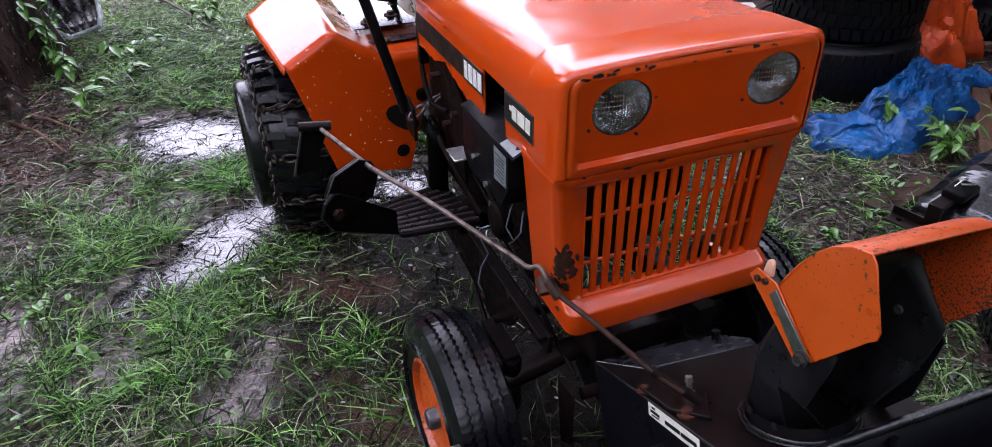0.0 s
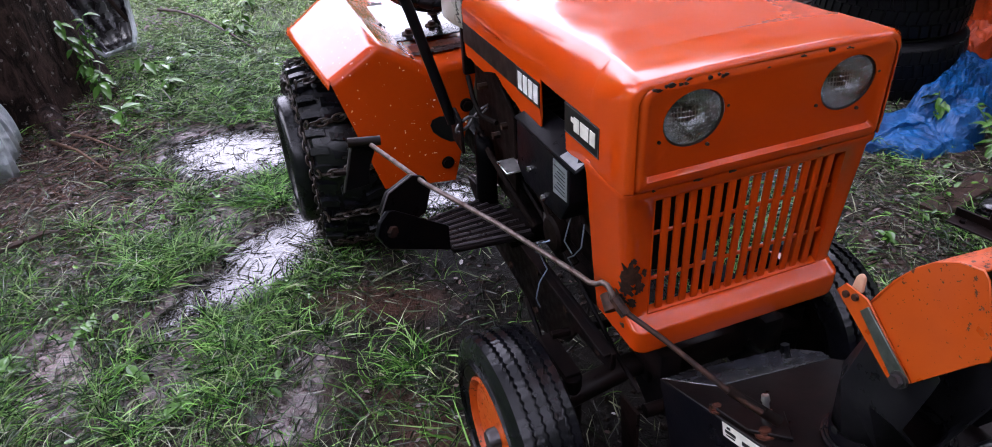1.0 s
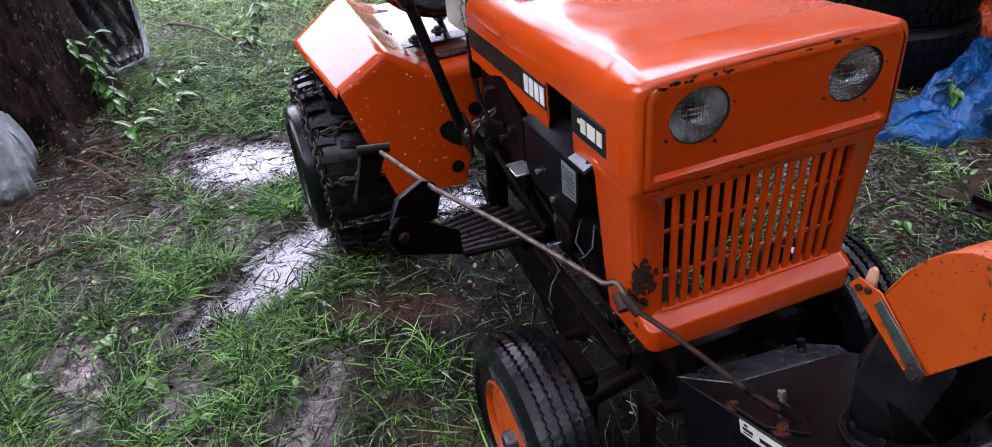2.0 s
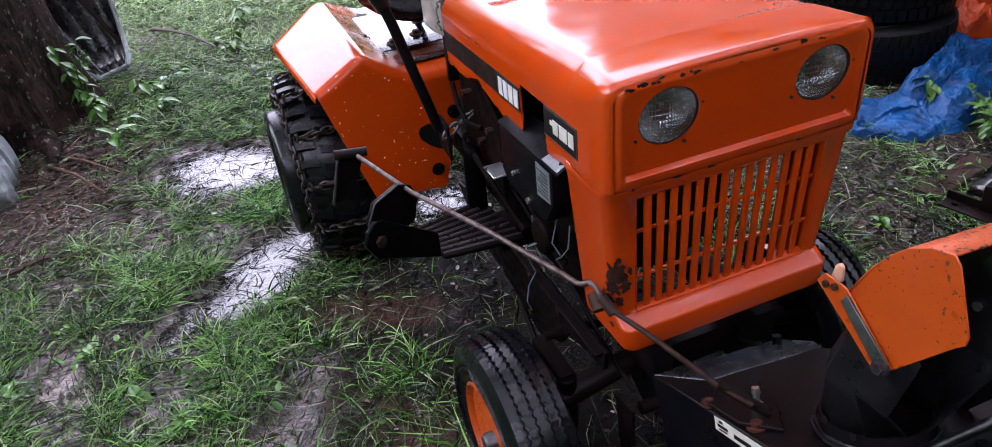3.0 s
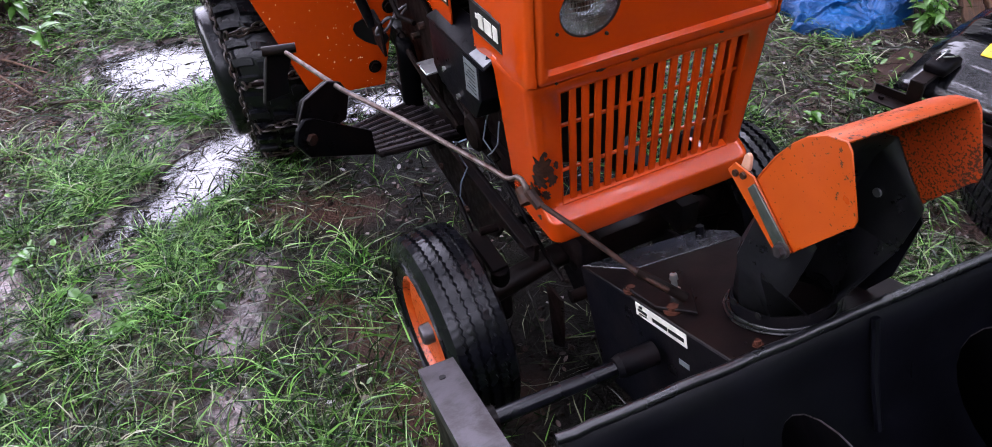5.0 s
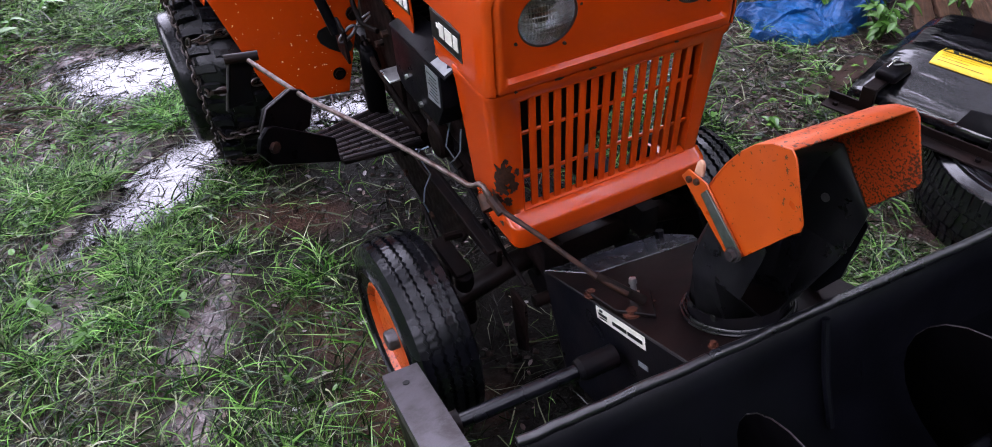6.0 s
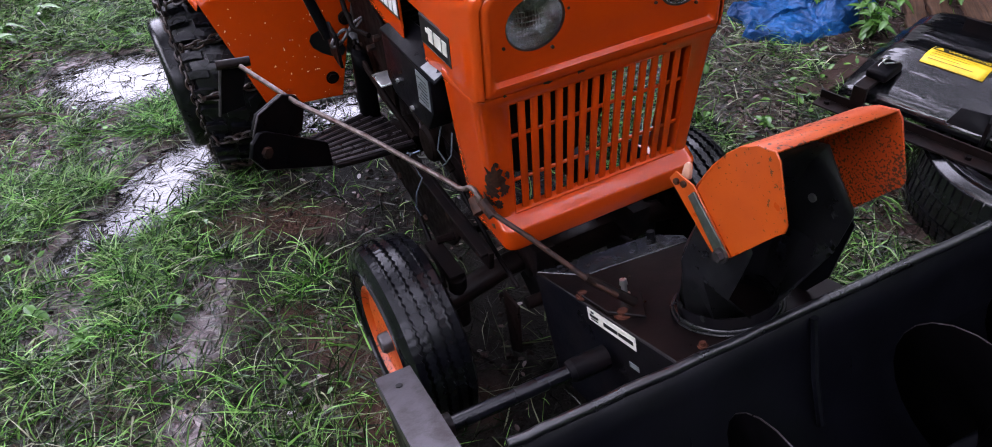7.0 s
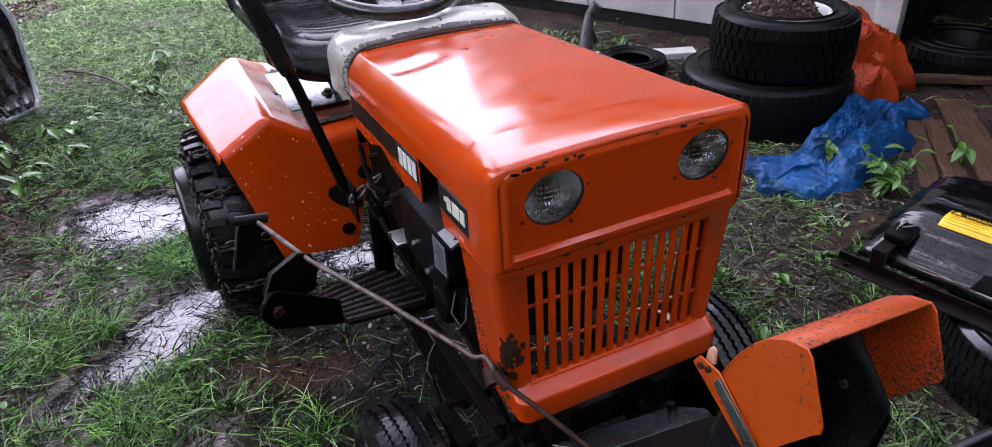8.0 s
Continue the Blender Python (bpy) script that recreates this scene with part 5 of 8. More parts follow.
# ---- fenders and seat deck ----
def build_fenders():
    bm = bm_new()
    lips = []

    def side(s):
        R1, R2 = (s * 0.405, 0.935, 0.722), (s * 0.400, 1.54, 0.712)
        O1, O2 = (s * 0.532, 0.925, 0.650), (s * 0.568, 1.36, 0.664)
        R3, O3 = (s * 0.40, 1.72, 0.60), (s * 0.56, 1.68, 0.52)
        I1, I2 = (s * 0.285, 0.93, 0.640), (s * 0.290, 1.56, 0.650)
        B1, B2 = (s * 0.438, 0.905, 0.335), (s * 0.238, 0.915, 0.308)
        T = (s * 0.15, 0.925, 0.642)
        L1, L2, L3 = (s * 0.540, 0.918, 0.634), (s * 0.577, 1.36, 0.646), (s * 0.567, 1.69, 0.50)
        C = (s * 0.168, 0.92, 0.55)
        return R1, R2, O1, O2, R3, O3, I1, I2, B1, B2, T, L1, L2, L3, C
    cache = {}

    def v(p):
        key = tuple(round(q, 4) for q in p)
        if key not in cache:
            cache[key] = bm.verts.new(p)
        return cache[key]

    for s in (-1, 1):
        R1, R2, O1, O2, R3, O3, I1, I2, B1, B2, T, L1, L2, L3, C = side(s)
        for f in ((R1, O1, O2, R2), (R2, O2, O3, R3), (R1, R2, I2, I1), (O1, R1, I1, T, C, B2, B1), (I1, I2, (s * 0.15, 1.56, 0.652), T), (R2, R3, (s * 0.29, 1.72, 0.60), I2)):
            bm.faces.new([v(p) for p in f])
        lip = bm_new()
        loft(lip, [[O1, O2, O3], [L1, L2, L3]])
        lips.append(lip)
    bm.faces.new([v(p) for p in ((-0.15, 0.925, 0.642), (0.15, 0.925, 0.642), (0.15, 1.56, 0.652), (-0.15, 1.56, 0.652))])
    bmesh.ops.recalc_face_normals(bm, faces=bm.faces)
    bm.normal_update()
    ridge = [q for q in bm.edges if len(q.link_faces) == 2 and q.calc_face_angle(0) > radians(10)]
    bmesh.ops.bevel(bm, geom=ridge, offset=0.024, segments=4, profile=0.5, affect="EDGES", clamp_overlap=False)
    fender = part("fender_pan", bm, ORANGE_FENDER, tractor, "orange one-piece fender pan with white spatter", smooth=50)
    even(thick(fender, 0.003))
    for lip in lips:
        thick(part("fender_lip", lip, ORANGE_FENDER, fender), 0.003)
    # dark slot in the front panel for the lever, its two bolts, and the seat plate
    for s in (-1,):
        bm = bm_new()
        pts = [(px, 0.9115, pz) for px, pz in [(-0.296, 0.488), (-0.288, 0.503), (-0.268, 0.509), (-0.235, 0.500), (-0.215, 0.47), (-0.205, 0.44), (-0.215, 0.425), (-0.245, 0.430), (-0.270, 0.447), (-0.290, 0.468)]]
        prism(bm, pts, (0, -0.001, 0))
        part("lever_slot", bm, INK, fender, "dark slot cut for the lever", smooth=0)
    for x, z in ((-0.190, 0.523), (-0.256, 0.368), (0.190, 0.523), (0.256, 0.368)):
        bm = bm_new()
        cyl(bm, (x, 0.920, z), (x, 0.906, z), 0.0135, seg=6)
        cyl(bm, (x, 0.9205, z), (x, 0.912, z), 0.018, seg=18)
        part("bolt", bm, IRON, fender, "dark hexagon bolt")
    bm = bm_new()
    prism(bm, [(-0.366, 1.098, 0.660), (-0.345, 1.088, 0.660), (-0.125, 1.082, 0.660), (-0.120, 1.40, 0.664), (-0.345, 1.42, 0.664), (-0.368, 1.40, 0.664)], (0, 0, 0.004))
    plate = part("seat_plate", bevel(bm, 0.0015, 1), WET_BLACK, fender, "wet black steel plate below the seat")
    for x, y in ((-0.335, 1.215), (-0.272, 1.130), (-0.196, 1.165), (-0.160, 1.26)):
        bm = bm_new()
        cyl(bm, (x, y, 0.664), (x, y, 0.667), 0.019, seg=14)
        cyl(bm, (x, y, 0.667), (x, y, 0.677), 0.010, seg=6)
        part("bolt", bm, RUST, plate)
    # rust and wet dirt round the plate, each with a ragged border
    rng = random.Random(23)

    def smear(name, x0, x1, y0, y1, z, mat, label, rough=0.3):
        n = 34
        front = [(x0 + (x1 - x0) * i / n, y0 + rng.uniform(-rough, rough) * (y1 - y0), z) for i in range(n + 1)]
        back = [(x0 + (x1 - x0) * i / n, y1 + rng.uniform(-rough, rough) * (y1 - y0), z + 0.0012) for i in range(n + 1)]
        front[0] = back[0]
        front[-1] = back[-1]
        bm = bm_new()
        prism(bm, front + back[-2:0:-1], (0, 0, 0.0018))
        part(name, bm, mat, fender, label, smooth=0)
    smear("rust_band", -0.352, -0.118, 1.012, 1.082, 0.6462, RUSTY_ORANGE, "rust-browned orange paint in front of the plate", 0.06)
    smear("dirt_patch", -0.318, -0.150, 1.000, 1.019, 0.6490, RUST, "crust of rusty dirt", 0.38)
    smear("dirt_patch", -0.235, -0.120, 1.022, 1.034, 0.6492, RUST, "crust of rusty dirt", 0.5)
    smear("dirt_patch", -0.372, -0.265, 1.425, 1.475, 0.6560, RUST, "crust of rusty dirt", 0.3)



build_fenders()


# ---- wheels ----
def wheel_matrix(x, y, z, s):
    """Local z points outwards: to -x for s = -1."""
    return pose(x, y, z, 0, 90 * s, 0)


def front_tyre_profile(R, W, rim):
    half = W / 2
    pts = [(rim, -half * 0.62), (rim + 0.012, -half * 0.80), (rim + 0.035, -half * 0.97), (R - 0.045, -half * 1.0), (R - 0.020, -half * 0.93), (R - 0.006, -half * 0.80)]
    n_groove, span = 4, half * 0.72
    g = []
    for k in range(n_groove):
        c = -span * 0.72 + 2 * span * 0.72 * k / (n_groove - 1)
        for dz, dr in ((-0.0042, 0.0), (-0.0030, -0.009), (0.0030, -0.009), (0.0042, 0.0)):
            g.append((R + dr - 0.009 * (c / half) ** 2, c + dz))
    return pts + g + [(r, -h) for r, h in pts[::-1]], len(pts), n_groove * 4


def build_front_wheel(x, s, y=0.125, z=0.203, steer=-4):
    wheel = thing_part("front_wheel", tractor, "narrow ribbed front wheel with an orange rim")
    m = pose(x, y, z, 0, 0, steer) @ pose(0, 0, 0, 0, 90 * s, 0)
    R, W, rim = 0.207, 0.128, 0.116
    prof, i0, ng = front_tyre_profile(R, W, rim)
    bm = bm_new()
    lathe(bm, prof, m, 320, wiggle=lambda i, k: (0.0, 0.0021, 0.0, -0.0021)[k % 4] if i0 <= i < i0 + ng else 0.0, caps=False)
    tyre = part("tyre", bm, RUBBER, wheel, "wet black tyre with zigzag ribs", smooth=32)
    for r in (0.150, 0.157, 0.164):
        bm = bm_new()
        lathe(bm, [(r - 0.001, W / 2 - 0.002), (r, W / 2 + 0.0012), (r + 0.001, W / 2 - 0.002)], m, 64, caps=False)
        part("sidewall_ring", bm, RUBBER, wheel)
    bm = bm_new()
    lathe(bm, [(0.121, 0.046), (0.125, 0.056), (0.119, 0.059), (0.112, 0.050), (0.108, 0.030), (0.100, 0.006), (0.085, -0.006), (0.050, -0.010), (0.034, -0.004), (0.030, 0.004), (0.0, 0.004)], m, 56)
    part("rim", bm, ORANGE_WORN, wheel, "orange pressed-steel rim with rust", smooth=50)
    # dirty inner rim drawn near-black, its deep shade put into the colour
    bm = bm_new()
    lathe(bm, [(0.119, -0.046), (0.112, -0.040), (0.104, -0.016), (0.040, -0.016), (0.0, -0.016)], m, 40, caps=False)
    part("inner_dish", bm, IRON, wheel, "dirty inner side of the rim, near-black for its shade", smooth=50)
    bm = bm_new()
    lathe(bm, [(0.030, 0.0), (0.028, 0.032), (0.0225, 0.040), (0.022, 0.062), (0.018, 0.068), (0.0, 0.068)], m, 26)
    part("hub_cap", bm, GREY_STEEL, wheel, "bare grey hub cap", smooth=50)
    return wheel


build_front_wheel(-0.390, -1, 0.108, steer=1)
build_front_wheel(0.316, 1)


def chain_link(bm, c, d, up, size=0.0165, wire=0.0034):
    """One oval link lying along d."""
    d, up = d.normalized(), up.normalized()
    up = (up - d * up.dot(d)).normalized()
    pts = []
    for k in range(10):
        t = 2 * math.pi * k / 10
        pts.append(c + d * size * 1.15 * math.cos(t) + up * size * 0.62 * math.sin(t))
    tube(bm, pts, wire, 5, True)


def build_rear_wheel(x, s, y=1.285, z=0.288):
    wheel = thing_part("rear_wheel", tractor, "lugged rear wheel wrapped in a tyre chain")
    m = wheel_matrix(x, y, z, s)
    R, W, rim = 0.276, 0.235, 0.155
    h = W / 2
    prof = [(rim, -h * 0.75), (rim + 0.02, -h * 0.92), (rim + 0.06, -h * 1.0), (R - 0.045, -h * 0.99), (R - 0.018, -h * 0.90), (R - 0.004, -h * 0.6), (R, 0),
            (R - 0.004, h * 0.6), (R - 0.018, h * 0.90), (R - 0.045, h * 0.99), (rim + 0.06, h), (rim + 0.02, h * 0.92), (rim, h * 0.75)]
    bm = bm_new()
    lathe(bm, prof, m, 72, caps=False)
    tyre = part("tyre", bm, RUBBER, wheel, "wet black tyre with chevron lugs", smooth=45)
    count = 34
    for k in range(count):
        for half in (-1, 1):
            a0 = 2 * math.pi * (k + (0.5 if half > 0 else 0)) / count
            for spans in (((0.05, 0.0), (0.28, 0.03), (0.50, 0.055)), ((0.60, 0.10), (0.80, 0.12), (1.02, 0.125))):
                bm = bm_new()
                rows = []
                for f, da in spans:
                    zz = half * f * h
                    base = R - 0.004 - 0.026 * max(0, f - 0.55) ** 1.4
                    a = a0 + da
                    wid = 0.048
                    rows.append([m @ Vector((r * math.cos(a + w), r * math.sin(a + w), zz)) for r, w in ((base - 0.004, -wid), (base + 0.014, -wid * 0.72), (base + 0.014, wid * 0.72), (base - 0.004, wid))])
                loft(bm, rows, close_u=True, caps=True)
                part("tread_lug", bm, RUBBER, wheel, smooth=30)
    # wheel weight: a black drum with a dished, slotted face
    bm = bm_new()
    lathe(bm, [(0.150, 0.075), (0.186, 0.082), (0.193, 0.090), (0.195, 0.155), (0.190, 0.166), (0.178, 0.171), (0.165, 0.170), (0.158, 0.164), (0.150, 0.150), (0.08, 0.146), (0.055, 0.155), (0.0, 0.155)], m, 60)
    weight = part("wheel_weight", bm, RUBBER, wheel, "black drum-shaped wheel weight", smooth=50)
    for k in range(10):
        bm = bm_new()
        a = 2 * math.pi * k / 10
        mm = m @ pose(0.114 * math.cos(a), 0.114 * math.sin(a), 0.148, 0, 0, math.degrees(a))
        box(bm, (-0.024, -0.012, -0.004), (0.024, 0.012, 0.006), mm)
        part("face_rib", bevel(bm, 0.003, 1), RUBBER, weight)
    # tyre chain: cross chains every few lugs, joined by two side chains
    bm = bm_new()
    Rc = R + 0.016
    cross = 13
    for k in range(cross):
        a = 2 * math.pi * (k + 0.3) / cross
        line = [(Rc - 0.052, -h * 1.03), (Rc - 0.014, -h * 0.95), (Rc, -h * 0.6), (Rc + 0.002, 0.0), (Rc, h * 0.6), (Rc - 0.014, h * 0.95), (Rc - 0.052, h * 1.03)]
        pts = []
        for (r0, z0), (r1, z1) in zip(line, line[1:]):
            steps = max(2, int(math.hypot(r1 - r0, z1 - z0) / 0.021))
            pts += [(r0 + (r1 - r0) * i / steps, z0 + (z1 - z0) * i / steps) for i in range(steps)]
        for i, (r, zz) in enumerate(pts[:-1]):
            skew = 0.010 * math.sin(i * 1.3 + k)
            c = m @ Vector((r * math.cos(a + skew), r * math.sin(a + skew), zz))
            r2, z2 = pts[i + 1]
            d = (m @ Vector((r2 * math.cos(a + skew), r2 * math.sin(a + skew), z2))) - c
            out = m.to_3x3() @ Vector((math.cos(a), math.sin(a), 0))
            tang = out.cross(d)
            chain_link(bm, c, d, out if i % 2 else tang)
    for zz in (-h * 1.05, h * 1.05):
        n = 76
        for k in range(n):
            a, b = 2 * math.pi * k / n, 2 * math.pi * (k + 1) / n
            r = Rc - 0.055 + 0.012 * abs(math.cos(a * cross / 2))
            c = m @ Vector((r * math.cos(a), r * math.sin(a), zz))
            d = (m @ Vector((r * math.cos(b), r * math.sin(b), zz))) - c
            out = m.to_3x3() @ Vector((math.cos(a), math.sin(a), 0))
            chain_link(bm, c, d, out if k % 2 else m.to_3x3() @ Vector((0, 0, 1)), 0.0135)
    part("tyre_chain", bm, CHAIN, wheel, "rusty tyre chain", smooth=60)
    bm = bm_new()
    lathe(bm, [(0.158, 0.07), (0.150, 0.09), (0.12, 0.05), (0.05, 0.04), (0.0, 0.04)], m, 40)
    part("rim", bm, ORANGE_WORN, wheel)
    return wheel


build_rear_wheel(-0.482, -1)
build_rear_wheel(0.482, 1)


# ---- frame, engine and linkage ----
def build_chassis():
    for x in (-0.115, 0.115):
        bm = bm_new()
        box(bm, (x - 0.022, 0.02, 0.300), (x + 0.022, 1.36, 0.372))
        part("frame_rail", bevel(bm, 0.004), IRON, tractor, "greasy black frame rail")
    bm = bm_new()
    box(bm, (-0.12, 0.085, 0.235), (0.12, 0.165, 0.305))
    part("axle_pivot", bevel(bm, 0.006), BLACK_RUSTY, tractor)
    bm = bm_new()
    tube(bm, [(-0.30, 0.125, 0.225), (-0.15, 0.125, 0.262), (0.15, 0.125, 0.262), (0.30, 0.125, 0.225)], 0.026, 12)
    part("front_axle", bm, BLACK_RUSTY, tractor, "black cast front axle")
    for s in (-1, 1):
        bm = bm_new()
        cyl(bm, (s * 0.268, 0.125, 0.15), (s * 0.268, 0.125, 0.285), 0.020, seg=14)
        cyl(bm, (s * 0.27, 0.125, 0.203), (s * 0.40, 0.125, 0.203), 0.017, seg=14)
        box(bm, (s * 0.268 - 0.018, 0.12, 0.275), (s * 0.268 + 0.018, 0.25, 0.292))
        part("steering_knuckle", bevel(bm, 0.002, 1), IRON, tractor)
    bm = bm_new()
    tube(bm, [(-0.262, 0.235, 0.298), (-0.10, 0.225, 0.290), (0.262, 0.235, 0.298)], 0.009, 8)
    part("tie_rod", bm, IRON, tractor)
    bm = bm_new()
    tube(bm, [(-0.20, 0.60, 0.52), (-0.185, 0.33, 0.42), (-0.185, 0.10, 0.33), (-0.18, 0.02, 0.30)], 0.0048, 8)
    part("drag_link", bm, IRON, tractor, "long thin dark link rod")
    # side plate that carries the running board, with its flange, rivets and a hanging brace
    bm = bm_new()
    prism(bm, [(-0.222, y, z) for y, z in ((0.055, 0.382), (0.62, 0.382), (0.86, 0.345), (0.74, 0.245), (0.50, 0.222), (0.36, 0.190), (0.245, 0.255), (0.20, 0.318), (0.06, 0.335))], (0.012, 0, 0))
    plate = part("side_plate", bevel(bm, 0.003), IRON, tractor, "greasy dark side plate of the frame")
    bm = bm_new()
    box(bm, (-0.238, 0.06, 0.374), (-0.218, 0.45, 0.3815))
    part("flange", bevel(bm, 0.0015, 1), IRON, plate)
    for y, z in ((0.10, 0.357), (0.24, 0.352), (0.38, 0.352), (0.40, 0.225), (0.55, 0.255), (0.66, 0.30)):
        bm = bm_new()
        cyl(bm, (-0.221, y, z), (-0.229, y, z), 0.009, seg=6)
        part("bolt", bm, RUST, plate)
    bm = bm_new()
    tube(bm, [(-0.232, 0.44, 0.235), (-0.238, 0.36, 0.205), (-0.246, 0.28, 0.155), (-0.25, 0.255, 0.12)], 0.006, 8)
    part("brace", bm, IRON, plate)
    # engine: block, shroud, cylinder head fins, oil pan
    bm = bm_new()
    box(bm, (-0.13, 0.30, 0.372), (0.10, 0.66, 0.56))
    part("engine_block", bevel(bm, 0.015), IRON, tractor, "greasy dark engine block")
    bm = bm_new()
    lathe(bm, [(0.0, 0.0), (0.15, 0.0), (0.165, 0.02), (0.165, 0.10), (0.15, 0.12), (0.0, 0.12)], pose(-0.02, 0.30, 0.585, 90, 0, 0), 36)
    part("flywheel_shroud", bm, BLACK_RUSTY, tractor, "black round flywheel shroud")
    bm = bm_new()
    box(bm, (-0.19, 0.42, 0.50), (-0.10, 0.64, 0.66))
    head = part("cylinder_head", bevel(bm, 0.002, 1), IRON, tractor)
    for k in range(7):
        bm = bm_new()
        box(bm, (-0.20, 0.43 + 0.03 * k, 0.505), (-0.10, 0.437 + 0.03 * k, 0.67))
        part("cooling_fin", bevel(bm, 0.001, 1), IRON, head)
    bm = bm_new()
    cyl(bm, (0.04, 0.36, 0.74), (0.04, 0.62, 0.74), 0.06, seg=24)
    part("muffler", bm, RUST, tractor, "rusty muffler")
    bm = bm_new()
    box(bm, (-0.10, 0.66, 0.36), (0.10, 1.36, 0.56))
    part("transaxle_tunnel", bevel(bm, 0.012), BLACK_RUSTY, tractor, "black tunnel beneath the dash")
    bm = bm_new()
    box(bm, (-0.15, 0.70, 0.40), (0.15, 0.84, 0.80))
    part("dash_tower", bevel(bm, 0.012), BLACK_MATTE, tractor, "dark dash tower")
    bm = bm_new()
    cyl(bm, (-0.40, 1.285, 0.288), (0.40, 1.285, 0.288), 0.045, seg=18)
    part("rear_axle", bm, IRON, tractor)
    bm = bm_new()
    prism(bm, [(-0.215, 0.52, 0.43), (-0.195, 0.80, 0.40), (-0.195, 0.82, 0.70), (-0.205, 0.66, 0.715), (-0.215, 0.52, 0.66)], (0.010, 0, 0))
    toe = part("toe_plate", bevel(bm, 0.002, 1), GREASE, tractor, "greasy brown plate beside the dash tower")
    for y, z in ((0.57, 0.62), (0.63, 0.57), (0.71, 0.66), (0.75, 0.52)):
        bm = bm_new()
        cyl(bm, (-0.203, y, z), (-0.226, y, z), 0.008, seg=6)
        part("bolt", bm, RUST, toe)
    for pts, r in (([(-0.235, 0.70, 0.56), (-0.242, 0.60, 0.535), (-0.235, 0.50, 0.50), (-0.222, 0.40, 0.455)], 0.007),
                   ([(-0.225, 0.78, 0.66), (-0.236, 0.72, 0.63), (-0.240, 0.66, 0.61), (-0.225, 0.60, 0.615)], 0.006),
                   ([(-0.205, 0.40, 0.60), (-0.225, 0.36, 0.56), (-0.215, 0.30, 0.50), (-0.205, 0.24, 0.46)], 0.008)):
        bm = bm_new()
        tube(bm, pts, r, 8)
        part("control_link", bm, GREASE, tractor, "greasy bent control link")
    bm = bm_new()
    lathe(bm, [(0.0, 0.0), (0.036, 0.0), (0.040, 0.006), (0.040, 0.022), (0.034, 0.028), (0.012, 0.030), (0.0, 0.030)], pose(-0.205, 0.30, 0.50, 0, -90, 0), 24)
    part("drive_pulley", bm, GREASE, tractor, "grimy belt pulley")
    bm = bm_new()
    box(bm, (-0.222, 0.335, 0.475), (-0.196, 0.362, 0.520), pose(0, 0, 0, 0, 0, 0))
    part("pale_lug", bevel(bm, 0.006), GREY_STEEL, tractor, "pale cast lug")

    # electrical box with two stickers
    bm = bm_new()
    prism(bm, [(-0.258, 0.165, 0.655), (-0.258, 0.20, 0.600), (-0.258, 0.37, 0.595), (-0.258, 0.40, 0.62), (-0.258, 0.40, 0.715), (-0.258, 0.165, 0.722)], (0.05, 0, 0))
    ebox = part("control_box", bevel(bm, 0.004), GREEN_BLACK, tractor, "black sheet-steel control box with stickers")
    bm = bm_new()
    prism(bm, [(-0.259, 0.14, 0.724), (-0.259, 0.405, 0.717), (-0.205, 0.405, 0.735), (-0.205, 0.14, 0.755)], (0, 0, 0.006))
    part("lid", bevel(bm, 0.002, 1), GREEN_BLACK, ebox)
    bm = bm_new()
    prism(bm, [(-0.2592, 0.172, 0.655), (-0.2592, 0.228, 0.648), (-0.2592, 0.228, 0.716), (-0.2592, 0.172, 0.718)], (0.001, 0, 0))
    st = part("sticker", bm, DECAL_GREY, ebox, "grey printed sticker with red border", smooth=0)
    for k in range(7):
        bm = bm_new()
        box(bm, (-0.2602, 0.180, 0.661 + 0.0075 * k), (-0.2590, 0.222 - 0.006 * (k % 3), 0.6620 + 0.0075 * k))
        part("print_line", bm, INK, st, smooth=0)
    bm = bm_new()
    prism(bm, [(-0.2565, 0.145, 0.7312), (-0.2565, 0.205, 0.7293), (-0.213, 0.205, 0.7465), (-0.213, 0.145, 0.7535)], (0, 0, 0.0012))
    part("sticker", bm, DECAL_GREY, ebox, "pale sticker on the lid", smooth=0)
    for y, z in ((0.335, 0.640), (0.27, 0.612)):
        bm = bm_new()
        cyl(bm, (-0.258, y, z), (-0.264, y, z), 0.006, seg=6)
        part("bolt", bm, ZINC, ebox)
    bm = bm_new()
    box(bm, (-0.255, 0.47, 0.555), (-0.19, 0.53, 0.560), pose(0, 0, 0))
    box(bm, (-0.235, 0.40, 0.585), (-0.20, 0.47, 0.589))
    part("zinc_bracket", bevel(bm, 0.001, 1), ZINC, tractor, "bright zinc bracket")

    # long lift lever
    bm = bm_new()
    tube(bm, [(-0.280, 0.755, 0.56), (-0.343, 0.80, 0.826), (-0.398, 0.85, 1.02)], 0.0128, 12)
    lever = part("lift_lever", bm, BLACK, tractor, "long black lift lever")
    bm = bm_new()
    tube(bm, [(-0.352, 0.808, 0.858), (-0.358, 0.813, 0.88), (-0.398, 0.85, 1.02), (-0.421, 0.871, 1.10), (-0.424, 0.874, 1.11)], [0.017, 0.0225, 0.0235, 0.022, 0.015], 14)
    part("grip", bm, RUBBER, lever, "black rubber grip")
    bm = bm_new()
    eye, tip = Vector((-0.283, 0.715, 0.560)), Vector((-0.195, 0.715, 0.606))
    along, side = (tip - eye).normalized(), Vector((0.30, 0.30, 0.90)).normalized()
    tube(bm, [eye + along * (0.022 + 0.024 * math.cos(t)) + side * 0.0125 * math.sin(t) for t in [2 * math.pi * k / 18 for k in range(18)]], 0.0044, 8, True)
    tube(bm, [eye + along * 0.046, eye + along * 0.066 + side * 0.009, eye + along * 0.09 + side * 0.006, tip], 0.0030, 6)
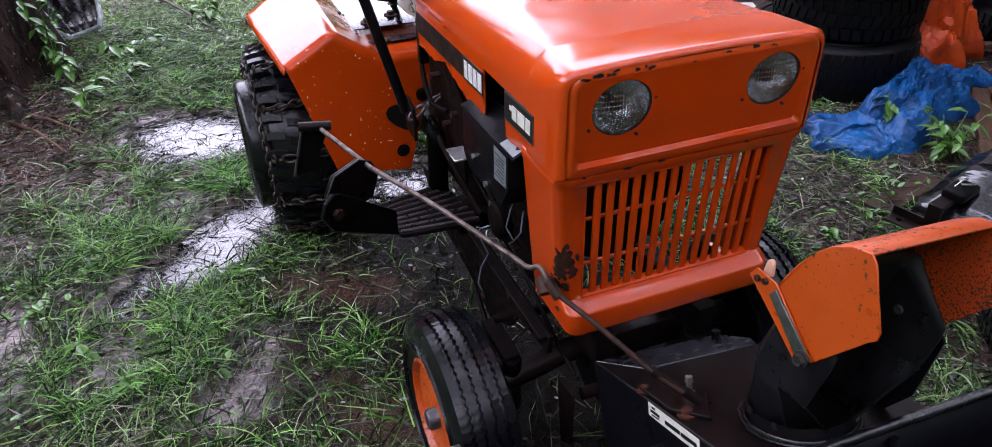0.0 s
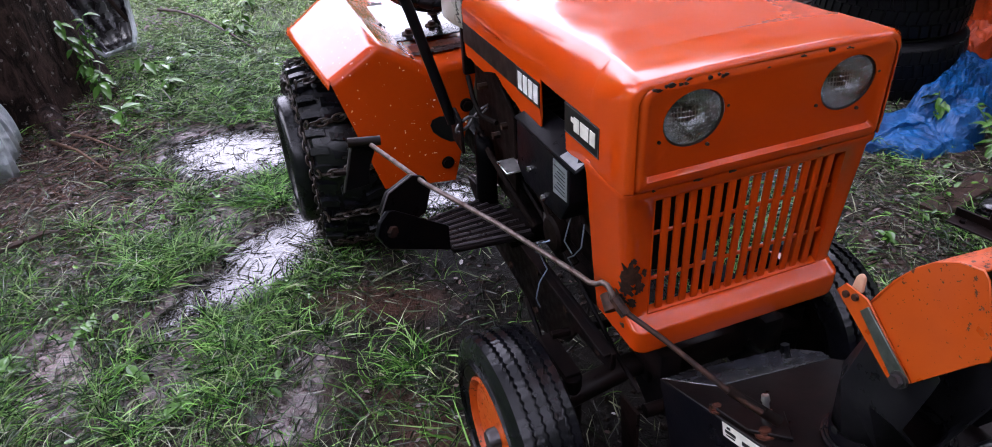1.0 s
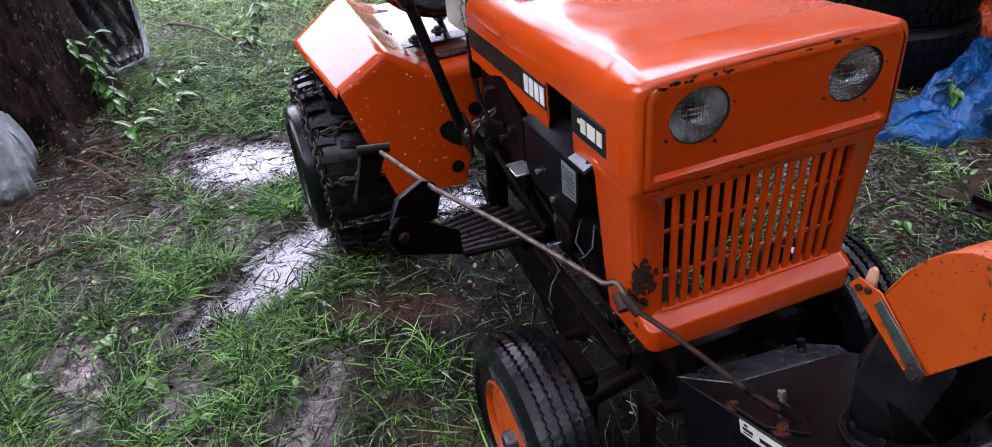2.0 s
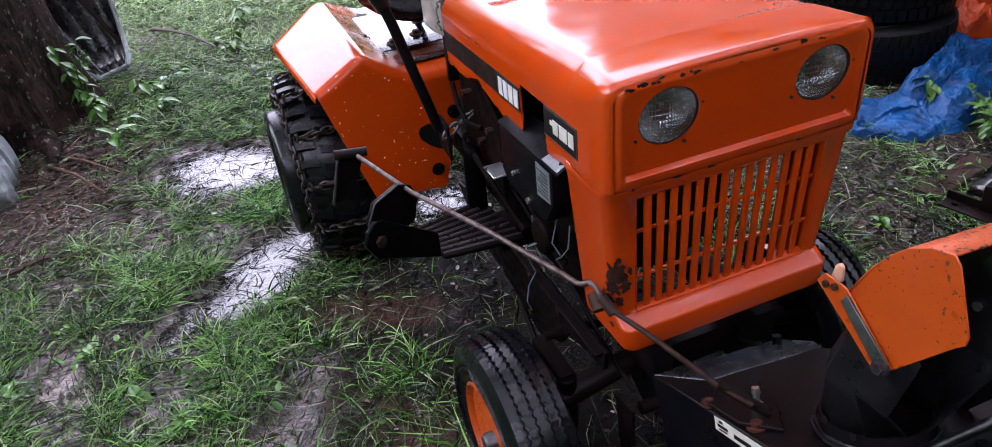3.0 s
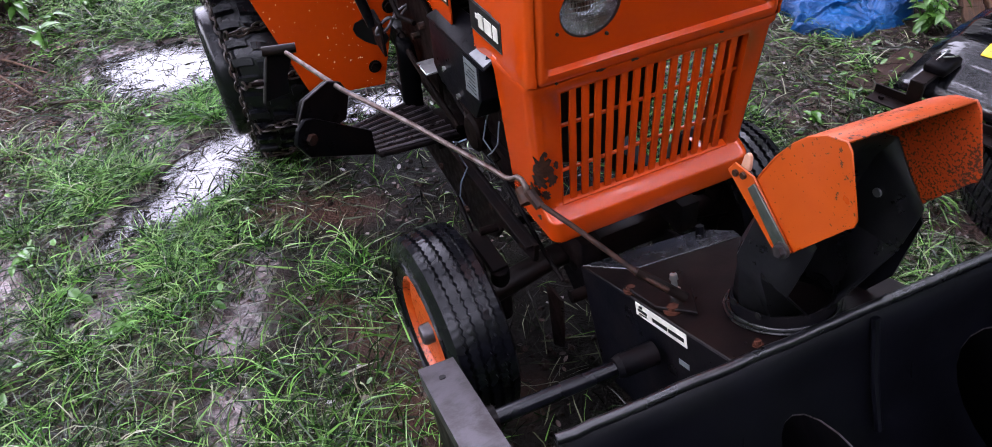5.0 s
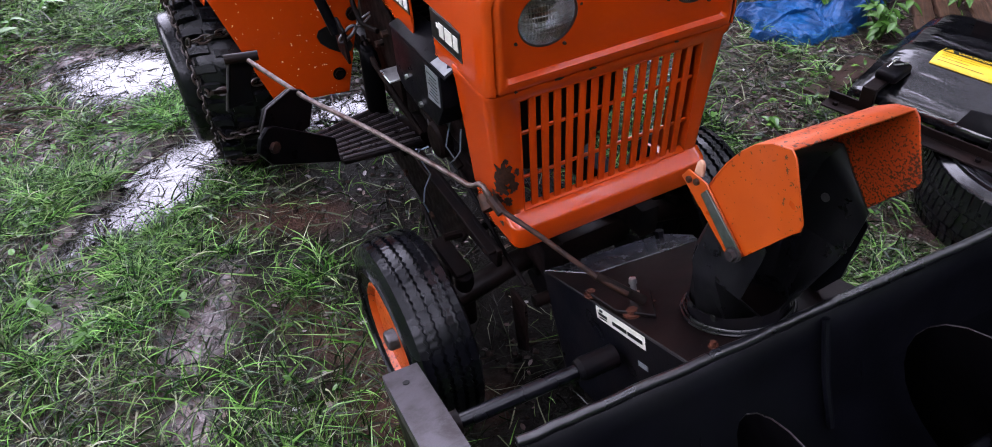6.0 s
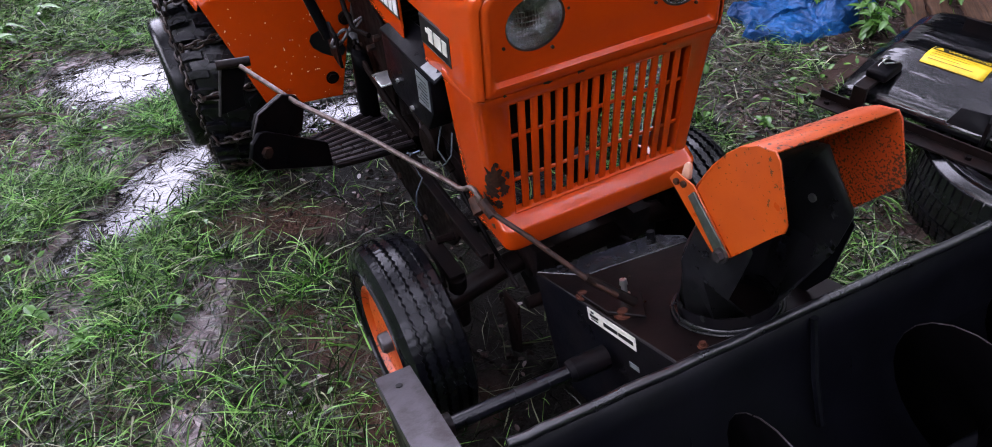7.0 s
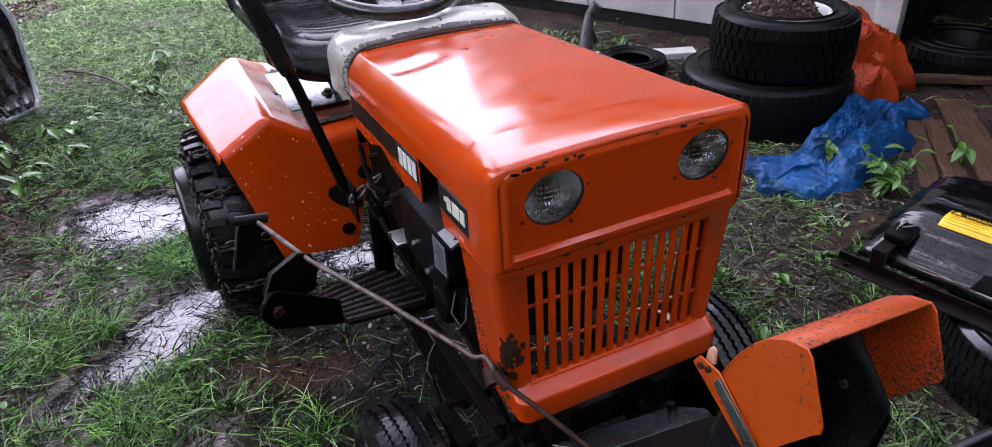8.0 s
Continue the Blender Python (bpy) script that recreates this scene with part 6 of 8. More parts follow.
    tube(bm, [eye + along * 0.046, eye + along * 0.066 - side * 0.009, eye + along * 0.09 - side * 0.002, tip + Vector((0.01, 0.02, -0.004))], 0.0030, 6)
    part("rubber_strap", bm, BOARD_STEEL, lever, "looped grey wire strap")
    bm = bm_new()
    rows = []
    for z, y, r in ((0.325, 0.655, 0.034), (0.40, 0.648, 0.034), (0.47, 0.642, 0.033), (0.525, 0.642, 0.032), (0.553, 0.652, 0.028), (0.562, 0.666, 0.018)):
        rows.append([(-0.232 - r * math.sin(radians(a)), y - r * math.cos(radians(a)), z) for a in range(-10, 191, 20)])
    loft(bm, rows)
    thick(part("lever_shroud", bm, SHADED_BLACK, lever, "curved dark shroud below the lever", smooth=60), 0.003)
    bm = bm_new()
    prism(bm, [(-0.278, 0.700, 0.50), (-0.278, 0.770, 0.51), (-0.278, 0.785, 0.575), (-0.278, 0.755, 0.600), (-0.278, 0.705, 0.585)], (0.008, 0, 0))
    part("lever_quadrant", bevel(bm, 0.002, 1), IRON, lever)

    # running board with ribs
    bm = bm_new()
    q = [Vector((-0.428, 0.615, 0.398)), Vector((-0.385, 0.475, 0.398)), Vector((-0.20, 0.455, 0.398)), Vector((-0.235, 0.66, 0.398))]
    prism(bm, q, (0, 0, -0.012))
    board = part("foot_board", bevel(bm, 0.002, 1), IRON, tractor, "worn steel running board with ribs")
    for k in range(8):
        f = (k + 0.4) / 8
        a, b = q[0].lerp(q[1], f), q[3].lerp(q[2], f)
        bm = bm_new()
        tube(bm, [a + Vector((0.004, 0, 0.0015)), b + Vector((0, 0, 0.0015))], 0.0034, 6)
        part("rib", bm, BOARD_STEEL, board)
    bm = bm_new()
    box(bm, (-0.24, 0.50, 0.34), (-0.10, 0.60, 0.388))
    part("board_bracket", bevel(bm, 0.003), IRON, board)

    # lift linkage beside the board
    link = thing_part("lift_linkage", tractor, "black plate linkage with a rusty control rod")
    nrm = Vector((0.09, -0.145, 0)).normalized() * 0.010
    bm = bm_new()
    prism(bm, [(-0.565, 0.349, 0.562), (-0.555, 0.354, 0.588), (-0.536, 0.366, 0.600), (-0.520, 0.376, 0.592), (-0.397, 0.453, 0.478), (-0.397, 0.452, 0.415), (-0.545, 0.360, 0.520)], -nrm)
    part("front_plate", bevel(bm, 0.0015, 1), BLACK, link)
    bm = bm_new()
    off = -nrm * 1.6
    prism(bm, [Vector(p) + off for p in ((-0.540, 0.366, 0.590), (-0.520, 0.378, 0.624), (-0.462, 0.413, 0.632), (-0.432, 0.430, 0.613), (-0.418, 0.438, 0.580), (-0.437, 0.428, 0.530), (-0.50, 0.39, 0.53))], -nrm)
    part("middle_plate", bevel(bm, 0.0015, 1), BLACK, link)
    bm = bm_new()
    c = Vector((-0.535, 0.366, 0.556))
    cyl(bm, c + nrm * 0.8, c - nrm * 2, 0.012, seg=6)
    part("bolt", bm, RUST, link)
    bm = bm_new()
    prism(bm, [(-0.548, 0.615, 0.634), (-0.497, 0.615, 0.628), (-0.502, 0.615, 0.60), (-0.518, 0.615, 0.565), (-0.522, 0.615, 0.525), (-0.580, 0.615, 0.520)], (0, 0.012, 0))
    part("rear_plate", bevel(bm, 0.0015, 1), BLACK, link)
    bm = bm_new()
    tube(bm, [(-0.549, 0.612, 0.632), (-0.565, 0.612, 0.576), (-0.581, 0.612, 0.521)], 0.0035, 6)
    part("worn_edge", bm, GREY_STEEL, link, "bare bright edge of a plate")
    bm = bm_new()
    tube(bm, [Vector(p) + off + nrm * 0.2 for p in ((-0.462, 0.413, 0.633), (-0.520, 0.378, 0.625), (-0.541, 0.366, 0.590), (-0.546, 0.362, 0.560))], 0.0022, 6)
    part("worn_edge", bm, GREY_STEEL, link, "bare bright edge of a plate")
    for a, b, r in (((-0.556, 0.612, 0.636), (-0.488, 0.603, 0.631), 0.0105), ((-0.60, 0.60, 0.578), (-0.560, 0.622, 0.560), 0.0055)):
        bm = bm_new()
        cyl(bm, a, b, r, seg=14)
        part("pivot_tube", bm, BLACK_RUSTY, link)
    bm = bm_new()
    tube(bm, [(-0.512, 0.585, 0.634), (-0.447, 0.417, 0.612), (-0.36, 0.257, 0.590), (-0.275, 0.100, 0.556), (-0.262, 0.075, 0.549), (-0.256, 0.062, 0.553), (-0.252, 0.048, 0.565), (-0.249, 0.036, 0.566), (-0.2465, 0.024, 0.556), (-0.2465, 0.022, 0.543)], 0.0050, 10)
    part("control_rod", bm, ROD, link, "rust-pitted steel rod with a hooked end")


build_chassis()


def build_wires():
    for pts, mat in (([(-0.225, 0.17, 0.60), (-0.235, 0.16, 0.56), (-0.24, 0.18, 0.53), (-0.235, 0.215, 0.50), (-0.22, 0.22, 0.47)], GREY_WIRE),
                     ([(-0.215, 0.22, 0.62), (-0.225, 0.23, 0.57), (-0.235, 0.23, 0.53), (-0.228, 0.21, 0.51)], GREY_WIRE),
                     ([(-0.305, 0.185, 0.575), (-0.312, 0.19, 0.555), (-0.30, 0.20, 0.54), (-0.285, 0.20, 0.50), (-0.295, 0.215, 0.46), (-0.30, 0.22, 0.42), (-0.29, 0.225, 0.39)], BLUE_WIRE),
                     ([(-0.315, 0.175, 0.585), (-0.300, 0.19, 0.570), (-0.290, 0.175, 0.582)], BLUE_WIRE)):
        bm = bm_new()
        tube(bm, pts, 0.0015, 6)
        part("loose_wire", bm, mat, tractor, "thin loose wire")


build_wires()


# ---- the snow blower carried on the tractor's nose, tilted up a little ----
BM = pose(0, -0.05, 0.36, -18, 0, -2.3)
blower = thing("snow_blower", (0, -0.05, 0.36), "black front-mounted snow blower with an orange chute hood", "snow blower", rot=(-18, 0, -2.3))


def world_part(name, bm, mat, parent, label="", smooth=40):
    """A part whose points are given in the world."""
    bm.transform(BM.inverted())
    return part(name, bm, mat, parent, label, smooth)


def build_blower():
    edge = lambda y: -0.150 + 0.036 * (0.052 - y) / 0.424
    # gear housing: top plate with a folded rear strip, side cheeks
    bm = bm_new()
    prism(bm, [(-0.150, 0.052, -0.004), (-0.114, -0.372, 0.0), (0.215, -0.372, 0.0), (0.215, -0.16, 0.0), (0.135, -0.055, 0.0), (-0.085, -0.035, 0.0)], (0, 0, -0.006))
    top = part("top_plate", bevel(bm, 0.0015, 1), TOP_BROWN, blower, "rust-browned black top plate")
    bm = bm_new()
    prism(bm, [(-0.085, -0.034, 0.001), (0.135, -0.054, 0.001), (0.150, -0.015, -0.008), (0.110, 0.040, -0.012), (0.0, 0.050, -0.012), (-0.148, 0.054, -0.006)], (0, 0, -0.005))
    part("rear_strip", bevel(bm, 0.0012, 1), STRIP_SHEEN, top, "black folded strip with its wet sheen in the colour")
    bm = bm_new()
    prism(bm, [(-0.152, 0.052, -0.006), (-0.116, -0.374, -0.002), (-0.116, -0.372, -0.27), (-0.149, 0.02, -0.24)], (0.005, 0, 0))
    cheek = part("side_cheek", bevel(bm, 0.0015, 1), GREEN_BLACK, blower, "black side plate with a paper label")
    bm = bm_new()
    prism(bm, [(0.212, -0.16, -0.006), (0.212, -0.374, -0.002), (0.212, -0.372, -0.27), (0.212, -0.12, -0.24)], (0.005, 0, 0))
    part("side_cheek", bevel(bm, 0.0015, 1), GREEN_BLACK, blower)
    bm = bm_new()
    prism(bm, [(-0.150, 0.050, -0.010), (0.110, 0.040, -0.016), (0.110, 0.02, -0.22), (-0.150, 0.02, -0.24)], (0, 0.004, 0))
    part("rear_plate", bm, BLACK, blower)
    # paper label with unreadable print
    bm = bm_new()
    prism(bm, [(edge(y) - 0.0036, y, z) for y, z in ((-0.128, -0.003), (-0.262, -0.004), (-0.262, -0.030), (-0.128, -0.028))], (0.001, 0, 0))
    label = part("paper_label", bm, DECAL_CREAM, cheek, "pale paper label with black bars", smooth=0)
    for y0, y1, z0, z1 in ((-0.140, -0.148, -0.006, -0.010), (-0.136, -0.160, -0.013, -0.018), (-0.138, -0.158, -0.021, -0.023), (-0.176, -0.214, -0.014, -0.021), (-0.218, -0.256, -0.014, -0.021)):
        bm = bm_new()
        prism(bm, [(edge(y) - 0.0050, y, z) for y, z in ((y0, z0), (y1, z0), (y1, z1), (y0, z1))], (0.001, 0, 0))
        part("print_bar", bm, INK, label, smooth=0)
    bm = bm_new()
    prism(bm, [(edge(y) - 0.0036, y, z) for y, z in ((-0.237, -0.062), (-0.262, -0.062), (-0.262, -0.072), (-0.237, -0.072))], (0.0012, 0, 0))
    part("small_tag", bm, DECAL_GREY, cheek, "small pale tag", smooth=0)
    # stud bracket on the top plate
    bm = bm_new()
    prism(bm, [(-0.135, -0.085, 0.001), (-0.128, -0.18, 0.001), (-0.085, -0.235, 0.001), (-0.048, -0.165, 0.001)], (0, 0, 0.007))
    br = part("stud_plate", bevel(bm, 0.0015, 1), TOP_BROWN, top, "rusty corner plate")
    bm = bm_new()
    cyl(bm, (-0.079, -0.162, 0.005), (-0.079, -0.162, 0.016), 0.010, seg=6)
    cyl(bm, (-0.079, -0.162, 0.014), (-0.079, -0.162, 0.036), 0.0055, seg=12)
    cyl(bm, (-0.079, -0.162, 0.034), (-0.079, -0.162, 0.044), 0.0075, 0.006, seg=12)
    part("stud", bm, ZINC, br, "bright stud with a nut")
    for x, y, r in ((-0.106, -0.196, 0.011), (-0.128, -0.098, 0.009), (-0.062, -0.352, 0.0055)):
        bm = bm_new()
        cyl(bm, (x, y, 0.0), (x, y, 0.009), r, r * 0.95, seg=6)
        cyl(bm, (x, y, -0.001), (x, y, 0.003), r * 1.5, seg=14)
        part("bolt", bm, RUST_RED, top, "red-rusted bolt")
    bm = bm_new()
    cyl(bm, (0.100, 0.026, -0.012), (0.100, 0.026, 0.004), 0.009, seg=6)
    part("bolt", bm, BLACK, top)

    # auger housing: back wall rolled into a lip, curved floor, end plates
    x0, x1 = -0.405, 0.665
    prof = [(-0.376, 0.006), (-0.372, -0.06), (-0.368, -0.16), (-0.376, -0.24), (-0.41, -0.31), (-0.47, -0.355), (-0.56, -0.375), (-0.68, -0.378)]
    bm = bm_new()
    loft(bm, [[(x, y, z) for y, z in prof] for x in (x0, 0.0, x1)])
    housing = part("auger_housing", bm, BLACK_MATTE, blower, "black auger housing, wet inside", smooth=60)
    thick(housing, 0.004)
    bm = bm_new()
    rng = random.Random(2)
    tube(bm, [(x0 + (x1 - x0) * k / 40, -0.378 + rng.uniform(-0.0008, 0.0008), 0.006 + rng.uniform(-0.001, 0.001)) for k in range(41)], 0.0085, 10)
    part("rolled_lip", bm, PLASTIC, housing, "rolled black top lip, nicked at one end")
    for x in (x0 - 0.004, x1):
        bm = bm_new()
        prism(bm, [(x, -0.365, -0.012), (x, -0.36, -0.26), (x, -0.41, -0.36), (x, -0.60, -0.385), (x, -0.76, -0.38), (x, -0.80, -0.28), (x, -0.74, -0.12), (x, -0.60, -0.03), (x, -0.45, -0.005)], (0.005, 0, 0))
        part("end_plate", bevel(bm, 0.001, 1), BLACK_MATTE, housing)
    bm = bm_new()
    prism(bm, [(-0.452, -0.318, -0.034), (-0.409, -0.366, -0.016), (-0.409, -0.366, -0.30), (-0.452, -0.318, -0.30)], (0.003, 0.003, 0))
    part("end_gusset", bm, BLACK_MATTE, housing)
    # discharge opening frame behind the auger
    bm = bm_new()
    tube(bm, [(0.125, -0.385, -0.01), (0.122, -0.388, -0.12), (0.128, -0.392, -0.22)], 0.007, 8)
    part("weld_seam", bm, BLACK_MATTE, housing)

    # auger: shaft with two opposed helical flights
    auger = thing_part("auger", blower, "black twin-flight auger with bare worn edges")
    ay, az = -0.585, -0.19
    bm = bm_new()
    cyl(bm, (x0, ay, az), (x1, ay, az), 0.024, seg=18)
    part("shaft", bm, BLACK_MATTE, auger)
    mid = 0.5 * (x0 + x1)
    for s, xa in ((1, x0 + 0.03), (-1, x1 - 0.03)):
        for ph in (math.pi * 0.9,):
            bm = bm_new()
            inner, outer, rim = [], [], []
            n = 60
            for k in range(n + 1):
                f = k / n
                x = xa + (mid - xa) * 0.92 * f
                t = ph - s * f * 2 * math.pi * 2.1
                inner.append((x, ay + 0.022 * math.cos(t), az + 0.022 * math.sin(t)))
                outer.append((x, ay + 0.192 * math.cos(t), az + 0.192 * math.sin(t)))
                rim.append(Vector((x, ay + 0.1925 * math.cos(t), az + 0.1925 * math.sin(t))))
            loft(bm, [inner, outer])
            fl = part("flight", bm, SHADED_BLACK, auger, smooth=60)
            thick(fl, 0.004, 0.0)
            bm = bm_new()
            tube(bm, rim, 0.0012, 5)
            part("worn_edge", bm, BOARD_STEEL, fl)

    # side drive case with a grey cover, and the shaft to the gear housing
    case = thing_part("drive_case", blower, "black chain case under a worn grey cover")
    bm = bm_new()
    prism(bm, [(-0.512, -0.050, -0.040), (-0.512, -0.322, -0.034), (-0.512, -0.40, -0.10), (-0.512, -0.46, -0.30), (-0.512, -0.30, -0.36), (-0.512, -0.080, -0.30)], (0.056, 0, 0))
    part("case_body", bevel(bm, 0.003), BLACK, case)
    bm = bm_new()
    prism(bm, [(-0.516, -0.044, -0.037), (-0.516, -0.324, -0.031), (-0.452, -0.324, -0.031), (-0.452, -0.044, -0.037)], (0, 0, 0.004))
    prism(bm, [(-0.516, -0.044, -0.037), (-0.516, -0.324, -0.031), (-0.516, -0.324, -0.060), (-0.516, -0.044, -0.066)], (0.003, 0, 0))
    cover = part("case_cover", bm, GREY_STEEL, case, "bare grey steel cover strip")
    for y in (-0.092, -0.262):
        bm = bm_new()
        cyl(bm, (-0.486, y, -0.0335), (-0.486, y, -0.0305), 0.006, seg=14)
        part("bolt_hole", bm, INK, cover)
    bm = bm_new()
    cyl(bm, (-0.456, -0.195, -0.068), (-0.215, -0.195, -0.066), 0.0135, seg=18)
    sh = part("drive_shaft", bm, RUBBER, blower, "black round drive shaft")
    bm = bm_new()
    cyl(bm, (-0.215, -0.195, -0.066), (-0.150, -0.195, -0.066), 0.021, seg=20)
    cyl(bm, (-0.224, -0.195, -0.066), (-0.214, -0.195, -0.066), 0.017, 0.0205, seg=20)
    part("shaft_collar", bm, BLACK, sh)
    bm = bm_new()
    cyl(bm, (-0.452, -0.195, -0.068), (-0.436, -0.195, -0.068), 0.021, seg=18)
    part("shaft_flange", bm, BLACK_RUSTY, sh)

    # hitch arms back to the tractor
    for x in (-0.115, 0.115):
        bm = bm_new()
        prism(bm, [(x, 0.03, -0.05), (x, 0.03, -0.11), (x, 0.19, -0.15), (x, 0.24, -0.10), (x, 0.19, -0.06)], (0.012 if x < 0 else -0.012, 0, 0))
        part("hitch_arm", bevel(bm, 0.002, 1), BLACK, blower)
    bm = bm_new()
    tube(bm, [(-0.16, 0.11, -0.10), (0.16, 0.11, -0.10)], 0.014, 12)
    part("hitch_bar", bm, BLACK_RUSTY, blower)
    bm = bm_new()
    prism(bm, [(-0.20, 0.06, -0.07), (-0.20, 0.10, -0.20), (-0.20, 0.15, -0.22), (-0.20, 0.13, -0.06)], (0.006, 0, 0))
    part("skid_brace", bm, BLACK_RUSTY, blower)
    bm = bm_new()
    box(bm, (0.145, 0.165, -0.185), (0.178, 0.172, -0.160))
    part("white_clip", bm, DECAL_WHITE, blower, "small white clip", smooth=0)

    # rod from the tractor's hook to the plate, with a rusty coupling
    bm = bm_new()
    tube(bm, [(-0.250, 0.045, 0.535), (-0.2455, 0.018, 0.540), (-0.205, -0.075, 0.520), (-0.157, -0.188, 0.489), (-0.120, -0.222, 0.462)], 0.0047, 10)
    rod = world_part("tilt_rod", bm, RUST, blower, "rust-pitted rod to the gear housing")
    bm = bm_new()
    tube(bm, [(-0.158, -0.184, 0.491), (-0.092, -0.232, 0.440)], [0.0080, 0.0095], 12)
    world_part("rod_sleeve", bm, BLACK_RUSTY, rod)
    bm = bm_new()
    tube(bm, [(-0.247, 0.040, 0.545), (-0.250, 0.015, 0.528)], 0.013, 10)
    tube(bm, [(-0.243, 0.022, 0.547), (-0.236, -0.006, 0.530)], 0.010, 8)
    world_part("coupling", bm, RUST, rod, "flaking rusty coupling")


build_blower()


def build_chute():
    chute = thing_part("chute", blower, "black chute tube with a hinged orange hood")
    # base ring on the plate
    bm = bm_new()
    c = Vector((0.034, -0.290, 0.004))
    lathe(bm, [(0.076, 0.0), (0.090, 0.0), (0.0912, 0.0022), (0.0900, 0.0045), (0.0868, 0.0048), (0.0862, 0.0075), (0.0848, 0.0092), (0.0825, 0.0092), (0.0815, 0.0062), (0.076, 0.0060)], Matrix.Translation(c), 56, closed=True)
    part("base_ring", bm, RIM_BLACK, chute, "black turned base ring")
    bm = bm_new()
    lathe(bm, [(0.079, 0.0), (0.079, 0.016), (0.078, 0.024), (0.074, 0.024), (0.074, 0.0)], Matrix.Translation(c), 48, closed=True)
    part("chute_collar", bm, GREEN_BLACK, chute, "black round collar below the chute", smooth=50)
    bm = bm_new()
    low = []
    for k in range(9):
        t = radians(262 - 344 * k / 8)
        low.append(BM @ (c + Vector((0.076 * math.cos(t), 0.076 * math.sin(t), 0.012))))
    mid = [(-0.055, -0.393, 0.57), (-0.056, -0.34, 0.565), (-0.052, -0.285, 0.56), (-0.02, -0.255, 0.555), (0.045, -0.245, 0.555), (0.11, -0.255, 0.555), (0.143, -0.285, 0.56), (0.146, -0.34, 0.565), (0.145, -0.398, 0.57)]
    up = [(-0.055, -0.412, 0.66), (-0.056, -0.36, 0.675), (-0.054, -0.318, 0.695), (-0.03, -0.306, 0.705), (0.045, -0.304, 0.705), (0.12, -0.306, 0.700), (0.144, -0.318, 0.695), (0.146, -0.36, 0.672), (0.145, -0.41, 0.64)]
    brow = [(-0.055, -0.415, 0.68), (-0.056, -0.375, 0.71), (-0.054, -0.342, 0.745), (-0.03, -0.334, 0.755), (0.045, -0.333, 0.755), (0.12, -0.334, 0.748), (0.143, -0.342, 0.738), (0.1445, -0.372, 0.70), (0.1445, -0.412, 0.66)]
    loft(bm, [low, mid, up, brow])
    thick(world_part("chute_tube", bm, CHUTE_BLACK, chute, "black bent-steel chute", smooth=30), 0.003)
    bm = bm_new()
    prism(bm, [(0.146, -0.33, 0.445), (0.146, -0.365, 0.452), (0.147, -0.402, 0.52), (0.147, -0.415, 0.635), (0.147, -0.36, 0.70), (0.147, -0.32, 0.66)], (0.003, 0, 0))
    world_part("right_wing", bm, BLACK_MATTE, chute)
    for x, y, z in ((0.1445, -0.368, 0.523), (0.1445, -0.340, 0.640)):
        bm = bm_new()
        cyl(bm, (x, y, z), (x - 0.006, y, z), 0.007, seg=10)
        world_part("rivet", bm, ZINC, chute)
    for y, z in ((-0.352, 0.492), (-0.300, 0.475)):
        bm = bm_new()
        cyl(bm, (-0.056, y, z), (-0.0535, y, z), 0.006, seg=10)
        world_part("hole_plug", bm, INK, chute)

    # hood: two cheeks joined by a curved top
    arc = [(-0.300, 0.715), (-0.313, 0.745), (-0.328, 0.776), (-0.346, 0.803), (-0.366, 0.825), (-0.392, 0.842), (-0.421, 0.850)]
    cheek = arc + [(-0.430, 0.842), (-0.462, 0.765), (-0.461, 0.752), (-0.452, 0.742), (-0.386, 0.650), (-0.372, 0.648)]
    hoodc = thing_part("chute_hood", chute, "orange chute hood speckled with rust")
    drop = lambda x: -0.014 * (x + 0.06) / 0.21
    bm = bm_new()
    prism(bm, [(-0.060, y, z) for y, z in cheek], (0.003, 0, 0))
    world_part("near_cheek", bevel(bm, 0.001, 1, 60), ORANGE_WORN, hoodc)
    bm = bm_new()
    prism(bm, [(0.150, y, z + drop(0.15)) for y, z in cheek], (-0.003, 0, 0))
    world_part("far_cheek", bevel(bm, 0.001, 1, 60), ORANGE_INNER, hoodc, "rust-speckled cheek seen from inside")
    bm = bm_new()
    rows = []
    for x, inset in ((-0.060, 0.006), (-0.0585, 0.002), (-0.054, 0.0), (0.045, 0.0), (0.144, 0.0), (0.1485, 0.002), (0.150, 0.006)):
        rows.append([(x, y + inset * 0.6, z - inset + drop(x)) for y, z in arc])
    loft(bm, rows)
    thick(world_part("top_band", bm, ORANGE_WORN, hoodc, smooth=50), 0.003)
    # hinge tab, link strip, bolt and handle
    bm = bm_new()
    prism(bm, [(-0.0645, -0.250, 0.703), (-0.0645, -0.262, 0.722), (-0.0645, -0.300, 0.722), (-0.0645, -0.388, 0.655), (-0.0645, -0.378, 0.636), (-0.0645, -0.362, 0.634)], (0.003, 0, 0))
    tab = world_part("hinge_tab", bevel(bm, 0.0008, 1), ORANGE_WORN, hoodc, "orange hinge tab")
    bm = bm_new()
    prism(bm, [(-0.0685, -0.296, 0.702), (-0.0685, -0.306, 0.716), (-0.0685, -0.385, 0.662), (-0.0685, -0.384, 0.646), (-0.0685, -0.372, 0.640)], (0.003, 0, 0))
    world_part("link_strip", bevel(bm, 0.0008, 1), STRIP_GREEN, tab, "grey-green steel link strip")
    bm = bm_new()
    cyl(bm, (-0.066, -0.3765, 0.653), (-0.078, -0.3765, 0.653), 0.0088, seg=6)
    cyl(bm, (-0.066, -0.3765, 0.653), (-0.071, -0.3765, 0.653), 0.012, seg=16)
    world_part("bolt", bm, GREY_STEEL, tab)
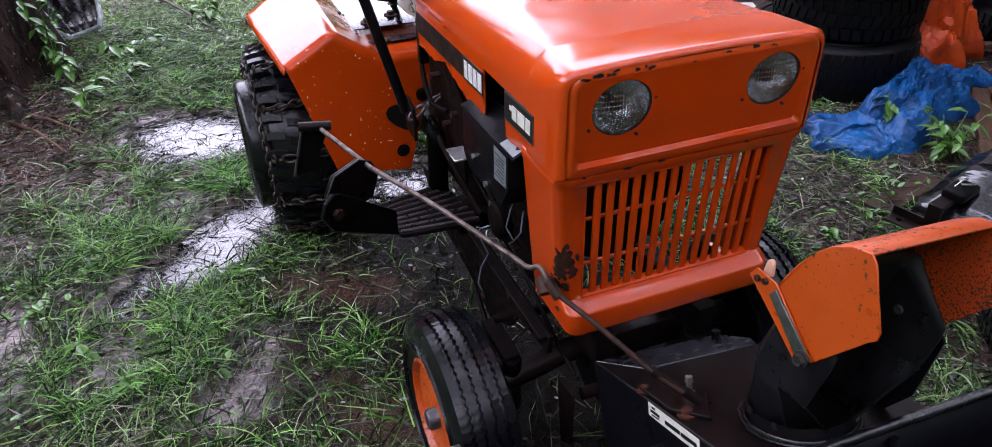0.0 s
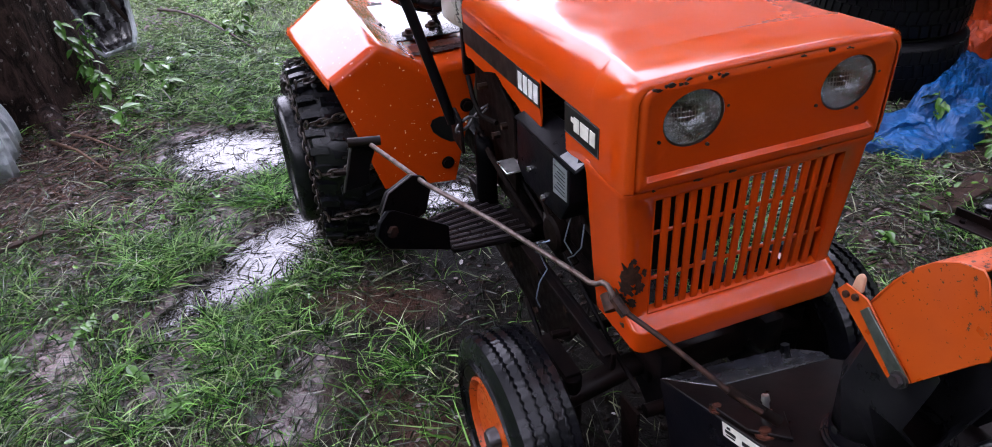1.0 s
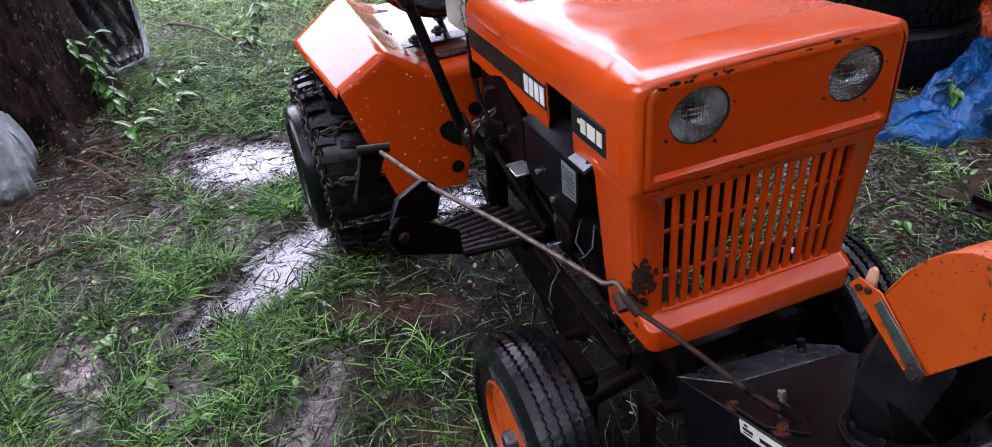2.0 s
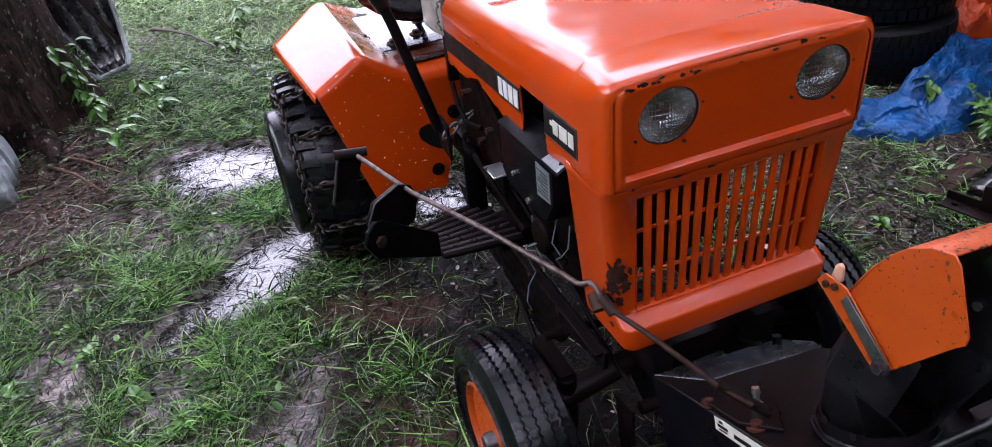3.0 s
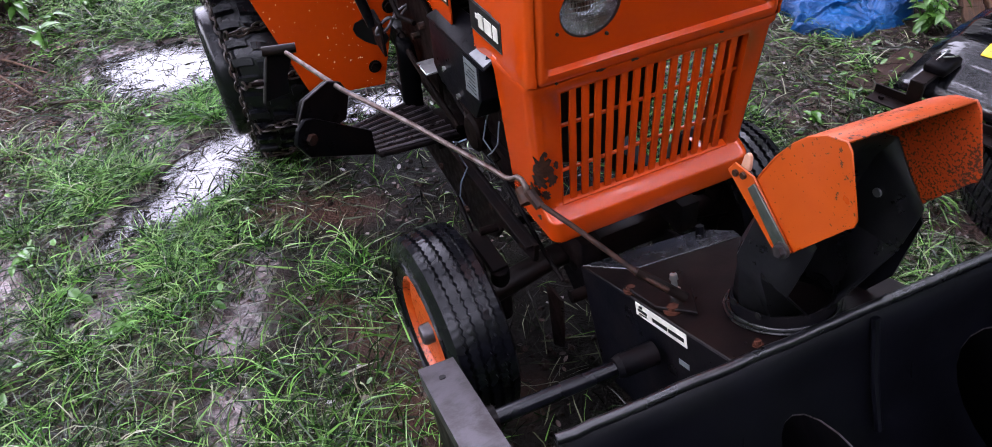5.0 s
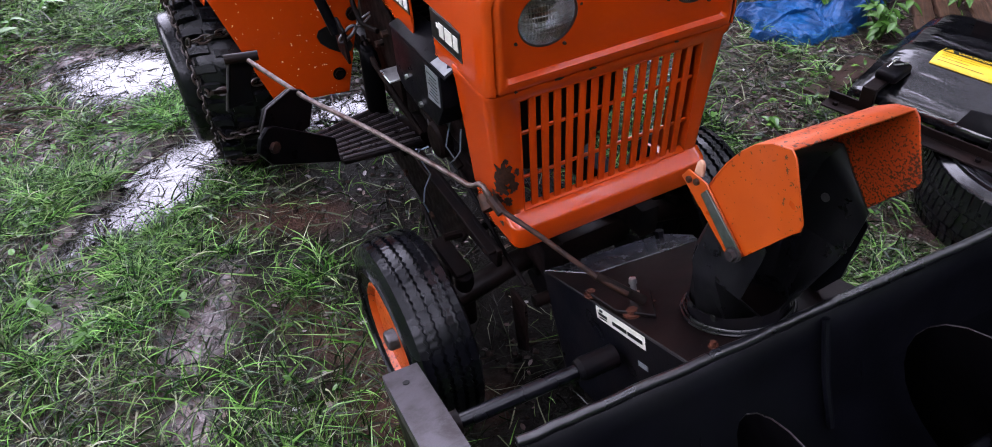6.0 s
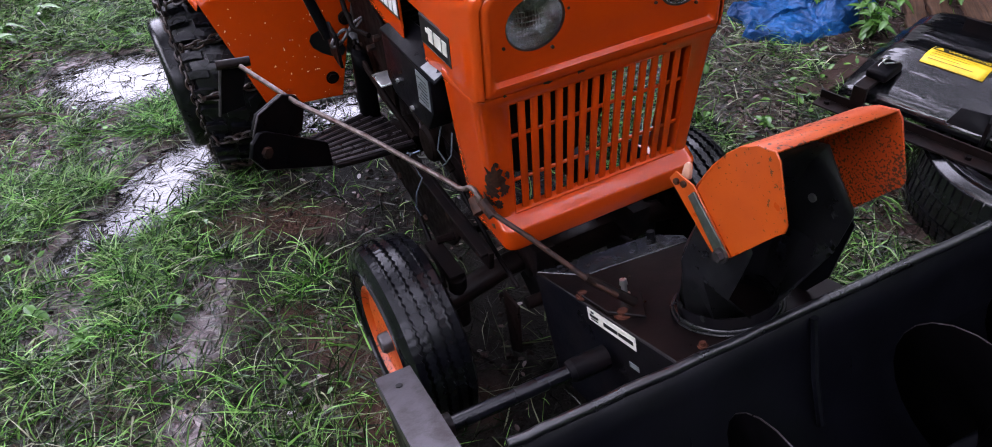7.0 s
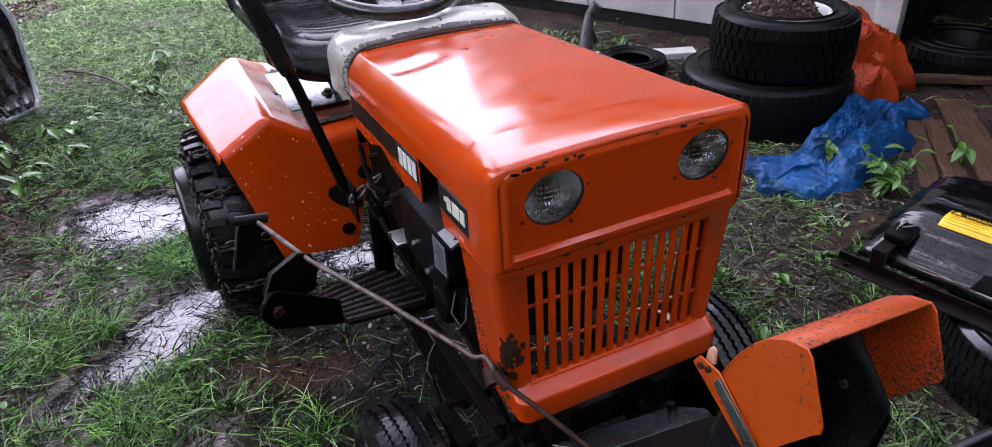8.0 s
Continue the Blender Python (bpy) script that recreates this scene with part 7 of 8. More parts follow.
    for y, z in ((-0.268, 0.709), (-0.283, 0.714)):
        bm = bm_new()
        cyl(bm, (-0.064, y, z), (-0.069, y, z), 0.005, seg=8)
        world_part("bolt", bm, RUST, tab)
    bm = bm_new()
    prism(bm, [(-0.057, -0.264, 0.712), (-0.057, -0.268, 0.736), (-0.057, -0.274, 0.743), (-0.057, -0.281, 0.739), (-0.057, -0.283, 0.716)], (0.007, 0, 0))
    world_part("handle_tab", bevel(bm, 0.003), WOOD_TAB, hoodc, "weathered pinkish handle tab")


build_chute()


# ---- things by the wall ----
def build_tyre(name, at, R, W, bore, mat, label, rot=(0, 0, 0), blocks=0, group="", rim=None, rows=4, seed=0, depth=0.008):
    """A tyre lying on its side: carcass, tread blocks, and a rim where there is one."""
    t = thing(name, at, label, "tyre", group, rot)
    h = W / 2
    bm = bm_new()
    prof = [(bore, -h * 0.70), (bore + 0.012, -h * 0.86), (bore + (R - bore) * 0.45, -h * 1.0), (R - 0.035, -h * 0.96), (R - 0.012, -h * 0.80), (R - 0.003, -h * 0.5), (R, 0), (R - 0.003, h * 0.5), (R - 0.012, h * 0.80),
            (R - 0.035, h * 0.96), (bore + (R - bore) * 0.45, h), (bore + 0.012, h * 0.86), (bore, h * 0.70), (bore + 0.03, h * 0.45), (R - 0.03, h * 0.4), (R - 0.03, -h * 0.4), (bore + 0.03, -h * 0.45)]
    lathe(bm, prof, pose(0, 0, h), 72, closed=True)
    car = part("carcass", bm, mat, t, smooth=50)
    for r in (bore + 0.025, bore + (R - bore) * 0.62):
        bm = bm_new()
        lathe(bm, [(r - 0.003, h * 0.95), (r, h * 1.0 + 0.0035), (r + 0.003, h * 0.95)], pose(0, 0, h), 72, caps=False)
        part("sidewall_ridge", bm, mat, car)
    if blocks:
        meshes = {}
        for k in range(blocks):
            for row in range(rows):
                turn = pose(0, 0, 0, 0, 0, 360 * k / blocks)
                if row in meshes:
                    shared("tread_block", meshes[row], car, turn)
                    continue
                bm = bm_new()
                f0, f1 = -0.86 + 1.72 * row / rows + 0.02, -0.86 + 1.72 * (row + 1) / rows - 0.03
                a0 = 2 * math.pi * 0.5 * (row % 2) / blocks
                da = 2 * math.pi / blocks * 0.40
                sk = 0.25 * da * (1 if row % 2 else -1)
                rad = lambda f: R - 0.013 * abs(f) ** 3
                rr = []
                for f, s in ((f0, -sk), (f1, sk)):
                    rr.append([Vector((r * math.cos(a0 + s + w), r * math.sin(a0 + s + w), h + f * h)) for r, w in ((rad(f) - 0.004, -da), (rad(f) + depth, -da * 0.9), (rad(f) + depth, da * 0.9), (rad(f) - 0.004, da))])
                loft(bm, rr, close_u=True, caps=True)
                meshes[row] = part("tread_block", bm, mat, car, smooth=30).data
    if rim is not None:
        bm = bm_new()
        lathe(bm, [(bore + 0.006, h * 0.80), (bore + 0.010, h * 0.90), (bore - 0.006, h * 0.90), (bore - 0.018, h * 0.55), (bore - 0.03, h * 0.1), (bore * 0.55, -h * 0.05), (0.05, h * 0.05), (0.0, h * 0.05)], pose(0, 0, h), 48, caps=False)
        part("rim", bm, rim, t, smooth=45)
    return t


STACK = (1.857, 1.545)
build_tyre("lower_tyre", (STACK[0], STACK[1], 0.0), 0.370, 0.245, 0.19, RUBBER_DULL, "large weathered tyre lying flat beneath another", group="stacked tyres", blocks=58, rows=4, depth=0.004)
upper = build_tyre("upper_tyre", (STACK[0] + 0.028, STACK[1] - 0.04, 0.2455), 0.298, 0.26, 0.172, RUBBER_DULL, "blocky tyre with a white rim, stacked and filled with soil", blocks=46, group="stacked tyres", rim=WHITE_BOARD, seed=3, rows=4, depth=0.007)


def build_soil_heap():
    t = thing("soil_heap", (STACK[0] - 0.012, STACK[1] - 0.045, 0.478), "brown leafy soil heaped inside a tyre rim", "soil")
    bm = bm_new()
    rows = []
    for j in range(9):
        r = 0.178 * (1 - j / 8)
        rows.append([(r * math.cos(a), r * math.sin(a), 0.07 * math.sin(j / 8 * math.pi / 2) + 0.018 * noise.noise((r * 20 * math.cos(a), r * 20 * math.sin(a), 2.0)) - 0.01) for a in [2 * math.pi * k / 28 for k in range(28)]])
    loft(bm, rows, close_u=True)
    part("heap", bm, SOIL, t)
    rng = random.Random(6)
    bm = bm_new()
    for k in range(420):
        a, r = rng.uniform(0, 6.28), 0.15 * math.sqrt(rng.random())
        p = Vector((r * math.cos(a), r * math.sin(a), 0.075 * (1 - (r / 0.16) ** 2) + rng.uniform(0.0, 0.02)))
        d = Vector((rng.uniform(-1, 1), rng.uniform(-1, 1), rng.uniform(-0.4, 0.6))).normalized() * rng.uniform(0.015, 0.035)
        s = d.orthogonal().normalized() * 0.006
        bm.faces.new([bm.verts.new(p - d * 0.5 + s * 0.3), bm.verts.new(p + s), bm.verts.new(p + d * 0.5), bm.verts.new(p - s)])
    tagged(part("dead_leaves", bm, BROWN_LEAF, t, smooth=0), kind="stuff")


build_soil_heap()
# pale rim given black steel, so the bay's shade is in its colour
build_tyre("spare_wheel", (3.10, 1.46, 0.0), 0.30, 0.17, 0.15, RUBBER_DULL, "tyre with a pale rim lying in the dark bay", blocks=46, rim=BLACK_RUSTY, seed=5, rows=3)
build_tyre("car_tyre", (1.225, -0.175, 0.0), 0.285, 0.205, 0.19, RUBBER_WET, "wet car tyre lying flat beneath the mower deck", blocks=72, seed=8, rows=3, rim=None, depth=0.003)


def crumpled(name, mat, label, category, outline, at, top, seed, n=44, folds=7.0, depth=0.05, droop=0.0):
    """A heap of sheet: a grid laid over an outline, raised in the middle, with sharp folds."""
    t = thing(name, at, label, category)
    bm = bm_new()
    lx = [p[0] for p in outline]
    rows = []
    for j in range(n + 1):
        v = j / n
        row = []
        for i in range(n + 1):
            u = i / n
            # bilinear in the four-cornered outline, with a ragged rim
            a, b, c, d = [Vector((*p, 0)) for p in outline]
            p = a.lerp(b, u).lerp(d.lerp(c, u), v)
            edge = min(u, 1 - u, v, 1 - v)
            p.x += 0.05 * noise.noise((v * 6 + seed, u * 6, seed)) * (1 if edge < 0.2 else 0.5)
            p.y += 0.05 * noise.noise((u * 6, v * 6 + seed, seed + 3.3)) * (1 if edge < 0.2 else 0.5)
            body = min(1.0, edge / 0.22) ** 0.6
            q = Vector((p.x * folds, p.y * folds, seed * 1.7))
            ridge = 1 - 2 * abs(noise.noise(q))
            ridge2 = 1 - 2 * abs(noise.noise(q * 2.3 + Vector((5, 1, 2))))
            ridge2 += 0.25 - 0.5 * abs(noise.noise(q * 5.1 + Vector((1, 7, 4))))
            z = top(u, v) * body + depth * body * (0.7 * ridge + 0.4 * ridge2 - 0.45)
            row.append(bm.verts.new((p.x, p.y, max(0.004 + 0.01 * edge, z))))
        rows.append(row)
    for a, b in zip(rows, rows[1:]):
        for k in range(n):
            bm.faces.new((a[k], a[k + 1], b[k + 1], b[k]))
    ob = part("sheet", bm, mat, t, smooth=28)
    thick(ob, 0.0015)
    return t


def folds_part(name, parent, mat, outline, top, seed, along=2.0, across=5.0, depth=0.05, n=64, label="", ragged=0.05):
    """One lay of a sheet: long folds that run from a-b to d-c, small creases over them, a ragged hem."""
    bm = bm_new()
    a, b, c, d = [Vector((*p, 0)) for p in outline]
    rows = []
    for j in range(n + 1):
        v = j / n
        row = []
        for i in range(n + 1):
            u = i / n
            p = a.lerp(b, u).lerp(d.lerp(c, u), v)
            edge = min(u, 1 - u, v, 1 - v)
            p.x += ragged * noise.noise((v * 4 + seed, u * 4, seed))
            p.y += ragged * noise.noise((u * 4, v * 4 + seed, seed + 3.3))
            warp = 0.8 * noise.noise((u * 2.5, v * 2.5, seed + 9))
            body = min(1.0, edge / 0.10) ** 0.5
            big = 1 - 2 * abs(noise.noise((u * across + warp, v * along + warp, seed * 1.7)))
            small = 1 - 2 * abs(noise.noise((u * across * 2.7 + 2 * warp, v * along * 2.2, seed + 4)))
            crease = 1 - 2 * abs(noise.noise((u * 11 + warp, v * 11 - warp, seed + 6))) + 0.8 * (1 - 2 * abs(noise.noise((u * 23 - warp, v * 19 + 2 * warp, seed + 2))))
            z = top(u, v) * body + depth * body * (0.8 * big + 0.34 * small + 0.20 * crease - 0.55)
            row.append(bm.verts.new((p.x, p.y, max(0.004 + 0.01 * edge, z))))
        rows.append(row)
    for r, s in zip(rows, rows[1:]):
        for k in range(n):
            bm.faces.new((r[k], r[k + 1], s[k + 1], s[k]))
    return thick(part(name, bm, mat, parent, label, smooth=50), 0.0015)


tarp_heap = thing("blue_tarp", (1.62, 0.99, 0.0), "crumpled wet blue tarpaulin lying beside tyres", "tarpaulin")
folds_part("spread_lay", tarp_heap, BLUE_TARP, [(-0.25, 0.16), (-0.32, -0.09), (0.00, -0.25), (0.16, 0.02)], lambda u, v: 0.035 + 0.03 * (1 - u), 1.3, 3.0, 3.2, 0.028, 80)
folds_part("gathered_lay", tarp_heap, BLUE_TARP, [(0.00, 0.10), (-0.04, -0.19), (0.50, -0.04), (0.56, 0.30)], lambda u, v: 0.05 + 0.105 * math.sin(math.pi * (0.25 + 0.6 * v)) * (0.45 + 0.55 * (1 - u)), 5.7, 1.6, 4.5, 0.05, 90)
folds_part("tail", tarp_heap, BLUE_TARP, [(0.46, 0.26), (0.50, 0.06), (0.82, 0.15), (0.84, 0.26)], lambda u, v: 0.06 + 0.02 * math.sin(6 * v), 8.2, 2.0, 3.0, 0.035, 40)
orange_heap = thing("orange_tarp", (2.44, 1.52, 0.0), "heap of crumpled orange tarpaulin by the wall", "tarpaulin")
folds_part("upper_lay", orange_heap, ORANGE_TARP, [(-0.22, -0.06), (0.20, -0.16), (0.26, 0.14), (-0.18, 0.28)], lambda u, v: 0.16 + 0.22 * math.sin(math.pi * min(1, u * 0.8 + 0.2)) * (0.45 + 0.55 * v), 4.1, 3.5, 3.0, 0.055, 80)
folds_part("lower_lay", orange_heap, ORANGE_TARP, [(-0.27, -0.10), (-0.02, -0.24), (0.10, -0.06), (-0.20, 0.08)], lambda u, v: 0.12 + 0.10 * v, 6.4, 3.0, 4.0, 0.05, 60)
crumpled("plastic_sheet", GREY_SHEET, "grey-white plastic sheet bunched beside a tree", "plastic sheet", [(-0.30, -0.22), (0.10, -0.20), (0.06, 0.20), (-0.30, 0.28)], (-1.70, 2.36, 0.0),
         lambda u, v: 0.34 + 0.08 * math.sin(v * 5), 7.7, n=80, folds=10.0, depth=0.12)


def build_plank(at, yaw, length, width, thickness, mat, label, pitch=0.0, seed=0, group=""):
    t = thing("plank" if mat is PLANK else "rotten_board", at, label, "plank", group, (0, pitch, yaw))
    bm = bm_new()
    rng = random.Random(seed)
    n = 14
    secs = []
    for k in range(n + 1):
        x = -length / 2 + length * k / n
        j = rng.uniform(-0.004, 0.004)
        w = width / 2
        c = min(0.004, thickness * 0.2)
        secs.append([(x, -w + j, c), (x, -w + c + j, 0), (x, w - c + j, 0), (x, w + j, c), (x, w + j, thickness - c), (x, w - c + j, thickness), (x, -w + c + j, thickness), (x, -w + j, thickness - c)])
    loft(bm, secs, close_u=True, caps=True)
    part("board", bm, mat, t)
    return t


def plank_between(a, b, width, z, mat, label, seed, group="planks by the wall", thickness=0.035):
    d = Vector((b[0] - a[0], b[1] - a[1]))
    return build_plank(((a[0] + b[0]) / 2, (a[1] + b[1]) / 2, z), math.degrees(math.atan2(d.y, d.x)), d.length, width, thickness, mat, label, 0, seed, group)


plank_between((1.83, 0.640), (2.30, 1.085), 0.07, 0.002, PLANK, "wet brown plank lying on earth", 1)
plank_between((1.935, 0.615), (2.37, 1.05), 0.075, 0.004, PLANK, "weathered plank lying beside others", 2)
plank_between((2.08, 0.545), (2.64, 1.16), 0.13, 0.003, PLANK, "broad pale-brown plank lying beside others", 3)
plank_between((2.33, 0.52), (2.95, 1.16), 0.12, 0.003, BARKWOOD, "dark rotten board lying beside planks", 4)
plank_between((2.62, 1.44), (3.20, 0.96), 0.05, 0.041, PLANK, "narrow plank lying across the others", 5)
plank_between((1.19, 0.545), (1.52, 0.615), 0.085, 0.0, BARKWOOD, "dark rotten board on earth", 6, "", 0.03)
plank_between((1.66, 0.86), (1.80, 0.70), 0.05, 0.0, BARKWOOD, "short splintered board on earth", 7, "", 0.02)
bm_text = bm_new()
box(bm_text, (-0.04, -0.03, 0), (0.04, 0.03, 0.001))
tagged(part("yellow_tag", bm_text, plain("yellowed_paper", (0.52, 0.45, 0.12), 0.6), smooth=0, at=pose(2.36, 0.99, 0.006, 0, 0, 40)), "small yellowed tag lying on a plank", "tag")

# white board and a bent iron against the wall
plank_between((1.55, 2.60), (2.12, 2.34), 0.10, 0.0, WHITE_BOARD, "chalky white board lying on the ground by the wall", 11, "", 0.05)


def build_iron():
    t = thing("bent_iron", (1.70, 2.78, 0.0), "bent galvanised iron propped in weeds", "scrap iron")
    bm = bm_new()
    tube(bm, [(-0.05, -0.05, 0.0), (-0.02, -0.02, 0.12), (0.02, 0.02, 0.20), (0.06, 0.0, 0.26)], [0.045, 0.035, 0.024, 0.034], 10)
    part("bar", bm, GREY_STEEL, t)
    bm = bm_new()
    tube(bm, [(0.0, 0.0, 0.12), (0.05, 0.04, 0.10), (0.10, 0.05, 0.0)], 0.016, 8)
    part("brace", bm, GREY_STEEL, t)


build_iron()


# ---- mower deck resting on the tyre ----
def build_deck():
    # local x runs along the rail (away from its near corner), local y away from the tractor
    org = Vector((0.955, 0.300, 0.0))
    ang = math.degrees(math.atan2(-0.44, 0.11))
    deck = thing("mower_deck", tuple(org), "glossy black mower deck with a yellow warning sticker", "mower deck", rot=(0, 0, ang))
    L = 1.05

    def shell_z(v):
        return 0.228 + 0.090 * math.sin(min(1.0, v / 0.26) * math.pi / 2) ** 0.8 - 0.10 * max(0.0, (v - 0.40) / 0.25) ** 2 + 0.006 * math.sin(v * 42) * min(1.0, v / 0.1)
    bm = bm_new()
    rows = []
    for i in range(25):
        u = 0.02 + (L - 0.02) * i / 24
        end = min(1.0, (u - 0.0) / 0.10)
        rows.append([(u, 0.035 + 0.62 * j / 20, 0.225 + (shell_z(0.62 * j / 20) - 0.225) * (0.30 + 0.70 * math.sin(end * math.pi / 2) ** 0.7)) for j in range(21)])
    loft(bm, rows)
    shell = part("deck_shell", bm, DECK_BLACK, deck, "wet glossy black pressed shell", smooth=60)
    thick(shell, 0.004)
    bm = bm_new()
    prism(bm, [(0.02, 0.04, 0.232), (0.02, 0.65, 0.232), (0.02, 0.65, 0.20), (0.02, 0.04, 0.20)], (0.004, 0, 0))
    part("end_skirt", bm, BLACK, deck)
    # angle-iron rail
    bm = bm_new()
    box(bm, (-0.012, 0.0, 0.206), (L, 0.042, 0.213))
    box(bm, (-0.012, 0.0, 0.213), (L, 0.006, 0.238))
    rail = part("angle_rail", bevel(bm, 0.001, 1), BLACK_RUSTY, deck, "black angle-iron rail")
    bm = bm_new()
    box(bm, (-0.012, -0.040, 0.206), (L, 0.001, 0.212))
    part("rail_foot", bevel(bm, 0.001, 1), BLACK_RUSTY, rail)
    for u in (0.02, 0.21, 0.40, 0.60):
        bm = bm_new()
        cyl(bm, (u, -0.018, 0.211), (u, -0.018, 0.220), 0.008, seg=6)
        part("bolt", bm, IRON, rail)
    # latch bracket with a clip
    br = thing_part("latch_bracket", deck, "black latch bracket with a wire clip")
    bm = bm_new()
    box(bm, (0.070, 0.0, 0.21), (0.108, 0.016, 0.284))
    box(bm, (0.070, 0.012, 0.272), (0.108, 0.120, 0.284))
    part("post", bevel(bm, 0.002, 1), BLACK_RUSTY, br)
    bm = bm_new()
    box(bm, (0.066, 0.06, 0.280), (0.128, 0.155, 0.308))
    part("block", bevel(bm, 0.010, 3), BLACK, br)
    bm = bm_new()
    tube(bm, [(x, y, z - 0.022) for x, y, z in ((0.085, 0.09, 0.331), (0.095, 0.10, 0.350), (0.10, 0.115, 0.352), (0.09, 0.13, 0.345), (0.082, 0.12, 0.338), (0.095, 0.105, 0.336), (0.11, 0.13, 0.334), (0.115, 0.145, 0.332))], 0.0028, 6)
    part("wire_clip", bm, ZINC, br)
    # rear rail, hook plate
    bm = bm_new()
    box(bm, (0.16, 0.42, 0.28), (L, 0.43, 0.355))
    box(bm, (0.16, 0.42, 0.28), (L, 0.47, 0.288))
    part("rear_rail", bevel(bm, 0.001, 1), BLACK, deck)
    bm = bm_new()
    prism(bm, [(0.30, 0.05, 0.235), (0.40, 0.05, 0.235), (0.40, 0.075, 0.29), (0.32, 0.07, 0.285)], (0, 0.006, 0))
    part("hook_plate", bevel(bm, 0.001, 1), BLACK, deck)
    bm = bm_new()
    prism(bm, [(0.40, 0.02, 0.21), (0.40, 0.40, 0.21), (0.40, 0.40, 0.44), (0.40, 0.20, 0.46), (0.40, 0.02, 0.30)], (0.010, 0, 0))
    part("cross_plate", bevel(bm, 0.001, 1), BLACK, deck)
    # warning sticker, laid on the curved shell
    u0, u1, v0, v1 = 0.150, 0.315, 0.190, 0.285
    bm = bm_new()
    grid = [[(u0 + (u1 - u0) * i / 8, v0 + (v1 - v0) * j / 6, shell_z(v0 + (v1 - v0) * j / 6 - 0.035) + 0.003) for i in range(9)] for j in range(7)]
    loft(bm, grid)
    st = part("warning_sticker", bm, YELLOW, deck, "yellow sticker with a black warning headline", smooth=60)
    thick(st, 0.001)
    bm = bm_new()
    vv = lambda v: shell_z(v - 0.035) + 0.0045
    loft(bm, [[(u0 + 0.004 + (u1 - u0 - 0.008) * i / 8, v, vv(v)) for i in range(9)] for v in (0.252, 0.266, 0.281)])
    part("headline_bar", bm, INK, st, smooth=60)
    bm = bm_new()
    prism(bm, [(0.160, 0.255, vv(0.255) + 0.001), (0.182, 0.255, vv(0.255) + 0.001), (0.171, 0.278, vv(0.278) + 0.001)], (0, 0, 0.0008))
    part("warning_triangle", bm, YELLOW, st, smooth=0)
    curve = bpy.data.curves.new("headline", "FONT")
    curve.body, curve.size, curve.extrude = "WARNING", 0.0235, 0.0004
    tmp = bpy.data.objects.new("headline", curve)
    scene.collection.objects.link(tmp)
    deps = bpy.context.evaluated_depsgraph_get()
    me = bpy.data.meshes.new_from_object(tmp.evaluated_get(deps))
    bpy.data.objects.remove(tmp)
    me.materials.clear()
    me.materials.append(YELLOW)
    slope = math.degrees(math.atan2(vv(0.278) - vv(0.255), 0.023))
    ob = shared("headline", me, st, pose(0.190, 0.2575, vv(0.2575) + 0.0012, slope, 0, 0))
    for k in range(4):
        v = 0.242 - 0.0115 * k
        bm = bm_new()
        loft(bm, [[(u0 + 0.012 + (0.120 - 0.02 * (k % 3)) * i / 4, w, vv(w) - 0.0006) for i in range(5)] for w in (v, v - 0.0016)])
        part("print_bar", bm, INK, st, smooth=60)


build_deck()


# ---- plants ----
def build_seedling(at, stems, leaves, size, tall, seed, label, name="seedling", spread_r=0.05):
    t = thing(name, at, label, "plant")
    rng = random.Random(seed)
    tips = []
    for s in range(stems):
        a = rng.uniform(0, 6.28)
        lean = Vector((math.cos(a), math.sin(a), 0)) * rng.uniform(0.1, 1.0) * spread_r
        h = tall * rng.uniform(0.7, 1.0)
        pts = [lean * f * (0.4 + 0.6 * f) + Vector((0, 0, h * f)) for f in (0, 0.33, 0.66, 1.0)]
        bm = bm_new()
        tube(bm, pts, [0.0035, 0.003, 0.0024, 0.0015], 6)
        part("stem", bm, LEAF, t)
        tips.append(pts)
    for k in range(leaves):
        pts = tips[k % stems]
        f = rng.uniform(0.35, 1.0)
        i = min(2, int(f * 3))
        base = pts[i].lerp(pts[i + 1], f * 3 - i)
        a = rng.uniform(0, 6.28)
        d = Vector((math.cos(a), math.sin(a), rng.uniform(-0.55, 0.35))).normalized()
        side = d.cross(Vector((0, 0, 1))).normalized()
        up = side.cross(d)
        ln = size * rng.uniform(0.6, 1.15)
        bm = bm_new()
        rows = []
        for q, w in ((0.0, 0.02), (0.15, 0.14), (0.35, 0.25), (0.55, 0.25), (0.75, 0.17), (0.92, 0.06), (1.0, 0.004)):
            c = base + d * ln * q - Vector((0, 0, 1)) * ln * 0.35 * q * q
            rows.append([c - side * ln * w + up * ln * w * 0.35, c - side * ln * w * 0.5 + up * ln * w * 0.10, c, c + side * ln * w * 0.5 + up * ln * w * 0.10, c + side * ln * w + up * ln * w * 0.35])
        loft(bm, rows)
        part("leaf", bm, LEAF, t, smooth=180)
    return t


build_seedling((1.645, 0.965, 0.03), 1, 7, 0.070, 0.17, 3, "drooping green seedling in front of a blue tarpaulin", spread_r=0.03)
build_seedling((1.675, 0.715, 0.0), 8, 64, 0.062, 0.19, 5, "bushy green seedling with broad leaves", spread_r=0.13)
build_seedling((2.10, 0.72, 0.03), 2, 7, 0.075, 0.16, 8, "small green seedling growing between planks", spread_r=0.08)
build_seedling((-1.34, 2.90, 0.0), 4, 34, 0.075, 0.40, 11, "tall green weed with narrow leaves beside a tree", "tall_weed", 0.14)
build_seedling((-1.22, 2.46, 0.0), 2, 9, 0.09, 0.14, 12, "low green weed beside tree roots", "low_weed", 0.12)
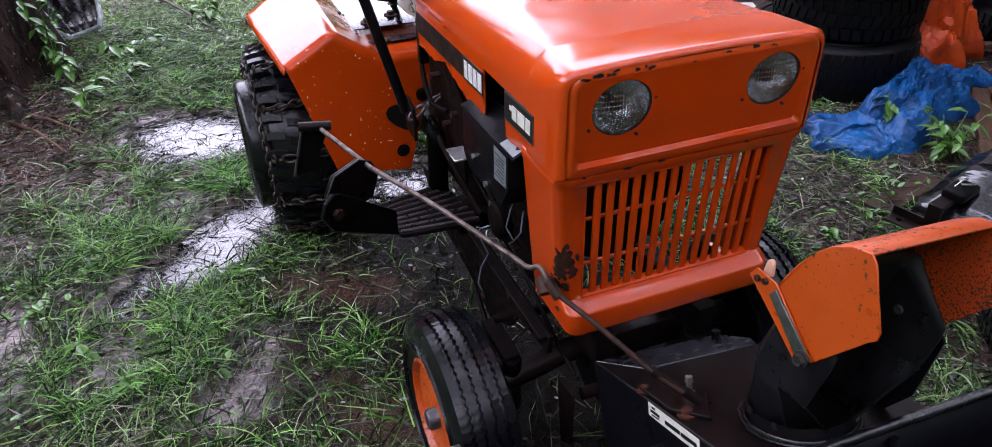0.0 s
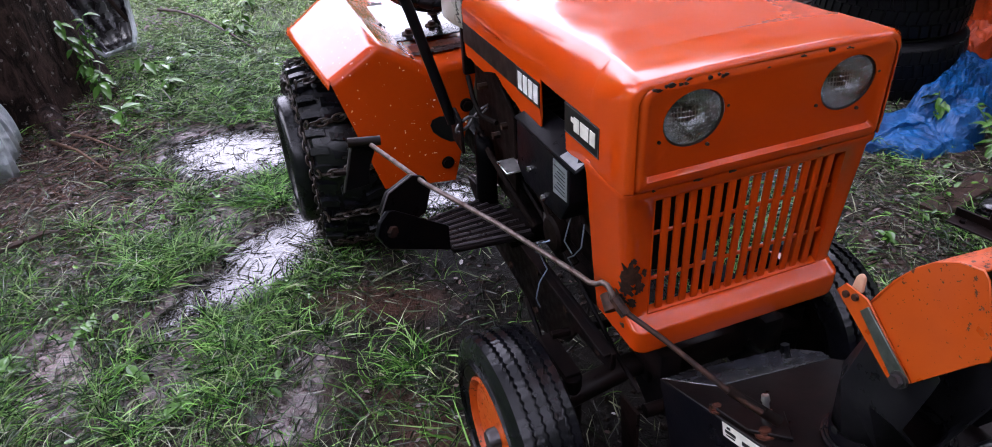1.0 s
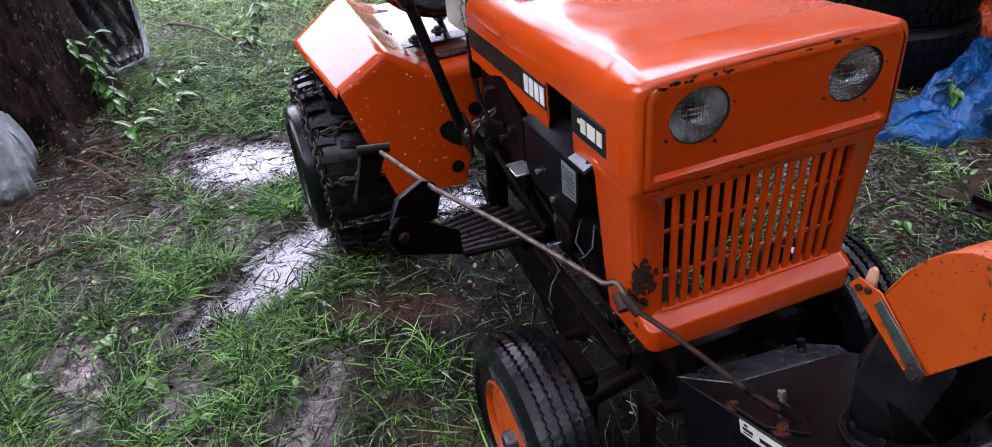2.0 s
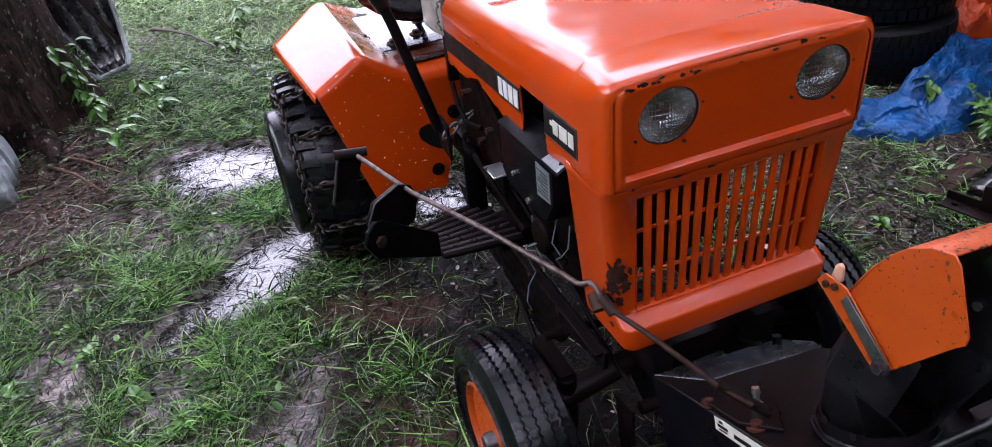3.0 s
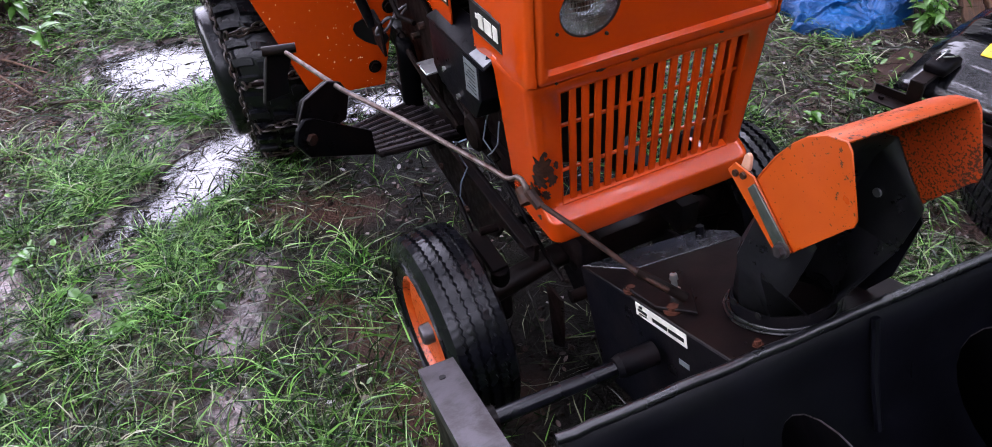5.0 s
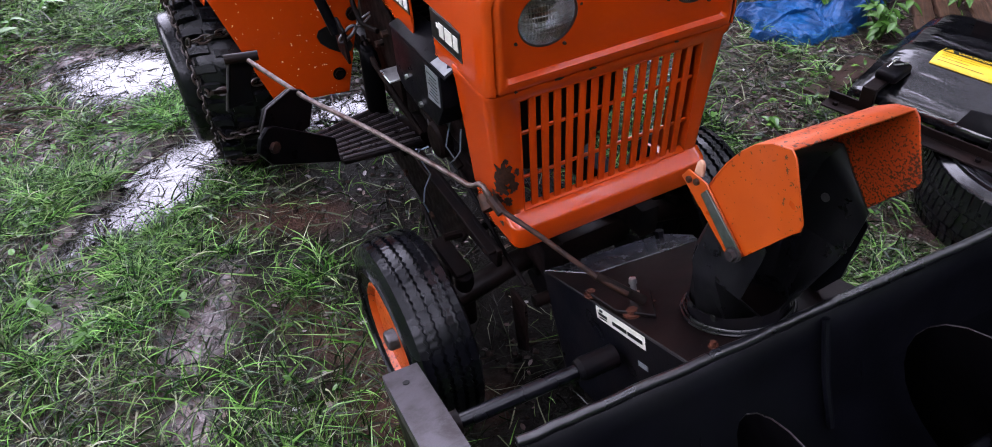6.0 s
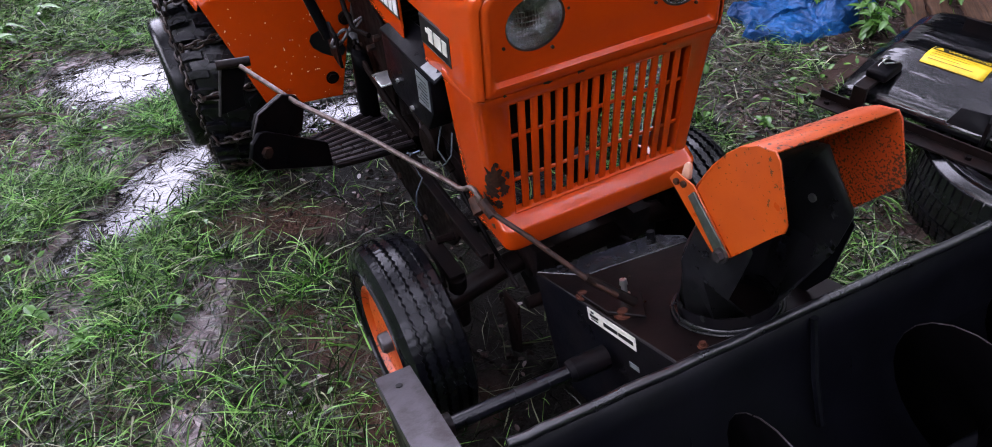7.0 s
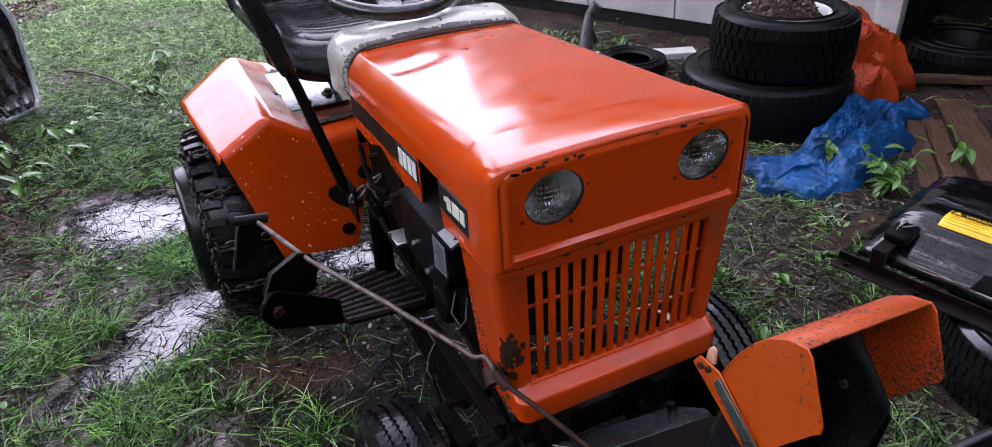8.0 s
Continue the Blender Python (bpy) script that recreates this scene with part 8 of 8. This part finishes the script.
for wx, wy, ws in ((0.80, 0.62, 21), (0.95, 0.50, 22), (0.70, 0.35, 23), (-1.30, 1.06, 24), (-1.18, 0.80, 25), (-1.05, 0.66, 26), (-1.46, 0.98, 27), (1.02, 0.85, 28), (1.95, 2.75, 29), (2.15, 2.25, 30)):
    build_seedling((wx, wy, 0.0), 3, 9, 0.05, 0.055, ws, "small broad-leaved weed in wet ground", "broad_leaved_weed", 0.06)


for wx, wy, wh, wn, ws in ((-1.38, 3.20, 0.26, 20, 41), (-1.30, 2.74, 0.20, 18, 42), (-1.07, 2.99, 0.13, 14, 43), (-1.18, 2.60, 0.11, 12, 44), (-0.92, 3.12, 0.10, 10, 45), (-0.65, 3.41, 0.16, 14, 46), (-0.54, 3.85, 0.20, 16, 47), (-1.02, 2.72, 0.10, 12, 48)):
    build_seedling((wx, wy, 0.0), 3, wn, 0.075, wh, ws, "leafy green weed among long grass beside a tree", "leafy_weed", 0.10)


# ---- the tree, the sled, sticks ----
def build_tree():
    t = thing("tree", (-1.77, 3.02, 0.0), "dark wet tree trunk with flared roots and lichen", "tree")
    bm = bm_new()
    rows = []
    for z, r in ((-0.06, 0.455), (0.03, 0.435), (0.12, 0.42), (0.25, 0.405), (0.45, 0.395), (0.8, 0.375), (1.4, 0.36), (2.2, 0.34), (3.2, 0.31), (4.4, 0.25)):
        row = []
        for k in range(40):
            a = 2 * math.pi * k / 40
            flare = max(0.0, 0.35 - z) / 0.35
            rr = r * (1 + 0.05 * math.sin(5 * a + z) + 0.03 * noise.noise((3 * math.cos(a), 3 * math.sin(a), z * 2)) + flare * 0.10 * math.sin(4 * a + 1))
            row.append((rr * math.cos(a) - 0.03 * z, rr * math.sin(a), z))
        rows.append(row)
    loft(bm, rows, close_u=True)
    part("trunk", bm, BARK, t, smooth=60)
    rng = random.Random(14)
    for k in range(6):
        a = 6.28 * k / 6 + 0.4
        d = Vector((math.cos(a), math.sin(a), 0.5))
        base = Vector((-0.20, 0, 3.4 + 0.15 * k))
        bm = bm_new()
        tube(bm, [base, base + d * 0.7, base + d * 1.3 + Vector((0, 0, 0.15)), base + d * 1.9 + Vector((0, 0, 0.1))], [0.11, 0.075, 0.045, 0.02], 8)
        part("limb", bm, BARK, t)
    n = 9000
    rs = np.random.RandomState(15)
    c = rs.randn(n, 3) * np.array([1.15, 1.15, 0.6]) + np.array([-0.3, 0, 4.8])
    c = c[fbm(c[:, 0], c[:, 1] + c[:, 2], 0.7, 80, 2) > 0.42]
    n = len(c)
    d = rs.randn(n, 3)
    d /= np.linalg.norm(d, axis=1)[:, None]
    e = np.cross(d, rs.randn(n, 3))
    e /= np.linalg.norm(e, axis=1)[:, None]
    s = 0.05 + 0.05 * rs.rand(n, 1)
    co = np.stack([c - d * s, c + e * s * 0.5, c + d * s, c - e * s * 0.5], 1).reshape(-1, 3)
    me = array_mesh("crown", co, np.arange(n * 4).reshape(-1, 4), CANOPY, 0)
    ob = new("crown", me)
    ob.parent = t
    # roots that run out over the ground
    for k, (a, ln) in enumerate(((-62, 0.42), (-95, 0.5), (-120, 0.5))):
        d = Vector((math.cos(radians(a)), math.sin(radians(a)), 0))
        s = Vector((-d.y, d.x, 0))
        bm = bm_new()
        pts = [d * (0.34 + ln * f) + s * 0.05 * math.sin(f * 5 + k) + Vector((0, 0, 0.06 - 0.075 * f)) for f in (0, 0.25, 0.5, 0.75, 1.0)]
        tube(bm, pts, [0.075, 0.055, 0.038, 0.022, 0.009], 9)
        part("root", bm, BARK, t)


build_tree()


def build_sled():
    t = thing("plastic_sled", (-1.25, 3.45, 0.0), "scuffed grey-black plastic sled with a pale rim, leaning on its end", "sled")
    foot, along, across, out = Vector((0, 0, 0.03)), Vector((-0.25, 0.28, 0.88)).normalized(), Vector((0.97, 0.02, 0.22)).normalized(), Vector((0.05, -0.95, 0.30)).normalized()
    bm = bm_new()
    rows = []
    for j in range(21):
        v = j / 20
        row = []
        taper = (0.46 + 0.54 * min(1.0, v / 0.42)) * (0.80 + 0.20 * min(1.0, v / 0.05))
        for i in range(21):
            u = i / 20 * 2 - 1
            wall = max(0.0, abs(u) - 0.70) / 0.30
            nose = max(0.0, 0.20 - v) / 0.20
            p = foot + along * (0.95 * v) + across * (0.20 * u * taper) + out * (0.085 * wall ** 2 + 0.10 * nose ** 2 + 0.003 * math.sin(u * 14) + 0.004 * noise.noise((u * 3, v * 6, 1.0)))
            row.append(p)
        rows.append(row)
    loft(bm, rows)
    thick(part("hull", bm, SLED, t, smooth=50), 0.004)
    bm = bm_new()
    rim = [r[-1] for r in rows[::-1]] + rows[0][::-5] + [r[0] for r in rows[1:]]
    tube(bm, rim, 0.0125, 8)
    part("rim", bm, GREY_SHEET, t, "pale worn rolled rim")
    bm = bm_new()
    tube(bm, [foot + along * 0.12 + out * 0.03 + across * 0.10, foot + along * 0.75 + out * 0.10 + across * -0.02], 0.012, 8)
    part("stick", bm, BARKWOOD, t)


build_sled()


def build_stick(pts, r, mat, label):
    t = thing("stick", pts[0], label, "stick")
    o = Vector(pts[0])
    bm = bm_new()
    tube(bm, [Vector(p) - o for p in pts], [r * (1 - 0.6 * k / (len(pts) - 1)) for k in range(len(pts))], 7)
    part("wood", bm, mat, t)


build_stick([(-1.06, 4.04, 0.05), (-0.95, 3.90, 0.06), (-0.84, 3.73, 0.055), (-0.724, 3.43, 0.05), (-0.65, 3.22, 0.045), (-0.60, 3.09, 0.03)], 0.009, BARKWOOD, "fallen thin branch lying in grass")
build_stick([(-1.62, 1.60, 0.012), (-1.45, 1.66, 0.02), (-1.30, 1.62, 0.015)], 0.016, BARKWOOD, "dark stick lying on wet earth")
build_stick([(-1.22, 1.95, 0.015), (-1.08, 1.86, 0.03), (-0.98, 1.80, 0.015)], 0.010, BARKWOOD, "dark stick lying on wet earth")
build_stick([(-1.50, 2.42, 0.02), (-1.38, 2.22, 0.05), (-1.27, 2.05, 0.015)], 0.009, PLANK, "pale broken stick by tree roots")
build_stick([(-1.45, 2.48, 0.02), (-1.34, 2.30, 0.06), (-1.20, 2.18, 0.015)], 0.007, PLANK, "pale broken stick by tree roots")
build_stick([(0.62, 0.02, 0.012), (0.74, 0.08, 0.03), (0.90, 0.16, 0.015)], 0.005, BARKWOOD, "thin dark twig on earth")
build_stick([(-0.98, 1.22, 0.006), (-0.86, 1.32, 0.016), (-0.74, 1.40, 0.006)], 0.006, BARKWOOD, "thin dark twig beside a puddle")
build_stick([(-0.72, 2.42, 0.01), (-0.60, 2.30, 0.02), (-0.52, 2.20, 0.01)], 0.010, BARKWOOD, "dark twig beside a puddle")


# ---- further back: a small tyre by the white board and a heap of cut brush on the lawn ----
build_tyre("small_tyre", (1.66, 2.30, 0.0), 0.19, 0.11, 0.10, RUBBER_DULL, "small black tyre lying beside a white board", blocks=40, rows=3, seed=9, depth=0.004)


def build_brush():
    t = thing("brush_heap", (-1.40, 5.80, 0.02), "low heap of cut twigs and pale dead leaves on the lawn", "brush heap")
    rng = random.Random(77)
    for k in range(26):
        a, r = rng.uniform(0, 6.28), 0.28 * math.sqrt(rng.random())
        p = Vector((r * math.cos(a), r * math.sin(a), 0.01 + 0.10 * rng.random() * (1 - r / 0.32)))
        d = Vector((rng.uniform(-1, 1), rng.uniform(-1, 1), rng.uniform(-0.15, 0.25))).normalized() * rng.uniform(0.12, 0.30)
        bm = bm_new()
        tube(bm, [p - d * 0.5, p + Vector((0, 0, 0.015)), p + d * 0.5], [0.006, 0.005, 0.002], 6)
        part("twig", bm, PLANK if k % 3 else BARKWOOD, t)
    bm = bm_new()
    for k in range(260):
        a, r = rng.uniform(0, 6.28), 0.33 * math.sqrt(rng.random())
        p = Vector((r * math.cos(a), r * math.sin(a), 0.02 + 0.11 * rng.random() * (1 - r / 0.36)))
        d = Vector((rng.uniform(-1, 1), rng.uniform(-1, 1), rng.uniform(-0.5, 0.5))).normalized() * rng.uniform(0.03, 0.06)
        s = d.orthogonal().normalized() * 0.010
        bm.faces.new([bm.verts.new(p - d * 0.5), bm.verts.new(p + s), bm.verts.new(p + d * 0.5), bm.verts.new(p - s)])
    tagged(part("dead_leaves", bm, STRAW, t, smooth=0), kind="stuff")


build_brush()


# ---- unseen woods, treeline and boughs, added to hold back sky light ----
# unseen foliage wall that blocks low sky; its raised side darkens reflections
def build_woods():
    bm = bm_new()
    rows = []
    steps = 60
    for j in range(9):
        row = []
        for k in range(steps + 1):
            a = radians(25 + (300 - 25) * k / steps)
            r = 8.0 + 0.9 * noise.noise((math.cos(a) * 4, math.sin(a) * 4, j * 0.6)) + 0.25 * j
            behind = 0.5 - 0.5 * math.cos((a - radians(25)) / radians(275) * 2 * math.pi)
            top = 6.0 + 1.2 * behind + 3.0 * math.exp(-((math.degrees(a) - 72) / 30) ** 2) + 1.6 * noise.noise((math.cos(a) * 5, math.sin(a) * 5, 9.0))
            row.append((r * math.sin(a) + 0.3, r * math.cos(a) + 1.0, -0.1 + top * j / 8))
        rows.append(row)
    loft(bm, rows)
    tagged(part("woodland_backdrop", bm, CANOPY, smooth=0), "unseen wall of foliage added to block low sky light", "woodland", kind="structure")


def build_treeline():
    """Unseen low trees beyond the lawn, shaped so the fender reflects dark, the hood sky."""
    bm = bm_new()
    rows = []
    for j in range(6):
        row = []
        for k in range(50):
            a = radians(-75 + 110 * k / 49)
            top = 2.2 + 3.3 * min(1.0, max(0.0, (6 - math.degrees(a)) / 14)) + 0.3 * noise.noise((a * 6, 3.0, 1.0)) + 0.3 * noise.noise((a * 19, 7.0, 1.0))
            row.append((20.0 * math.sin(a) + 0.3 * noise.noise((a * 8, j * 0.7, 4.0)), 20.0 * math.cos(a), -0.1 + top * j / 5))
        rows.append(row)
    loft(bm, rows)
    tagged(part("treeline_backdrop", bm, CANOPY, smooth=0), "unseen low treeline added to shape reflections, taller towards one end", "trees", kind="structure")


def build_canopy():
    """Unseen boughs added over the yard to dim the sky: clumps of leaves with gaps, open towards the lawn and the side
    by the tree.
    """
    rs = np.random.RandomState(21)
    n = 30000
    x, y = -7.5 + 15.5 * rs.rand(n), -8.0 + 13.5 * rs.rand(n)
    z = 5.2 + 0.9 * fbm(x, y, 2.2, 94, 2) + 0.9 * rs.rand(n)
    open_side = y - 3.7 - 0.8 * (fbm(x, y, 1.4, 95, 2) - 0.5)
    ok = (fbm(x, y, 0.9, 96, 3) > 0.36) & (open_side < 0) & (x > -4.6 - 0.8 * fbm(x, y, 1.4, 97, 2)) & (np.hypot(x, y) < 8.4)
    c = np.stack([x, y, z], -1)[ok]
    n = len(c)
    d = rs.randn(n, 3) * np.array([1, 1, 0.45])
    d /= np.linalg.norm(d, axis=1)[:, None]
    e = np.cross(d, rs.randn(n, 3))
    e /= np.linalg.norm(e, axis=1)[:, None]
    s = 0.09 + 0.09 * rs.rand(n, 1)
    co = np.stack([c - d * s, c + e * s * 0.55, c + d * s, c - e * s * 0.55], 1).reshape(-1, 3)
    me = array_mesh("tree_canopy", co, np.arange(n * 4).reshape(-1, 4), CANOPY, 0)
    tagged(new("tree_canopy", me), "unseen leafy boughs over the yard that dim the sky", "foliage", kind="stuff")


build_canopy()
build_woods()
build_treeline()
